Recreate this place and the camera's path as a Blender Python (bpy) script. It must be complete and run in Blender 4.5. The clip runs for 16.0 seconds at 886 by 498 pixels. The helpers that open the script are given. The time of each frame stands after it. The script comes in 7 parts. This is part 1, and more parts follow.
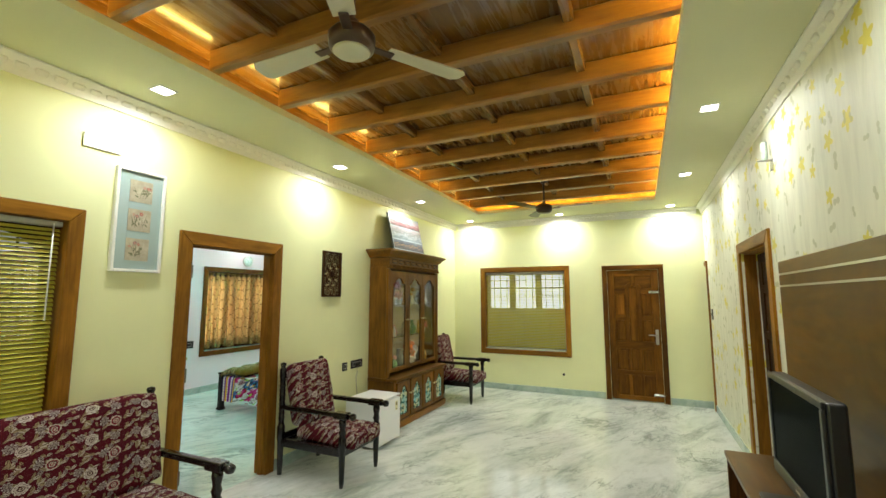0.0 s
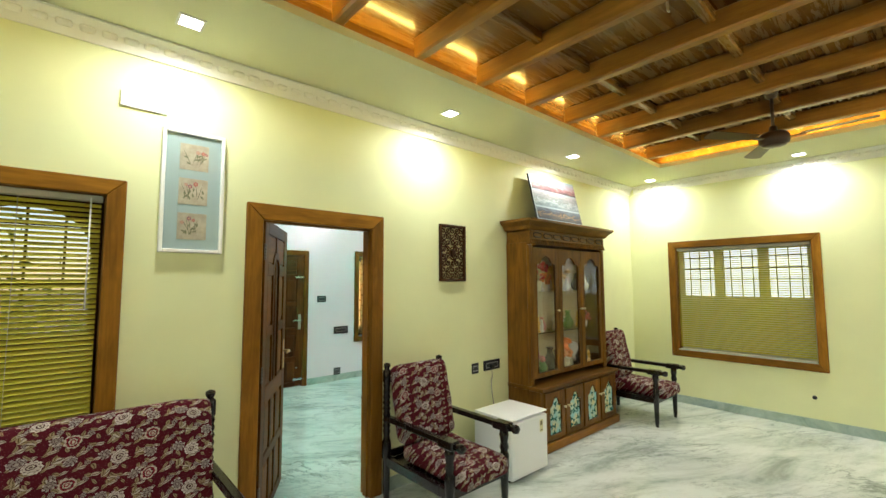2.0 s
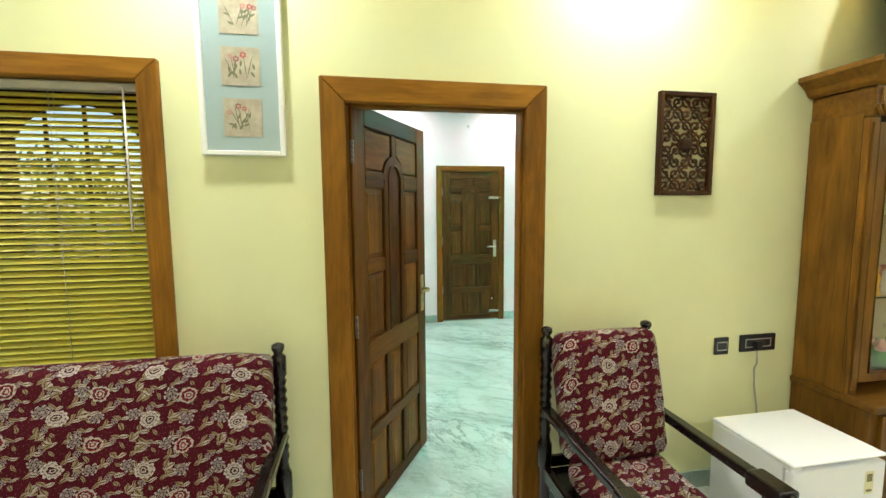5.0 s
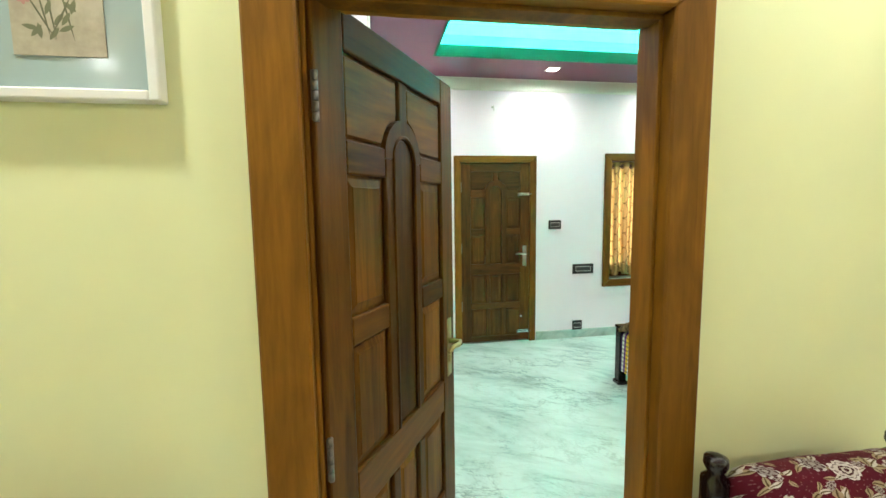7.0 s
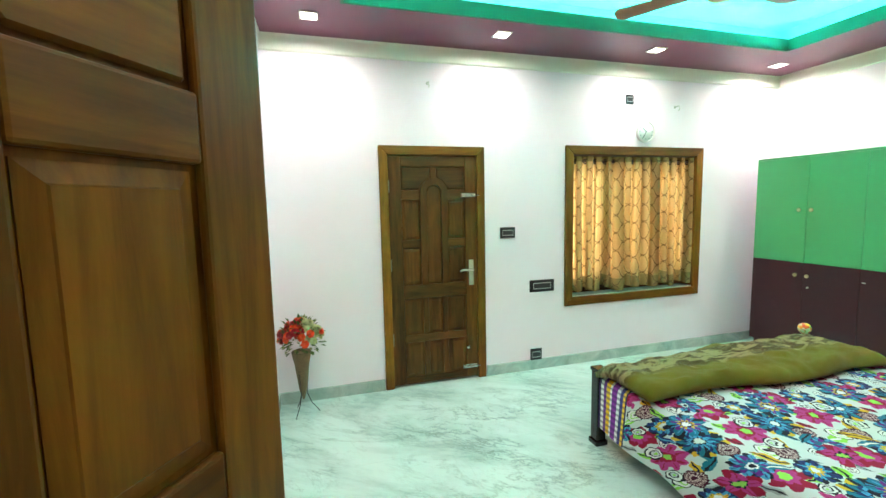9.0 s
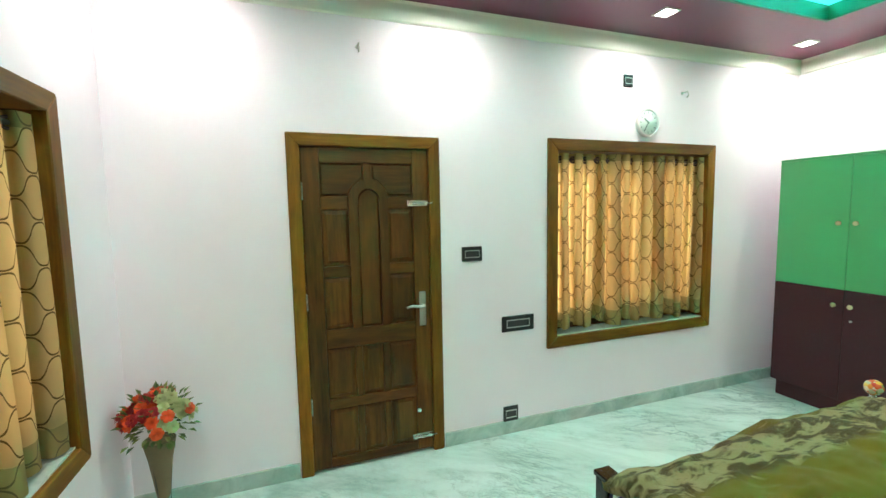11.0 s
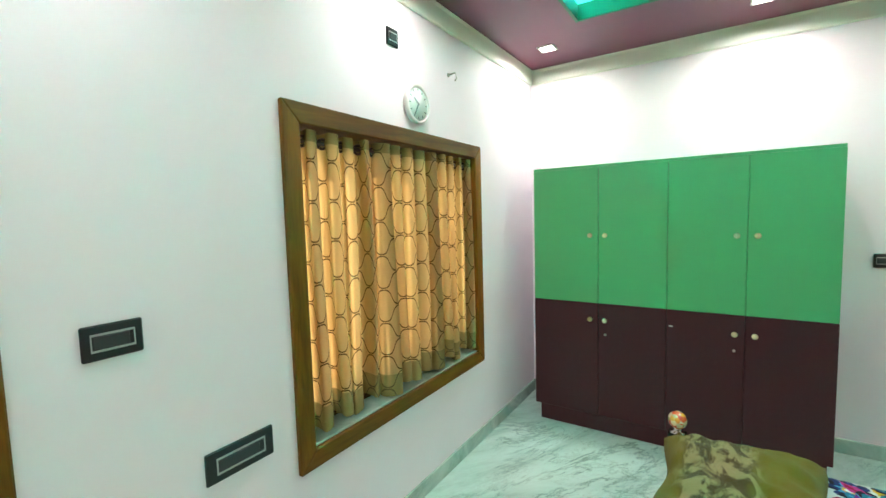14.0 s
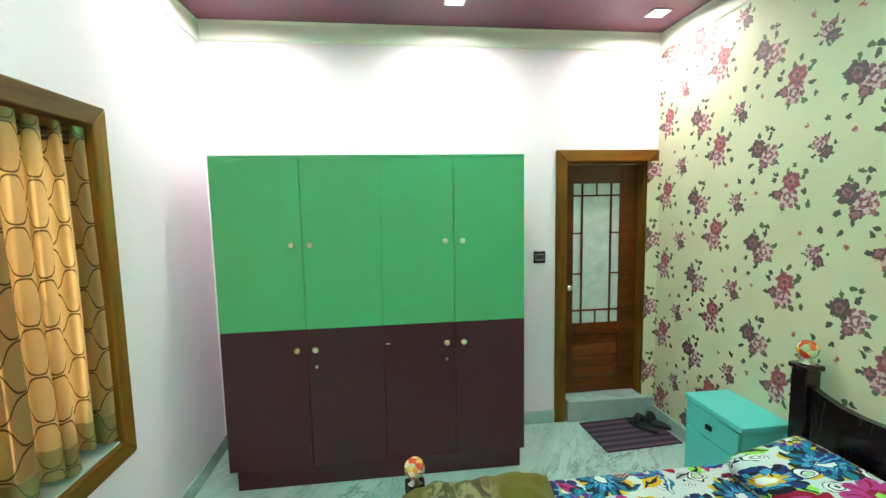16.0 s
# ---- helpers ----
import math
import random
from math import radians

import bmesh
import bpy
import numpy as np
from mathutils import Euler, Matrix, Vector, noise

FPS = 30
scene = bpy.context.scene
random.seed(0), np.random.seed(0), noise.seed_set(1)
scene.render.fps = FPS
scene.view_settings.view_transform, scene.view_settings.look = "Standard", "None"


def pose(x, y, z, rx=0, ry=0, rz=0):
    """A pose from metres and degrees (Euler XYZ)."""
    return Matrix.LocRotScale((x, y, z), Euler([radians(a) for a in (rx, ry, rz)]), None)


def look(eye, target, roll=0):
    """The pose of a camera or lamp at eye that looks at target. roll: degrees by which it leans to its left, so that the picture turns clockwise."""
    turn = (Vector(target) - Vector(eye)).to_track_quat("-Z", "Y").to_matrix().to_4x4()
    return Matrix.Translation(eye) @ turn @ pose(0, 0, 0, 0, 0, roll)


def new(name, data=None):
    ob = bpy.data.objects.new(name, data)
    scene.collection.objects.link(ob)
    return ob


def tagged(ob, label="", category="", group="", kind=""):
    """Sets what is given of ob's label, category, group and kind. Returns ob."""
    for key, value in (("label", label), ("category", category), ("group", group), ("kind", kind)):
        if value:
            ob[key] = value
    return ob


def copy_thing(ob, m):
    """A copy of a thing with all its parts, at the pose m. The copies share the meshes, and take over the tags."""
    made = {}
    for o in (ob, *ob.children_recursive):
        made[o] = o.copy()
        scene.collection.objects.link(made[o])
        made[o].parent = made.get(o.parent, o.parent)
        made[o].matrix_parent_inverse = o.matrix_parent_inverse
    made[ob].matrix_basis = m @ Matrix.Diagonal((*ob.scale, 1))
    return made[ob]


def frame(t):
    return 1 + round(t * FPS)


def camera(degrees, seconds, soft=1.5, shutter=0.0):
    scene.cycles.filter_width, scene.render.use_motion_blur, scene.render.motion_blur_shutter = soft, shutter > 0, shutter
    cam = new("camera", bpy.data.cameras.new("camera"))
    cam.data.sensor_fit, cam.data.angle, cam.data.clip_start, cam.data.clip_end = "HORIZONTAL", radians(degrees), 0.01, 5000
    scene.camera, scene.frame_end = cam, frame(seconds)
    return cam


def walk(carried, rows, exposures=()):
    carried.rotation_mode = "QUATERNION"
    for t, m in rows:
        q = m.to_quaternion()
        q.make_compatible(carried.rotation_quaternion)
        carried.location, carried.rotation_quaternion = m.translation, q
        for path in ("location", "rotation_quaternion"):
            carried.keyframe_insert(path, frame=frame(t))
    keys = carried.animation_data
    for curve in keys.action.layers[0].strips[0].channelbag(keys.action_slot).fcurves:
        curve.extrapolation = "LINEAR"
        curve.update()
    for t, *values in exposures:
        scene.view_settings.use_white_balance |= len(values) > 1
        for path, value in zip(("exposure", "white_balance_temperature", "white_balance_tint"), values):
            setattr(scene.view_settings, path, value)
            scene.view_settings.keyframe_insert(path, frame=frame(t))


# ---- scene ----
cam = camera(92.2, 16.0)
PATH = [
    (0, (0.15, 0.13, 1.611), (-0.681, 1.935, 1.835), 0.0),
    (0.5, (0.069, 0.465, 1.616), (-0.893, 2.204, 1.835), -0.1),
    (1, (0.015, 0.807, 1.604), (-1.098, 2.454, 1.823), -0.2),
    (1.5, (-0.082, 1.114, 1.612), (-1.375, 2.625, 1.822), -0.1),
    (2, (-0.187, 1.375, 1.609), (-1.679, 2.697, 1.763), -0.2),
    (2.5, (-0.274, 1.627, 1.633), (-1.936, 2.739, 1.687), 0.2),
    (3, (-0.412, 1.836, 1.624), (-2.179, 2.772, 1.596), 0.1),
    (3.5, (-0.568, 2.027, 1.613), (-2.416, 2.785, 1.512), -0.1),
    (4, (-0.713, 2.225, 1.577), (-2.628, 2.78, 1.424), -0.2),
    (4.2, (-0.765, 2.276, 1.562), (-2.697, 2.766, 1.399), -0.1),
    (6.3, (-1.78, 2.455, 1.572), (-3.744, 2.77, 1.364), -0.6),
    (6.5, (-1.877, 2.449, 1.577), (-3.841, 2.767, 1.368), -0.6),
    (7, (-2.111, 2.466, 1.583), (-4.074, 2.787, 1.377), -0.8),
    (7.5, (-2.37, 2.533, 1.59), (-4.328, 2.885, 1.383), -0.8),
    (8, (-2.621, 2.615, 1.592), (-4.562, 3.05, 1.388), -1.1),
    (8.5, (-2.864, 2.738, 1.609), (-4.795, 3.235, 1.4), -1.1),
    (9, (-3.110, 2.842, 1.606), (-5.03, 3.402, 1.4), -1.2),
    (9.2, (-3.213, 2.897, 1.609), (-5.122, 3.469, 1.406), -1.2),
    (11.3, (-4.198, 3.403, 1.646), (-6.056, 4.124, 1.474), -1.0),
    (11.5, (-4.308, 3.43, 1.636), (-6.141, 4.214, 1.48), -1.2),
    (12, (-4.542, 3.522, 1.644), (-6.311, 4.444, 1.501), -1.2),
    (12.5, (-4.771, 3.617, 1.645), (-6.43, 4.727, 1.517), -1.3),
    (13, (-4.957, 3.725, 1.653), (-6.444, 5.056, 1.515), -1.4),
    (13.5, (-5.132, 3.862, 1.643), (-6.441, 5.368, 1.505), -1.7),
    (14, (-5.259, 4.034, 1.668), (-6.35, 5.703, 1.51), -1.6),
    (14.5, (-5.411, 4.193, 1.685), (-6.209, 6.019, 1.514), -1.6),
    (15, (-5.462, 4.365, 1.678), (-5.94, 6.299, 1.503), -1.5),
    (15.5, (-5.449, 4.549, 1.679), (-5.585, 6.536, 1.498), -1.5),
    (16, (-5.488, 4.715, 1.701), (-5.254, 6.691, 1.499), -1.1),
]

EXPOSURES = [(0.0, -0.40), (1.5, -0.35), (3.2, -0.16), (4.2, 0.12), (6.5, 0.10), (8.0, 0.12), (9.0, 0.09), (11.5, -0.19), (12.5, -0.18), (14.5, -0.28), (16.0, -0.14)]
LIVING_WATTS, LIVING_TINT = 17.0, (0.95, 0.98, 0.92)
BEDROOM_WATTS, BEDROOM_TINT = 12.6, (1.0, 0.94, 0.90)
AMBER_WATTS, AMBER = 88.0, (1.0, 0.70, 0.15)
CYAN_WATTS, CYAN = 105.0, (0.02, 0.95, 0.80)
WALL_YELLOW, WALL_WHITE = (0.78, 0.80, 0.465), (0.83, 0.755, 0.805)
LEAF_ANGLE = 59.3
walk(cam, [(t, look(eye, target, roll)) for t, eye, target, roll in PATH], EXPOSURES)

# ---- world and daylight ----
SUN_AZ, SUN_EL = radians(150.0), radians(38.0)
world = bpy.data.worlds.new("sky")
scene.world = world
world.use_nodes = True
wn = world.node_tree
sky = wn.nodes.new("ShaderNodeTexSky")
sky.sky_type, sky.sun_disc = "NISHITA", False
sky.sun_elevation, sky.sun_rotation = SUN_EL, -SUN_AZ + radians(90)
wn.links.new(sky.outputs[0], wn.nodes["Background"].inputs[0])
wn.nodes["Background"].inputs[1].default_value = 0.15
sun_data = bpy.data.lights.new("sun", "SUN")
sun_data.energy, sun_data.angle, sun_data.color = 5.0, radians(0.5), (1.0, 0.95, 0.86)
sun = new("sun", sun_data)
sun.matrix_world = look((math.cos(SUN_AZ) * 30, math.sin(SUN_AZ) * 30, math.tan(SUN_EL) * 30), (0, 0, 0))


# ---- material helpers ----
def mat(name, color=(0.8, 0.8, 0.8), rough=0.5, metal=0.0, coat=0.0):
    m = bpy.data.materials.new(name)
    m.use_nodes = True
    b = m.node_tree.nodes["Principled BSDF"]
    b.inputs["Base Color"].default_value = (*color, 1)
    b.inputs["Roughness"].default_value = rough
    b.inputs["Metallic"].default_value = metal
    b.inputs["Coat Weight"].default_value = coat
    return m


def bsdf(m):
    return m.node_tree.nodes["Principled BSDF"]


def node(m, kind, **sockets):
    n = m.node_tree.nodes.new(kind)
    for k, v in sockets.items():
        n.inputs[k].default_value = v
    return n


def link(m, a, b):
    m.node_tree.links.new(a, b)


def coords(m, scale=(1, 1, 1), rot=(0, 0, 0), space="Object"):
    tc = node(m, "ShaderNodeTexCoord")
    mp = node(m, "ShaderNodeMapping")
    mp.inputs["Scale"].default_value = scale
    mp.inputs["Rotation"].default_value = rot
    link(m, tc.outputs[space], mp.inputs["Vector"])
    return mp.outputs[0]


def noise_tex(m, vec, scale, detail=4.0, rough=0.55, dist=0.0):
    n = node(m, "ShaderNodeTexNoise", Scale=scale, Detail=detail, Roughness=rough, Distortion=dist)
    link(m, vec, n.inputs["Vector"])
    return n.outputs[0]


def ramp(m, fac, stops):
    r = node(m, "ShaderNodeValToRGB")
    el = r.color_ramp.elements
    while len(el) < len(stops):
        el.new(0.5)
    for e, (p, c) in zip(el, stops):
        e.position, e.color = p, (*c, 1) if len(c) == 3 else c
    link(m, fac, r.inputs[0])
    return r.outputs[0]


def mix(m, fac, a, b, mode="MIX"):
    n = m.node_tree.nodes.new("ShaderNodeMix")
    n.data_type, n.blend_type = "RGBA", mode
    for v, sock in ((fac, n.inputs[0]), (a, n.inputs[6]), (b, n.inputs[7])):
        if isinstance(v, (int, float)):
            sock.default_value = v
        elif isinstance(v, tuple):
            sock.default_value = (*v, 1)
        else:
            link(m, v, sock)
    return n.outputs[2]


def calc(m, op, a, b=0.0, c=0.0):
    n = m.node_tree.nodes.new("ShaderNodeMath")
    n.operation = op
    for v, sock in zip((a, b, c), n.inputs):
        if isinstance(v, (int, float)):
            sock.default_value = v
        else:
            link(m, v, sock)
    return n.outputs[0]


def split(m, vec):
    n = node(m, "ShaderNodeSeparateXYZ")
    link(m, vec, n.inputs[0])
    return n.outputs


def combine(m, x, y, z=0.0):
    n = node(m, "ShaderNodeCombineXYZ")
    for v, sock in zip((x, y, z), n.inputs):
        if isinstance(v, (int, float)):
            sock.default_value = v
        else:
            link(m, v, sock)
    return n.outputs[0]


def bump(m, height, strength=0.2, distance=0.01):
    b = node(m, "ShaderNodeBump", Strength=strength, Distance=distance)
    link(m, height, b.inputs["Height"])
    link(m, b.outputs[0], bsdf(m).inputs["Normal"])


def paint(name, color, rough=0.6, vary=0.05, grain=0.08):
    """Rolled wall paint: faint mottling and a fine orange-peel relief."""
    m = mat(name, color, rough)
    v = coords(m)
    big = noise_tex(m, v, 1.3, 5)
    link(m, ramp(m, big, [(0.3, tuple(c * (1 - vary) for c in color)), (0.7, tuple(min(c * (1 + vary), 0.95) for c in color))]), bsdf(m).inputs["Base Color"])
    bump(m, noise_tex(m, v, 180, 3), grain, 0.002)
    return m


def wood(name, dark, light, axis="Z", rough=0.48, grain=26.0, coat=0.0, gloss=0.16):
    """Varnished wood; the grain runs along one local axis."""
    m = mat(name, light, rough, coat=coat)
    s = {"X": (0.09, 1, 1), "Y": (1, 0.09, 1), "Z": (1, 1, 0.09)}[axis]
    info = node(m, "ShaderNodeObjectInfo")
    bsdf(m).inputs["Specular IOR Level"].default_value = gloss
    bsdf(m).inputs["Coat Roughness"].default_value = 0.16
    v0 = coords(m, s)
    add = node(m, "ShaderNodeVectorMath")
    shift = combine(m, calc(m, "MULTIPLY", info.outputs["Random"], 7.0), calc(m, "MULTIPLY", info.outputs["Random"], 3.0), 0.0)
    link(m, v0, add.inputs[0])
    link(m, shift, add.inputs[1])
    v = add.outputs[0]
    fine = noise_tex(m, v, grain * 2.2, 6, 0.72, 0.6)
    rings = noise_tex(m, v, grain * 0.35, 3, 0.5, 1.6)
    wav = calc(m, "SINE", calc(m, "MULTIPLY", rings, 30.0))
    broad = noise_tex(m, v, grain * 0.22, 4, 0.6, 0.8)
    g = calc(m, "ADD", calc(m, "MULTIPLY", wav, 0.035), calc(m, "ADD", calc(m, "MULTIPLY", fine, 0.38), calc(m, "MULTIPLY", broad, 0.60)))
    col = ramp(m, g, [(0.3, dark), (0.68, light)])
    patch = noise_tex(m, coords(m), 3.0, 3)
    col = mix(m, calc(m, "MULTIPLY", patch, 0.45), col, dark)
    figure_ = ramp(m, noise_tex(m, coords(m, tuple(0.35 if q < 1 else 1.0 for q in s)), 5.5, 3, 0.5, 1.4), [(0.34, (0.76, 0.76, 0.76)), (0.64, (1.08, 1.08, 1.08))])
    col = mix(m, 1.0, col, figure_, "MULTIPLY")
    tone = calc(m, "ADD", 0.80, calc(m, "MULTIPLY", info.outputs["Random"], 0.45))
    col = mix(m, 1.0, col, combine(m, tone, tone, tone), "MULTIPLY")
    link(m, col, bsdf(m).inputs["Base Color"])
    link(m, calc(m, "ADD", rough - 0.1, calc(m, "MULTIPLY", fine, 0.22)), bsdf(m).inputs["Roughness"])
    bump(m, fine, 0.12, 0.002)
    return m


def flowers(m, vec, scale, petals, size, depth=0.25, jitter=0.8, inner=0.35, twist=0.0):
    """Flower heads scattered on a plane: returns the petal mask, the heart's mask, the distance and a random colour per flower."""
    vo = node(m, "ShaderNodeTexVoronoi", Scale=scale, Randomness=jitter)
    vo.voronoi_dimensions = "2D"
    link(m, vec, vo.inputs["Vector"])
    sc = node(m, "ShaderNodeVectorMath")
    sc.operation = "SUBTRACT"
    link(m, vec, sc.inputs[0])
    link(m, vo.outputs["Position"], sc.inputs[1])
    x, y, _ = split(m, sc.outputs[0])
    ang = calc(m, "ARCTAN2", y, x)
    rnd = split(m, vo.outputs["Color"])
    ang = calc(m, "ADD", ang, calc(m, "MULTIPLY", rnd[0], 6.28))
    dist = vo.outputs["Distance"]
    if twist:
        ang = calc(m, "ADD", ang, calc(m, "MULTIPLY", dist, twist))
    edge = calc(m, "ADD", size, calc(m, "MULTIPLY", calc(m, "SINE", calc(m, "MULTIPLY", ang, float(petals))), size * depth))
    edge = calc(m, "MULTIPLY", edge, calc(m, "ADD", 0.65, calc(m, "MULTIPLY", rnd[1], 0.5)))
    mask = calc(m, "LESS_THAN", dist, edge)
    heart = calc(m, "LESS_THAN", dist, calc(m, "MULTIPLY", edge, inner))
    return mask, heart, calc(m, "DIVIDE", dist, edge), vo.outputs["Position"], rnd


def warped(m, x, y, amount, scale):
    """A flat pattern's coordinates, loosened like a hand-drawn print."""
    v = combine(m, x, y)
    a = calc(m, "MULTIPLY", calc(m, "SUBTRACT", noise_tex(m, v, scale, 2), 0.5), amount)
    b = calc(m, "MULTIPLY", calc(m, "SUBTRACT", noise_tex(m, v, scale * 1.13, 2, 0.5, 0.4), 0.5), amount)
    return calc(m, "ADD", x, a), calc(m, "ADD", y, b)


def repeat(m, x, y, w, h, drop=0.0):
    """Coordinates within one repeat of a print, w by h; each column steps down by drop."""
    if drop:
        col = calc(m, "FLOOR", calc(m, "DIVIDE", x, w))
        y = calc(m, "ADD", y, calc(m, "MULTIPLY", col, drop))
    return combine(m, calc(m, "WRAP", x, w, 0.0), calc(m, "WRAP", y, h, 0.0))


def local(m, vec, at, size, turn=0.0):
    mp = node(m, "ShaderNodeMapping")
    mp.vector_type = "TEXTURE"
    mp.inputs["Location"].default_value = (*at, 0)
    mp.inputs["Rotation"].default_value = (0, 0, radians(turn))
    mp.inputs["Scale"].default_value = (*size, 1)
    link(m, vec, mp.inputs[0])
    return mp.outputs[0]


def length(m, vec):
    n = node(m, "ShaderNodeVectorMath")
    n.operation = "LENGTH"
    link(m, vec, n.inputs[0])
    return n.outputs["Value"]


def leaf_print(m, col, vec, at, size, turn, color, line=None):
    """A pointed leaf, with a lighter or darker midrib."""
    x, y, _ = split(m, local(m, vec, at, size, turn))
    ax = calc(m, "ABSOLUTE", x)
    ay = calc(m, "ABSOLUTE", y)
    d = calc(m, "ADD", calc(m, "MULTIPLY", ax, ax), ay)
    col = mix(m, calc(m, "LESS_THAN", d, 1.0), col, color)
    if line:
        col = mix(m, calc(m, "MULTIPLY", calc(m, "LESS_THAN", d, 0.8), calc(m, "LESS_THAN", ay, 0.22)), col, line)
    return col


def bloom_print(m, col, vec, at, size, turn, layers, ribs=None):
    """A flower head from outer to inner rings of petals: (radius, notch depth, petals, colour)."""
    v = local(m, vec, at, (size, size), turn)
    x, y, _ = split(m, v)
    r, a = length(m, v), calc(m, "ARCTAN2", y, x)
    for k, (rad, depth, n, c) in enumerate(layers):
        if n:
            e = calc(m, "ABSOLUTE", calc(m, "SINE", calc(m, "ADD", calc(m, "MULTIPLY", a, n / 2), 0.9 * k)))
            edge = calc(m, "ADD", rad * (1 - depth), calc(m, "MULTIPLY", e, rad * depth))
        else:
            edge = rad
        col = mix(m, calc(m, "LESS_THAN", r, edge), col, c)
    if ribs:
        n, lo, hi, c = ribs
        e = calc(m, "GREATER_THAN", calc(m, "ABSOLUTE", calc(m, "SINE", calc(m, "MULTIPLY", a, n / 2))), 0.972)
        ring = calc(m, "MULTIPLY", calc(m, "GREATER_THAN", r, lo), calc(m, "LESS_THAN", r, hi))
        col = mix(m, calc(m, "MULTIPLY", e, ring), col, c)
    return col


# ---- materials ----
M = {}
M["wall_yellow"] = paint("pale_yellow_wall_paint", WALL_YELLOW)
M["wall_white"] = paint("white_wall_paint", WALL_WHITE, vary=0.03)
M["soffit"] = paint("cream_ceiling_paint", (0.66, 0.66, 0.42), vary=0.03)
M["crown"] = paint("white_plaster", (0.85, 0.84, 0.78), 0.55)
M["crown_band"] = paint("cream_plaster", (0.80, 0.82, 0.72), 0.55)
M["maroon_ceiling"] = paint("maroon_ceiling_paint", (0.16, 0.035, 0.075), 0.45)
M["green_lip"] = paint("green_ceiling_edge_paint", (0.008, 0.11, 0.05), 0.5)
M["tray_white"] = paint("white_ceiling_paint", (0.82, 0.84, 0.84), 0.5)
M["outer"] = paint("grey_render", (0.5, 0.48, 0.44), 0.8)
TEAK_D, TEAK_L = (0.036, 0.012, 0.0012), (0.205, 0.080, 0.005)
for ax in "XYZ":
    M["teak" + ax] = wood("teak_grain_" + ax.lower(), TEAK_D, TEAK_L, ax)
    M["dark_teak" + ax] = wood("dark_teak_grain_" + ax.lower(), (0.014, 0.005, 0.001), (0.075, 0.027, 0.004), ax)
    M["panel" + ax] = wood("brown_teak_grain_" + ax.lower(), (0.020, 0.0065, 0.0014), (0.160, 0.057, 0.0090), ax, 0.42, 20, 0.06)
    M["casing" + ax] = wood("golden_teak_grain_" + ax.lower(), (0.135, 0.054, 0.005), (0.40, 0.178, 0.018), ax)
    M["casing_b" + ax] = wood("golden_brown_grain_" + ax.lower(), (0.070, 0.025, 0.002), (0.27, 0.107, 0.010), ax)
for ax in "XYZ":
    M["door_frame" + ax] = wood("red_brown_varnished_teak_" + ax.lower(), (0.030, 0.0110, 0.0013), (0.185, 0.073, 0.0080), ax, 0.46, 24, 0.03, 0.10)
    M["door_panel" + ax] = wood("warm_varnished_teak_" + ax.lower(), (0.055, 0.020, 0.0020), (0.29, 0.118, 0.0130), ax, 0.46, 20, 0.03, 0.10)
M["cabinet_wood"] = wood("cabinet_teak", (0.075, 0.029, 0.003), (0.29, 0.128, 0.014), "Z", 0.4, 22, 0.15)
M["cabinet_woodY"] = wood("cabinet_teak_y", (0.075, 0.029, 0.003), (0.29, 0.128, 0.014), "Y", 0.4, 22, 0.15)
M["beam"] = wood("ceiling_beam_teak", (0.21, 0.088, 0.014), (0.50, 0.245, 0.050), "X", 0.30, 18, 0.3, 0.4)
M["plank"] = wood("ceiling_plank_teak", (0.11, 0.048, 0.008), (0.36, 0.175, 0.034), "Y", 0.26, 9, 0.6, 0.45)
M["ebony"] = wood("dark_polished_wood", (0.003, 0.002, 0.0018), (0.011, 0.006, 0.005), "Z", 0.24, 26, 0.5, 0.3)
M["redwood"] = wood("reddish_teak", (0.060, 0.013, 0.002), (0.19, 0.046, 0.008), "X", 0.3, 20, 0.2)
M["tv_panel_wood"] = wood("veneer_panel", (0.095, 0.042, 0.004), (0.22, 0.103, 0.011), "Y", 0.34, 7, 0.12)
M["chrome"] = mat("chrome", (0.75, 0.75, 0.74), 0.18, 1.0)
M["steel"] = mat("brushed_steel", (0.62, 0.6, 0.55), 0.3, 1.0)
M["hinge_metal"] = mat("worn_hinge_steel", (0.20, 0.18, 0.15), 0.4, 0.8)
M["brass"] = mat("aged_brass", (0.55, 0.42, 0.2), 0.35, 1.0)
M["black_plastic"] = mat("black_plastic", (0.012, 0.012, 0.013), 0.3)
M["grey_plastic"] = mat("grey_plastic", (0.03, 0.03, 0.032), 0.4)
M["silver_line"] = mat("silver_plastic", (0.5, 0.5, 0.48), 0.35, 0.6)
M["white_plastic"] = mat("white_plastic", (0.8, 0.8, 0.77), 0.35)
M["ivory_knob"] = mat("ivory_knob", (0.62, 0.55, 0.33), 0.25)
M["fridge"] = mat("white_enamel", (0.88, 0.90, 0.92), 0.3)
M["screen"] = mat("tv_screen", (0.004, 0.007, 0.007), 0.2)
bsdf(M["screen"]).inputs["IOR"].default_value = 1.03
M["wardrobe_green"] = paint("green_laminate", (0.085, 0.375, 0.150), 0.32, 0.03, 0.02)
M["wardrobe_maroon"] = paint("maroon_laminate", (0.052, 0.012, 0.016), 0.5, 0.06, 0.02)
bsdf(M["wardrobe_maroon"]).inputs["Specular IOR Level"].default_value = 0.25
M["teal"] = paint("turquoise_enamel", (0.10, 0.55, 0.50), 0.4, 0.03, 0.02)
M["black_iron"] = mat("black_iron", (0.01, 0.01, 0.01), 0.35, 0.6)
M["rubber"] = mat("black_rubber", (0.008, 0.008, 0.009), 0.6)
M["cord"] = mat("grey_cord", (0.35, 0.34, 0.28), 0.5)
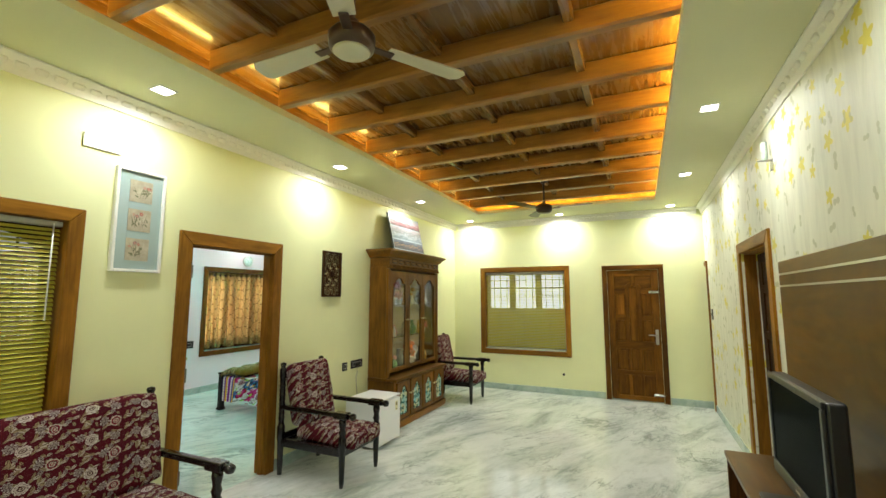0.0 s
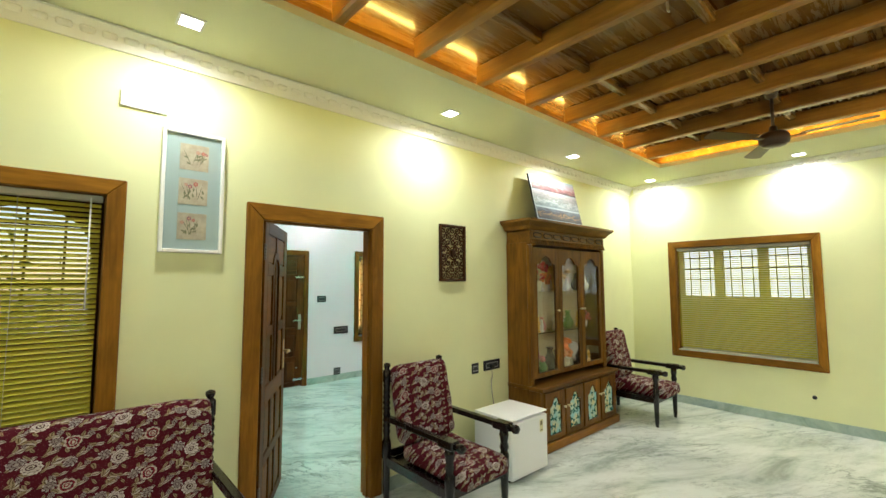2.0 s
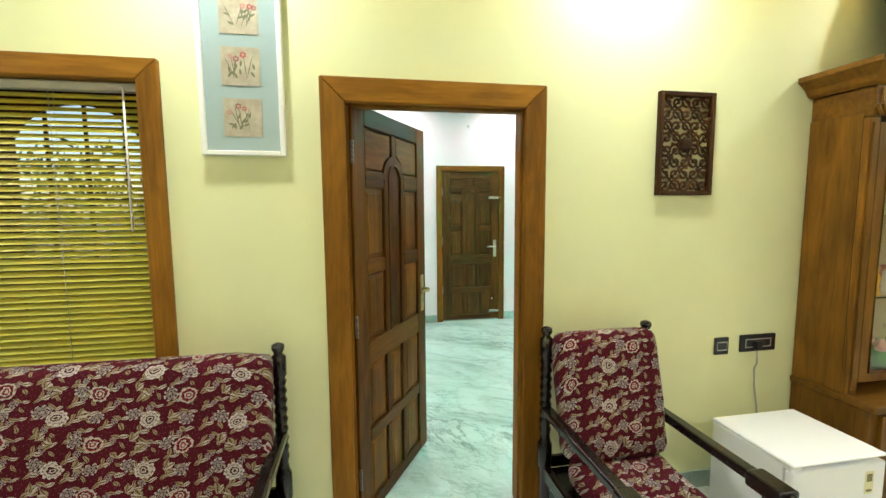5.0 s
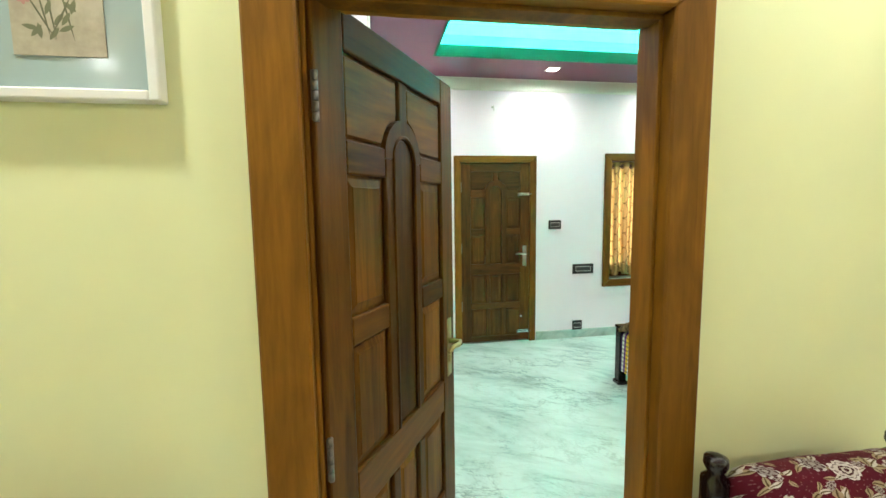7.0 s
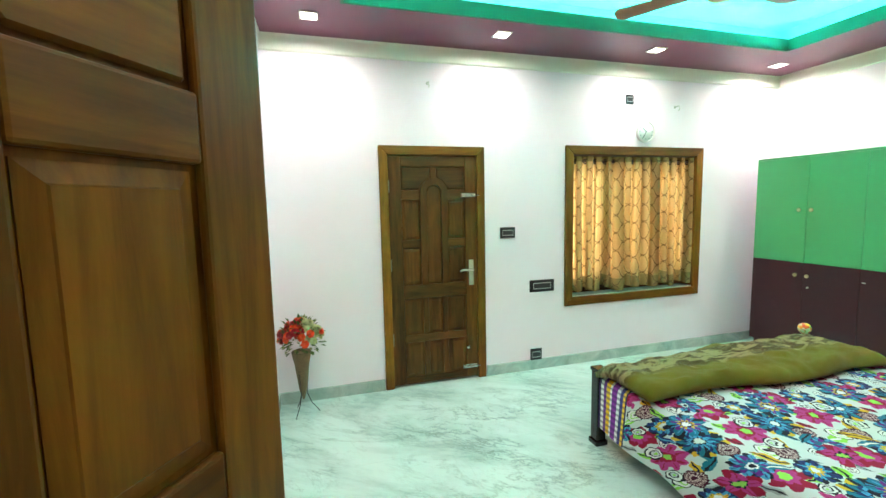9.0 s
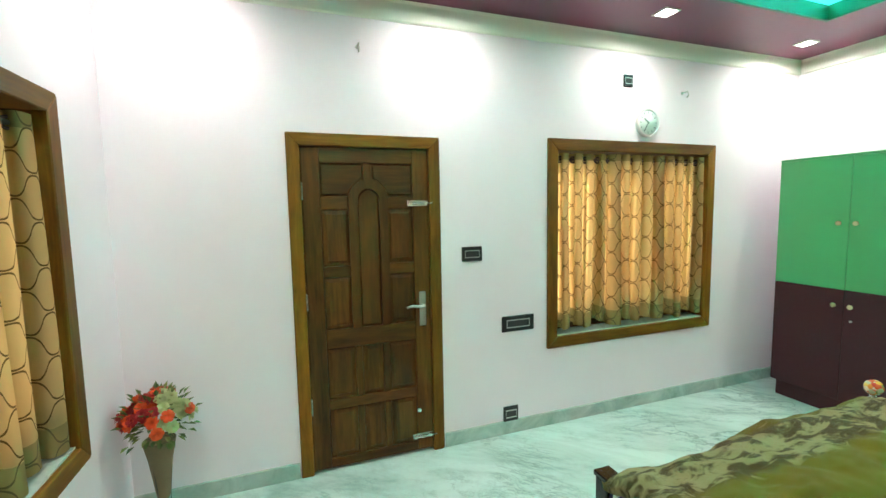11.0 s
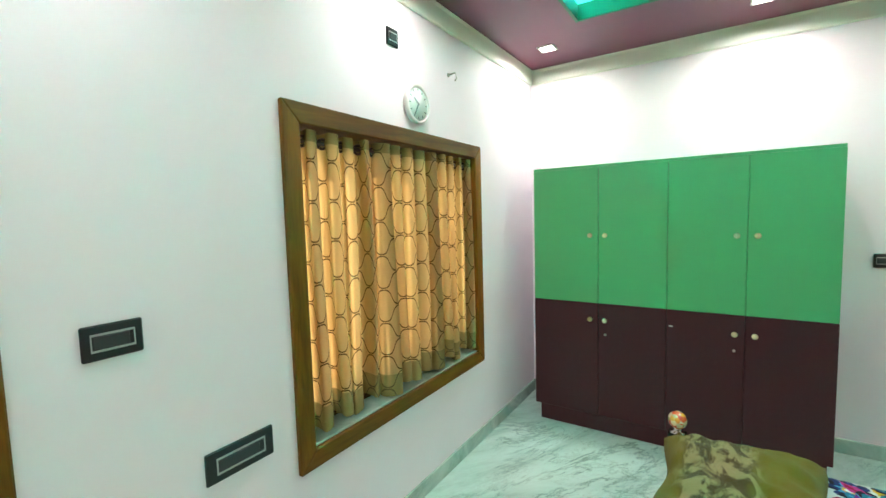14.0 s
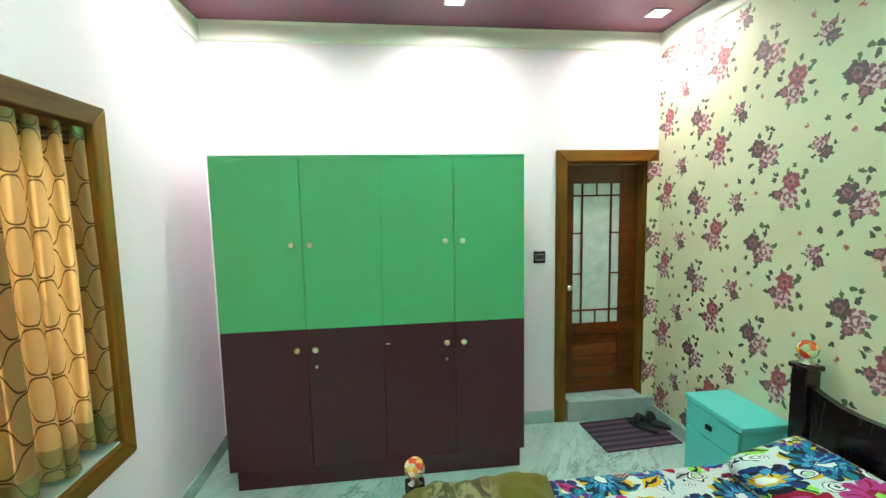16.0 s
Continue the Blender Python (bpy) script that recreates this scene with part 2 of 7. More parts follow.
M["fan_cream"] = mat("cream_fan_enamel", (0.62, 0.58, 0.42), 0.3)
M["fan_brown"] = mat("brown_fan_enamel", (0.06, 0.03, 0.02), 0.3)
M["slat"] = mat("olive_blind_slat", (0.66, 0.62, 0.09), 0.4)
m = M["slat"]
tr = node(m, "ShaderNodeBsdfTranslucent", Color=(0.75, 0.66, 0.06, 1))
mx = node(m, "ShaderNodeMixShader", Fac=0.4)
link(m, bsdf(m).outputs[0], mx.inputs[1])
link(m, tr.outputs[0], mx.inputs[2])
link(m, mx.outputs[0], m.node_tree.nodes["Material Output"].inputs["Surface"])
M["fan_pink"] = mat("pinkish_fan_enamel", (0.36, 0.20, 0.15), 0.35)
M["blind_rail"] = mat("blind_rail", (0.45, 0.43, 0.36), 0.4)

m = M["glass"] = mat("clear_glass", (0.95, 0.98, 0.96), 0.02)
bsdf(m).inputs["Transmission Weight"].default_value = 1.0
bsdf(m).inputs["IOR"].default_value = 1.1
m = M["frosted"] = mat("frosted_glass", (0.70, 0.82, 0.76), 0.35)
bsdf(m).inputs["Transmission Weight"].default_value = 0.25
link(m, ramp(m, noise_tex(m, coords(m), 7, 4, 0.6, 1.2), [(0.35, (0.55, 0.68, 0.60)), (0.7, (0.78, 0.88, 0.83))]), bsdf(m).inputs["Base Color"])
m = M["lamp_face"] = mat("lit_lamp_diffuser", (0.9, 0.9, 0.9), 0.4)
bsdf(m).inputs["Emission Color"].default_value = (1, 0.97, 0.9, 1)
bsdf(m).inputs["Emission Strength"].default_value = 26.0

# polished marble: slanting smoky drifts, broken dark veins and hairlines, cut into large slabs
def marble(name, pale, smoke, ink, turn):
    m = mat(name, pale, 0.045)
    def along(angle, squash):
        """Coordinates turned so that the pattern is drawn out along one direction of the floor."""
        mp = node(m, "ShaderNodeMapping")
        mp.inputs["Scale"].default_value = (squash, 1, 1)
        link(m, coords(m, (1, 1, 1), (0, 0, radians(-angle))), mp.inputs[0])
        return mp.outputs[0]
    v, w = along(turn, 0.34), along(turn - 16, 0.45)
    drift = noise_tex(m, v, 2.4, 9, 0.68, 0.6)
    base = ramp(m, drift, [(0.32, smoke), (0.45, tuple(p * 0.66 + q * 0.34 for p, q in zip(pale, smoke))), (0.56, pale), (0.78, tuple(min(p * 1.07, 0.9) for p in pale))])
    gate = ramp(m, noise_tex(m, coords(m), 1.1, 4, 0.6), [(0.44, (0.12, 0.12, 0.12)), (0.62, (1, 1, 1))])
    for vec, sc, off, wide, deep in ((v, 2.2, 0.50, 0.022, 0.78), (w, 3.6, 0.46, 0.014, 0.68), (w, 6.5, 0.53, 0.010, 0.45)):
        d = calc(m, "ABSOLUTE", calc(m, "SUBTRACT", noise_tex(m, vec, sc, 9, 0.70, 0.55), off))
        line = ramp(m, d, [(0.0, (deep,) * 3), (wide * 0.35, (deep * 0.5,) * 3), (wide, (0, 0, 0))])
        base = mix(m, calc(m, "MULTIPLY", line, gate), base, ink)
    jx, jy, _ = split(m, coords(m))
    joint = calc(m, "MINIMUM", calc(m, "PINGPONG", calc(m, "ADD", jx, 20.31), 0.61), calc(m, "PINGPONG", calc(m, "ADD", jy, 20.12), 0.915))
    base = mix(m, calc(m, "MULTIPLY", calc(m, "LESS_THAN", joint, 0.0011), 0.4), base, smoke)
    link(m, base, bsdf(m).inputs["Base Color"])
    link(m, calc(m, "ADD", 0.03, calc(m, "MULTIPLY", drift, 0.05)), bsdf(m).inputs["Roughness"])
    return m


M["marble"] = marble("polished_grey_white_marble", (0.66, 0.70, 0.67), (0.29, 0.34, 0.30), (0.14, 0.17, 0.14), 66)
# bedroom marble: the turquoise strip light is tinted into its colours
M["cyan_lit_marble"] = marble("polished_white_marble_cyan_light_tint", (0.54, 0.71, 0.645), (0.29, 0.42, 0.37), (0.13, 0.20, 0.17), 58)
m = M["skirting"] = mat("marble_skirting", (0.45, 0.52, 0.46), 0.15)
v = coords(m)
link(m, ramp(m, noise_tex(m, v, 4.0, 6, 0.65, 1.0), [(0.3, (0.26, 0.36, 0.31)), (0.7, (0.50, 0.60, 0.54))]), bsdf(m).inputs["Base Color"])


# ---- geometry helpers ----
def box(bm, x0, y0, z0, x1, y1, z1, bevel=0.0, segs=1):
    c = ((x0 + x1) / 2, (y0 + y1) / 2, (z0 + z1) / 2)
    s = (abs(x1 - x0), abs(y1 - y0), abs(z1 - z0))
    r = bmesh.ops.create_cube(bm, size=1.0, matrix=Matrix.LocRotScale(c, None, s))
    if bevel:
        edges = list({e for v in r["verts"] for e in v.link_edges})
        bmesh.ops.bevel(bm, geom=edges, offset=min(bevel, min(s) * 0.45), segments=segs, affect="EDGES", profile=0.5)
    return bm


def boxes(*specs, bevel=0.0, segs=1):
    bm = bmesh.new()
    for s in specs:
        box(bm, *s, bevel=bevel, segs=segs)
    return bm


def lathe(profile, segs=20, m4=None):
    """A turned solid from (radius, height) pairs, about z."""
    bm = bmesh.new()
    rings = []
    for r, z in profile:
        rings.append([bm.verts.new((r * math.cos(2 * math.pi * i / segs), r * math.sin(2 * math.pi * i / segs), z)) for i in range(segs)])
    for a, b in zip(rings, rings[1:]):
        for i in range(segs):
            j = (i + 1) % segs
            bm.faces.new((a[i], a[j], b[j], b[i]))
    bm.faces.new(list(reversed(rings[0])))
    bm.faces.new(rings[-1])
    for f in bm.faces:
        f.smooth = True
    if m4 is not None:
        bmesh.ops.transform(bm, matrix=m4, verts=bm.verts)
    return bm


def prism(points, depth, m4=None, bevel=0.0):
    """A flat outline in local x and z, thickened along +y."""
    bm = bmesh.new()
    a = [bm.verts.new((x, 0, z)) for x, z in points]
    b = [bm.verts.new((x, depth, z)) for x, z in points]
    n = len(points)
    bm.faces.new(a)
    bm.faces.new(list(reversed(b)))
    for i in range(n):
        j = (i + 1) % n
        bm.faces.new((a[j], a[i], b[i], b[j]))
    if bevel:
        bmesh.ops.bevel(bm, geom=[e for e in bm.edges], offset=bevel, segments=1, affect="EDGES")
    bmesh.ops.recalc_face_normals(bm, faces=bm.faces)
    if m4 is not None:
        bmesh.ops.transform(bm, matrix=m4, verts=bm.verts)
    return bm


def tube(points, radius, segs=8):
    """A round bar along a line of points."""
    bm = bmesh.new()
    rings = []
    pts = [Vector(p) for p in points]
    for i, p in enumerate(pts):
        d = (pts[min(i + 1, len(pts) - 1)] - pts[max(i - 1, 0)]).normalized()
        q = d.to_track_quat("Z", "Y")
        r = radius[i] if isinstance(radius, (list, tuple)) else radius
        rings.append([bm.verts.new(p + q @ Vector((r * math.cos(2 * math.pi * k / segs), r * math.sin(2 * math.pi * k / segs), 0))) for k in range(segs)])
    for a, b in zip(rings, rings[1:]):
        for i in range(segs):
            j = (i + 1) % segs
            bm.faces.new((a[i], a[j], b[j], b[i]))
    bm.faces.new(list(reversed(rings[0])))
    bm.faces.new(rings[-1])
    for f in bm.faces:
        f.smooth = True
    return bm


def merged(*bms):
    out = bmesh.new()
    for b in bms:
        me = bpy.data.meshes.new("tmp")
        b.to_mesh(me)
        b.free()
        out.from_mesh(me)
        bpy.data.meshes.remove(me)
    return out


def part(name, bm, material, parent=None, label=""):
    me = bpy.data.meshes.new(name)
    bm.to_mesh(me)
    bm.free()
    me.materials.append(material)
    ob = new(name, me)
    if parent is not None:
        ob.parent = parent
    if label:
        ob["label"] = label
    return ob


def thing(name, m4, label, category, group=""):
    e = new(name)
    e.matrix_basis = m4
    e.empty_display_size = 0.1
    return tagged(e, label, category, group)


def structure(name, bm, material, label, category):
    return tagged(part(name, bm, material), label, category, kind="structure")


def wall(name, axis, p0, p1, a0, a1, z0, z1, openings, material, label):
    """A wall along x or y, from p0 to p1 thick, with openings (a0, a1, z0, z1) that go through it."""
    specs = []
    at = a0
    for o0, o1, oz0, oz1 in sorted(openings):
        specs.append((at, o0, z0, z1))
        if oz0 > z0:
            specs.append((o0, o1, z0, oz0))
        if oz1 < z1:
            specs.append((o0, o1, oz1, z1))
        at = o1
    specs.append((at, a1, z0, z1))
    bm = bmesh.new()
    for s0, s1, sz0, sz1 in specs:
        if axis == "x":
            box(bm, s0, p0, sz0, s1, p1, sz1)
        else:
            box(bm, p0, s0, sz0, p1, s1, sz1)
    bmesh.ops.remove_doubles(bm, verts=bm.verts, dist=0.0005)
    return structure(name, bm, material, label, "wall")


# ---- plan ----
LW, RW, FW, KW = -3.04, 1.06, 7.60, -1.70        # living room: door wall, far side wall, end wall, wall behind
BE, BW, BS, GW = -3.47, -6.715, 2.47, 7.78       # bedroom: papered wall, window wall, entry wall, wardrobe wall
LC, BC = 2.985, 2.93                             # soffit heights
TOP = 3.6
DOOR = (2.30, 3.18, 0.0, 2.05)
LWIN = (-0.33, 1.55, 0.69, 2.11)
FWIN = (-2.46, -0.99, 0.67, 2.09)
FDOOR = (-0.33, 0.41, 0.0, 2.04)
BDOOR = (3.42, 4.22, 0.0, 2.04)
BWIN = (5.17, 6.70, 0.65, 2.09)
SWIN = (-6.18, -4.72, 0.65, 2.09)
GDOOR = (-4.21, -3.53, 0.0, 2.02)
RDOOR = (4.16, 5.10, 0.0, 2.04)
CDOOR = (7.44, 7.585, 0.0, 2.07)
# ---- large structure ----
structure("ground", boxes((-120, -120, -0.30, 120, 120, -0.25)), paint("dry_ground", (0.16, 0.13, 0.08), 0.9, 0.3, 0.4), "bare earth ground outside the house", "ground")
structure("floor", boxes((LW - 0.06, KW - 0.2, -0.2, RW + 1.6, GW + 1.4, 0.0), (BW - 0.2, KW - 0.2, -0.2, LW - 0.06, BS - 0.21, 0.0)), M["marble"], "polished white marble floor with grey veins", "floor")
structure("floor_bedroom", boxes((BW - 0.2, BS - 0.21, -0.2, LW - 0.06, GW + 1.4, 0.0)), M["cyan_lit_marble"], "polished white marble floor with dark veins, turquoise ceiling light tinted in", "floor")
wall("wall_west", "y", LW - 0.22, LW, KW - 0.2, BS - 0.2, 0, TOP, [LWIN], M["wall_yellow"], "pale yellow painted wall with a window")
wall("wall_partition", "y", LW - 0.12, LW, BS - 0.2, FW, 0, TOP, [DOOR], M["wall_yellow"], "pale yellow painted wall with a doorway")
wall("wall_end", "x", FW, FW + 0.22, LW - 0.12, RW + 0.2, 0, TOP, [FWIN, FDOOR], M["wall_yellow"], "pale yellow painted end wall")
# pale wallpaper: grey brush streaks and scattered yellow flowers
m = M["wall_paper_pale"] = mat("pale_printed_wallpaper", (0.7, 0.7, 0.6), 0.6)
wx, wy, wz = split(m, coords(m))
pv = combine(m, wy, wz)
streak = noise_tex(m, coords(m, (1, 5.0, 0.9)), 2.6, 5, 0.6, 0.4)
col = ramp(m, streak, [(0.36, (0.62, 0.62, 0.50)), (0.52, (0.70, 0.70, 0.57)), (0.7, (0.74, 0.74, 0.60))])
fl = flowers(m, pv, 4.4, 5, 0.20, 0.35, 0.9, 0.3)
col = mix(m, calc(m, "MULTIPLY", fl[0], calc(m, "GREATER_THAN", fl[4][2], 0.35)), col, (0.66, 0.58, 0.10))
fl = flowers(m, combine(m, calc(m, "ADD", wy, 0.53), wz), 7.0, 2, 0.18, 0.6, 1.0, 0.3)
col = mix(m, calc(m, "MULTIPLY", calc(m, "MULTIPLY", fl[0], calc(m, "GREATER_THAN", fl[4][2], 0.5)), 0.6), col, (0.36, 0.37, 0.20))
link(m, col, bsdf(m).inputs["Base Color"])
bump(m, noise_tex(m, coords(m), 160, 3), 0.1, 0.002)
wall("wall_east", "y", RW, RW + 0.2, KW - 0.2, FW, 0, TOP, [RDOOR, CDOOR], M["wall_paper_pale"], "wall with pale wallpaper printed with yellow flowers")
wall("wall_behind", "x", KW - 0.2, KW, LW, RW, 0, TOP, [], M["wall_yellow"], "pale yellow painted wall")
wall("wall_window", "y", BW - 0.22, BW, BS - 0.2, GW + 0.2, 0, TOP, [BDOOR, BWIN], M["wall_white"], "white painted bedroom wall with a door and a window")
wall("wall_entry_return", "x", BS - 0.42, BS - 0.222, -4.25, LW - 0.123, 0, TOP, [], M["wall_white"], "white painted wall beside the doorway")
wall("wall_entry", "x", BS - 0.22, BS, BW, -4.25, 0, TOP, [SWIN], M["wall_white"], "white painted bedroom wall with a window")
wall("wall_wardrobe", "x", GW, GW + 0.2, BW, BE, 0, TOP, [GDOOR], M["wall_white"], "white painted bedroom wall behind the wardrobe")
# floral wallpaper: rose clusters with loose leaves on pale green, in a half-drop repeat
m = M["wall_floral"] = mat("floral_wallpaper", (0.62, 0.66, 0.42), 0.6)
wx, wy, wz = split(m, coords(m))
PU, PV = warped(m, calc(m, "SUBTRACT", calc(m, "SUBTRACT", wy, 6.95 - 4.9), calc(m, "SUBTRACT", wx, BE)), calc(m, "SUBTRACT", wz, 1.37 - 5.2), 0.040, 38.0)
rp = repeat(m, PU, PV, 0.49, 0.52, 0.26)
col = ramp(m, noise_tex(m, coords(m), 2.2, 4), [(0.3, (0.56, 0.54, 0.35)), (0.7, (0.66, 0.64, 0.43))])
INK, PLUM, ROSE, LILAC, PALE, LEAFG = (0.022, 0.016, 0.014), (0.075, 0.012, 0.030), (0.32, 0.025, 0.060), (0.30, 0.075, 0.105), (0.60, 0.38, 0.38), (0.045, 0.070, 0.022)


def spray(col, at, s, turn, dark):
    """Two roses, buds and leaves about one centre."""
    c, d = math.cos(radians(turn)), math.sin(radians(turn))

    def off(x, y):
        return (at[0] + s * (x * c - y * d), at[1] + s * (x * d + y * c))
    for x, y, tn, cl in ((-0.95, 0.25, 160, LEAFG), (-0.75, -0.55, 215, LEAFG), (0.15, -0.95, 285, INK), (0.85, -0.60, 325, INK), (0.95, 0.30, 20, LEAFG), (0.35, 0.95, 70, LEAFG), (-0.35, 0.85, 110, INK)):
        col = leaf_print(m, col, rp, off(x, y), (0.22 * s, 0.12 * s), tn + turn, cl)
    outer = PLUM if dark else ROSE
    col = bloom_print(m, col, rp, off(-0.28, -0.12), 0.62 * s, turn, [(1.0, 0.28, 7, LILAC), (0.86, 0.3, 9, PLUM), (0.80, 0.34, 7, PALE), (0.52, 0.3, 5, LILAC), (0.36, 0.4, 5, PLUM), (0.22, 0.3, 3, PALE)])
    col = bloom_print(m, col, rp, off(0.42, 0.30), 0.55 * s, turn + 40, [(1.0, 0.25, 6, outer), (0.80, 0.3, 8, INK if dark else PLUM), (0.72, 0.36, 6, outer), (0.45, 0.35, 5, LILAC if dark else (0.45, 0.12, 0.15)), (0.25, 0.3, 4, PLUM)])
    return bloom_print(m, col, rp, off(0.05, -0.62), 0.30 * s, turn, [(1.0, 0.3, 6, PLUM), (0.6, 0.3, 5, LILAC)])


col = spray(col, (0.385, 0.32), 0.100, 0, True)
col = spray(col, (0.230, 0.112), 0.098, 70, False)
col = spray(col, (0.068, 0.315), 0.062, 200, True)
for u_, v_, tn in ((0.34, 0.445, 20), (0.375, 0.45, 200), (0.20, 0.24, 120), (0.14, 0.20, 40), (0.30, 0.20, 15), (0.05, 0.44, 60), (0.45, 0.17, 150), (0.12, 0.05, 80)):
    col = leaf_print(m, col, rp, (u_, v_), (0.019, 0.013), tn, INK if tn % 40 else LEAFG)
for u_, v_ in ((0.15, 0.42), (0.42, 0.11)):
    col = bloom_print(m, col, rp, (u_, v_), 0.014, 0, [(1.0, 0.4, 5, (0.42, 0.16, 0.14)), (0.5, 0.0, 0, ROSE)])
col = mix(m, calc(m, "MULTIPLY", noise_tex(m, coords(m), 70, 4, 0.75), 0.15), col, (0.58, 0.58, 0.42))
link(m, col, bsdf(m).inputs["Base Color"])
bump(m, noise_tex(m, coords(m), 160, 3), 0.1, 0.002)
wall("wall_papered", "y", BE, LW - 0.123, 3.80, GW + 0.2, 0, TOP, [], M["wall_floral"], "bedroom wall with pale green wallpaper and purple rose clusters")
structure("roof", boxes((BW - 0.5, KW - 0.5, TOP, RW + 1.8, GW + 1.6, TOP + 0.15)), M["outer"], "flat concrete roof slab", "roof")
# bathroom and passage shells behind the doors
wall("wall_bathroom", "x", GW + 1.2, GW + 1.35, BW, BE + 0.4, 0, TOP, [], M["wall_white"], "plain white wall beyond the bathroom door")
wall("wall_bathroom_side", "y", BE + 0.2, BE + 0.36, GW + 0.2, GW + 1.2, 0, TOP, [], M["wall_white"], "plain white bathroom side wall")
wall("wall_passage", "y", RW + 1.2, RW + 1.35, KW - 0.2, FW + 0.2, 0, TOP, [], M["wall_yellow"], "plain wall of the room beyond the open doorway")
wall("wall_passage_end", "x", 3.3, 3.45, RW + 0.2, RW + 1.2, 0, TOP, [], M["wall_yellow"], "plain wall beside the doorway")

# living room ceiling: soffit border, timber tray
TX0, TX1, TY0, TY1 = -2.26, 0.40, -0.95, 6.75
ceiling = structure("ceiling", boxes((LW, KW, LC, TX0, FW, LC + 0.05), (TX1, KW, LC, RW, FW, LC + 0.05), (TX0, TY1, LC, TX1, FW, LC + 0.05), (TX0, KW, LC, TX1, TY0, LC + 0.05)), M["soffit"], "cream painted ceiling border around the timber tray", "ceiling")
WZ = 3.18
structure("ceiling_timber", boxes((TX0 - 0.14, TY0 - 0.1, WZ, TX1 + 0.14, TY1 + 0.1, WZ + 0.03)), M["plank"], "varnished timber ceiling boards", "ceiling")
structure("ceiling_timber_sides", boxes((TX0 - 0.16, TY0 - 0.12, LC + 0.052, TX0 - 0.14, TY1 + 0.12, WZ + 0.05), (TX1 + 0.14, TY0 - 0.12, LC + 0.052, TX1 + 0.16, TY1 + 0.12, WZ + 0.05),
                                       (TX0 - 0.14, TY1 + 0.10, LC + 0.052, TX1 + 0.14, TY1 + 0.12, WZ + 0.05), (TX0 - 0.14, TY0 - 0.12, LC + 0.052, TX1 + 0.14, TY0 - 0.10, WZ + 0.05)), M["plank"], "varnished timber side boards of the ceiling tray", "ceiling")
BEAM_Y = [-0.42 + 0.573 * i for i in range(13)]
BEAM_Y = [y for y in BEAM_Y if y < TY1 - 0.1]
for y in BEAM_Y:
    tagged(part("ceiling_beam", boxes((TX0 - 0.02, y - 0.038, LC + 0.055, TX1 + 0.10, y + 0.038, WZ), bevel=0.012), M["beam"]), "varnished timber beam across the ceiling tray", "beam", "ceiling beams")
ys = [TY0 - 0.08] + BEAM_Y + [TY1 + 0.08]
for a, b in zip(ys, ys[1:]):
    for x in (-1.72, -0.93, -0.14):
        tagged(part("ceiling_batten", boxes((x - 0.03, a + 0.038, WZ - 0.07, x + 0.03, b - 0.038, WZ), bevel=0.008), M["plank"]), "short timber batten between ceiling beams", "batten", "ceiling battens")

# bedroom ceiling
BX0, BX1, BY0, BY1 = -6.10, -4.02, 3.05, 7.02
structure("ceiling_maroon", boxes((BW, BS, BC, BX0, GW, BC + 0.05), (BX1, BS, BC, BE, GW, BC + 0.05), (BX0, BY1, BC, BX1, GW, BC + 0.05), (BX0, BS, BC, BX1, BY0, BC + 0.05)), M["maroon_ceiling"], "maroon painted ceiling border", "ceiling")
structure("ceiling_lip", boxes((BX0, BY0, BC - 0.004, BX0 + 0.02, BY1, BC + 0.10), (BX1 - 0.02, BY0, BC - 0.004, BX1, BY1, BC + 0.10), (BX0 + 0.02, BY1 - 0.02, BC - 0.004, BX1 - 0.02, BY1, BC + 0.10), (BX0 + 0.02, BY0, BC - 0.004, BX1 - 0.02, BY0 + 0.02, BC + 0.10)), M["green_lip"], "green painted edge of the ceiling tray", "ceiling")
structure("ceiling_tray", boxes((BX0 - 0.25, BY0 - 0.25, 3.22, BX1 + 0.25, BY1 + 0.25, 3.25)), M["tray_white"], "white ceiling tray lit turquoise by hidden strips", "ceiling")
structure("ceiling_tray_sides", boxes((BX0 - 0.27, BY0 - 0.25, BC + 0.052, BX0 - 0.25, BY1 + 0.25, 3.25), (BX1 + 0.25, BY0 - 0.25, BC + 0.052, BX1 + 0.27, BY1 + 0.25, 3.25), (BX0 - 0.25, BY1 + 0.25, BC + 0.052, BX1 + 0.25, BY1 + 0.27, 3.25), (BX0 - 0.25, BY0 - 0.27, BC + 0.052, BX1 + 0.25, BY0 - 0.25, 3.25)), M["tray_white"], "white sides of the ceiling tray", "ceiling")


# crown mouldings and skirtings, butt-jointed round each room
def run_profile(profile, a, b, inward):
    """A moulding swept from a to b; profile pairs are (out from the wall, height)."""
    bm = bmesh.new()
    ends = []
    for p in (a, b):
        ends.append([bm.verts.new((p[0] + inward[0] * d, p[1] + inward[1] * d, z)) for d, z in profile])
    n = len(profile)
    for i in range(n):
        j = (i + 1) % n
        bm.faces.new((ends[0][i], ends[0][j], ends[1][j], ends[1][i]))
    bm.faces.new(ends[0])
    bm.faces.new(list(reversed(ends[1])))
    bmesh.ops.recalc_face_normals(bm, faces=bm.faces)
    return bm


def crown_run(z, depth, drop):
    return [(0.001, z - drop), (0.012, z - drop), (0.02, z - drop * 0.8), (depth * 0.45, z - drop * 0.42), (depth * 0.8, z - drop * 0.22), (depth, z - drop * 0.12), (depth, z - 0.002), (0.001, z - 0.002)]


def trim(name, a, b, inward, profile, material, label, category):
    return structure(name, run_profile(profile, a, b, inward), material, label, category)


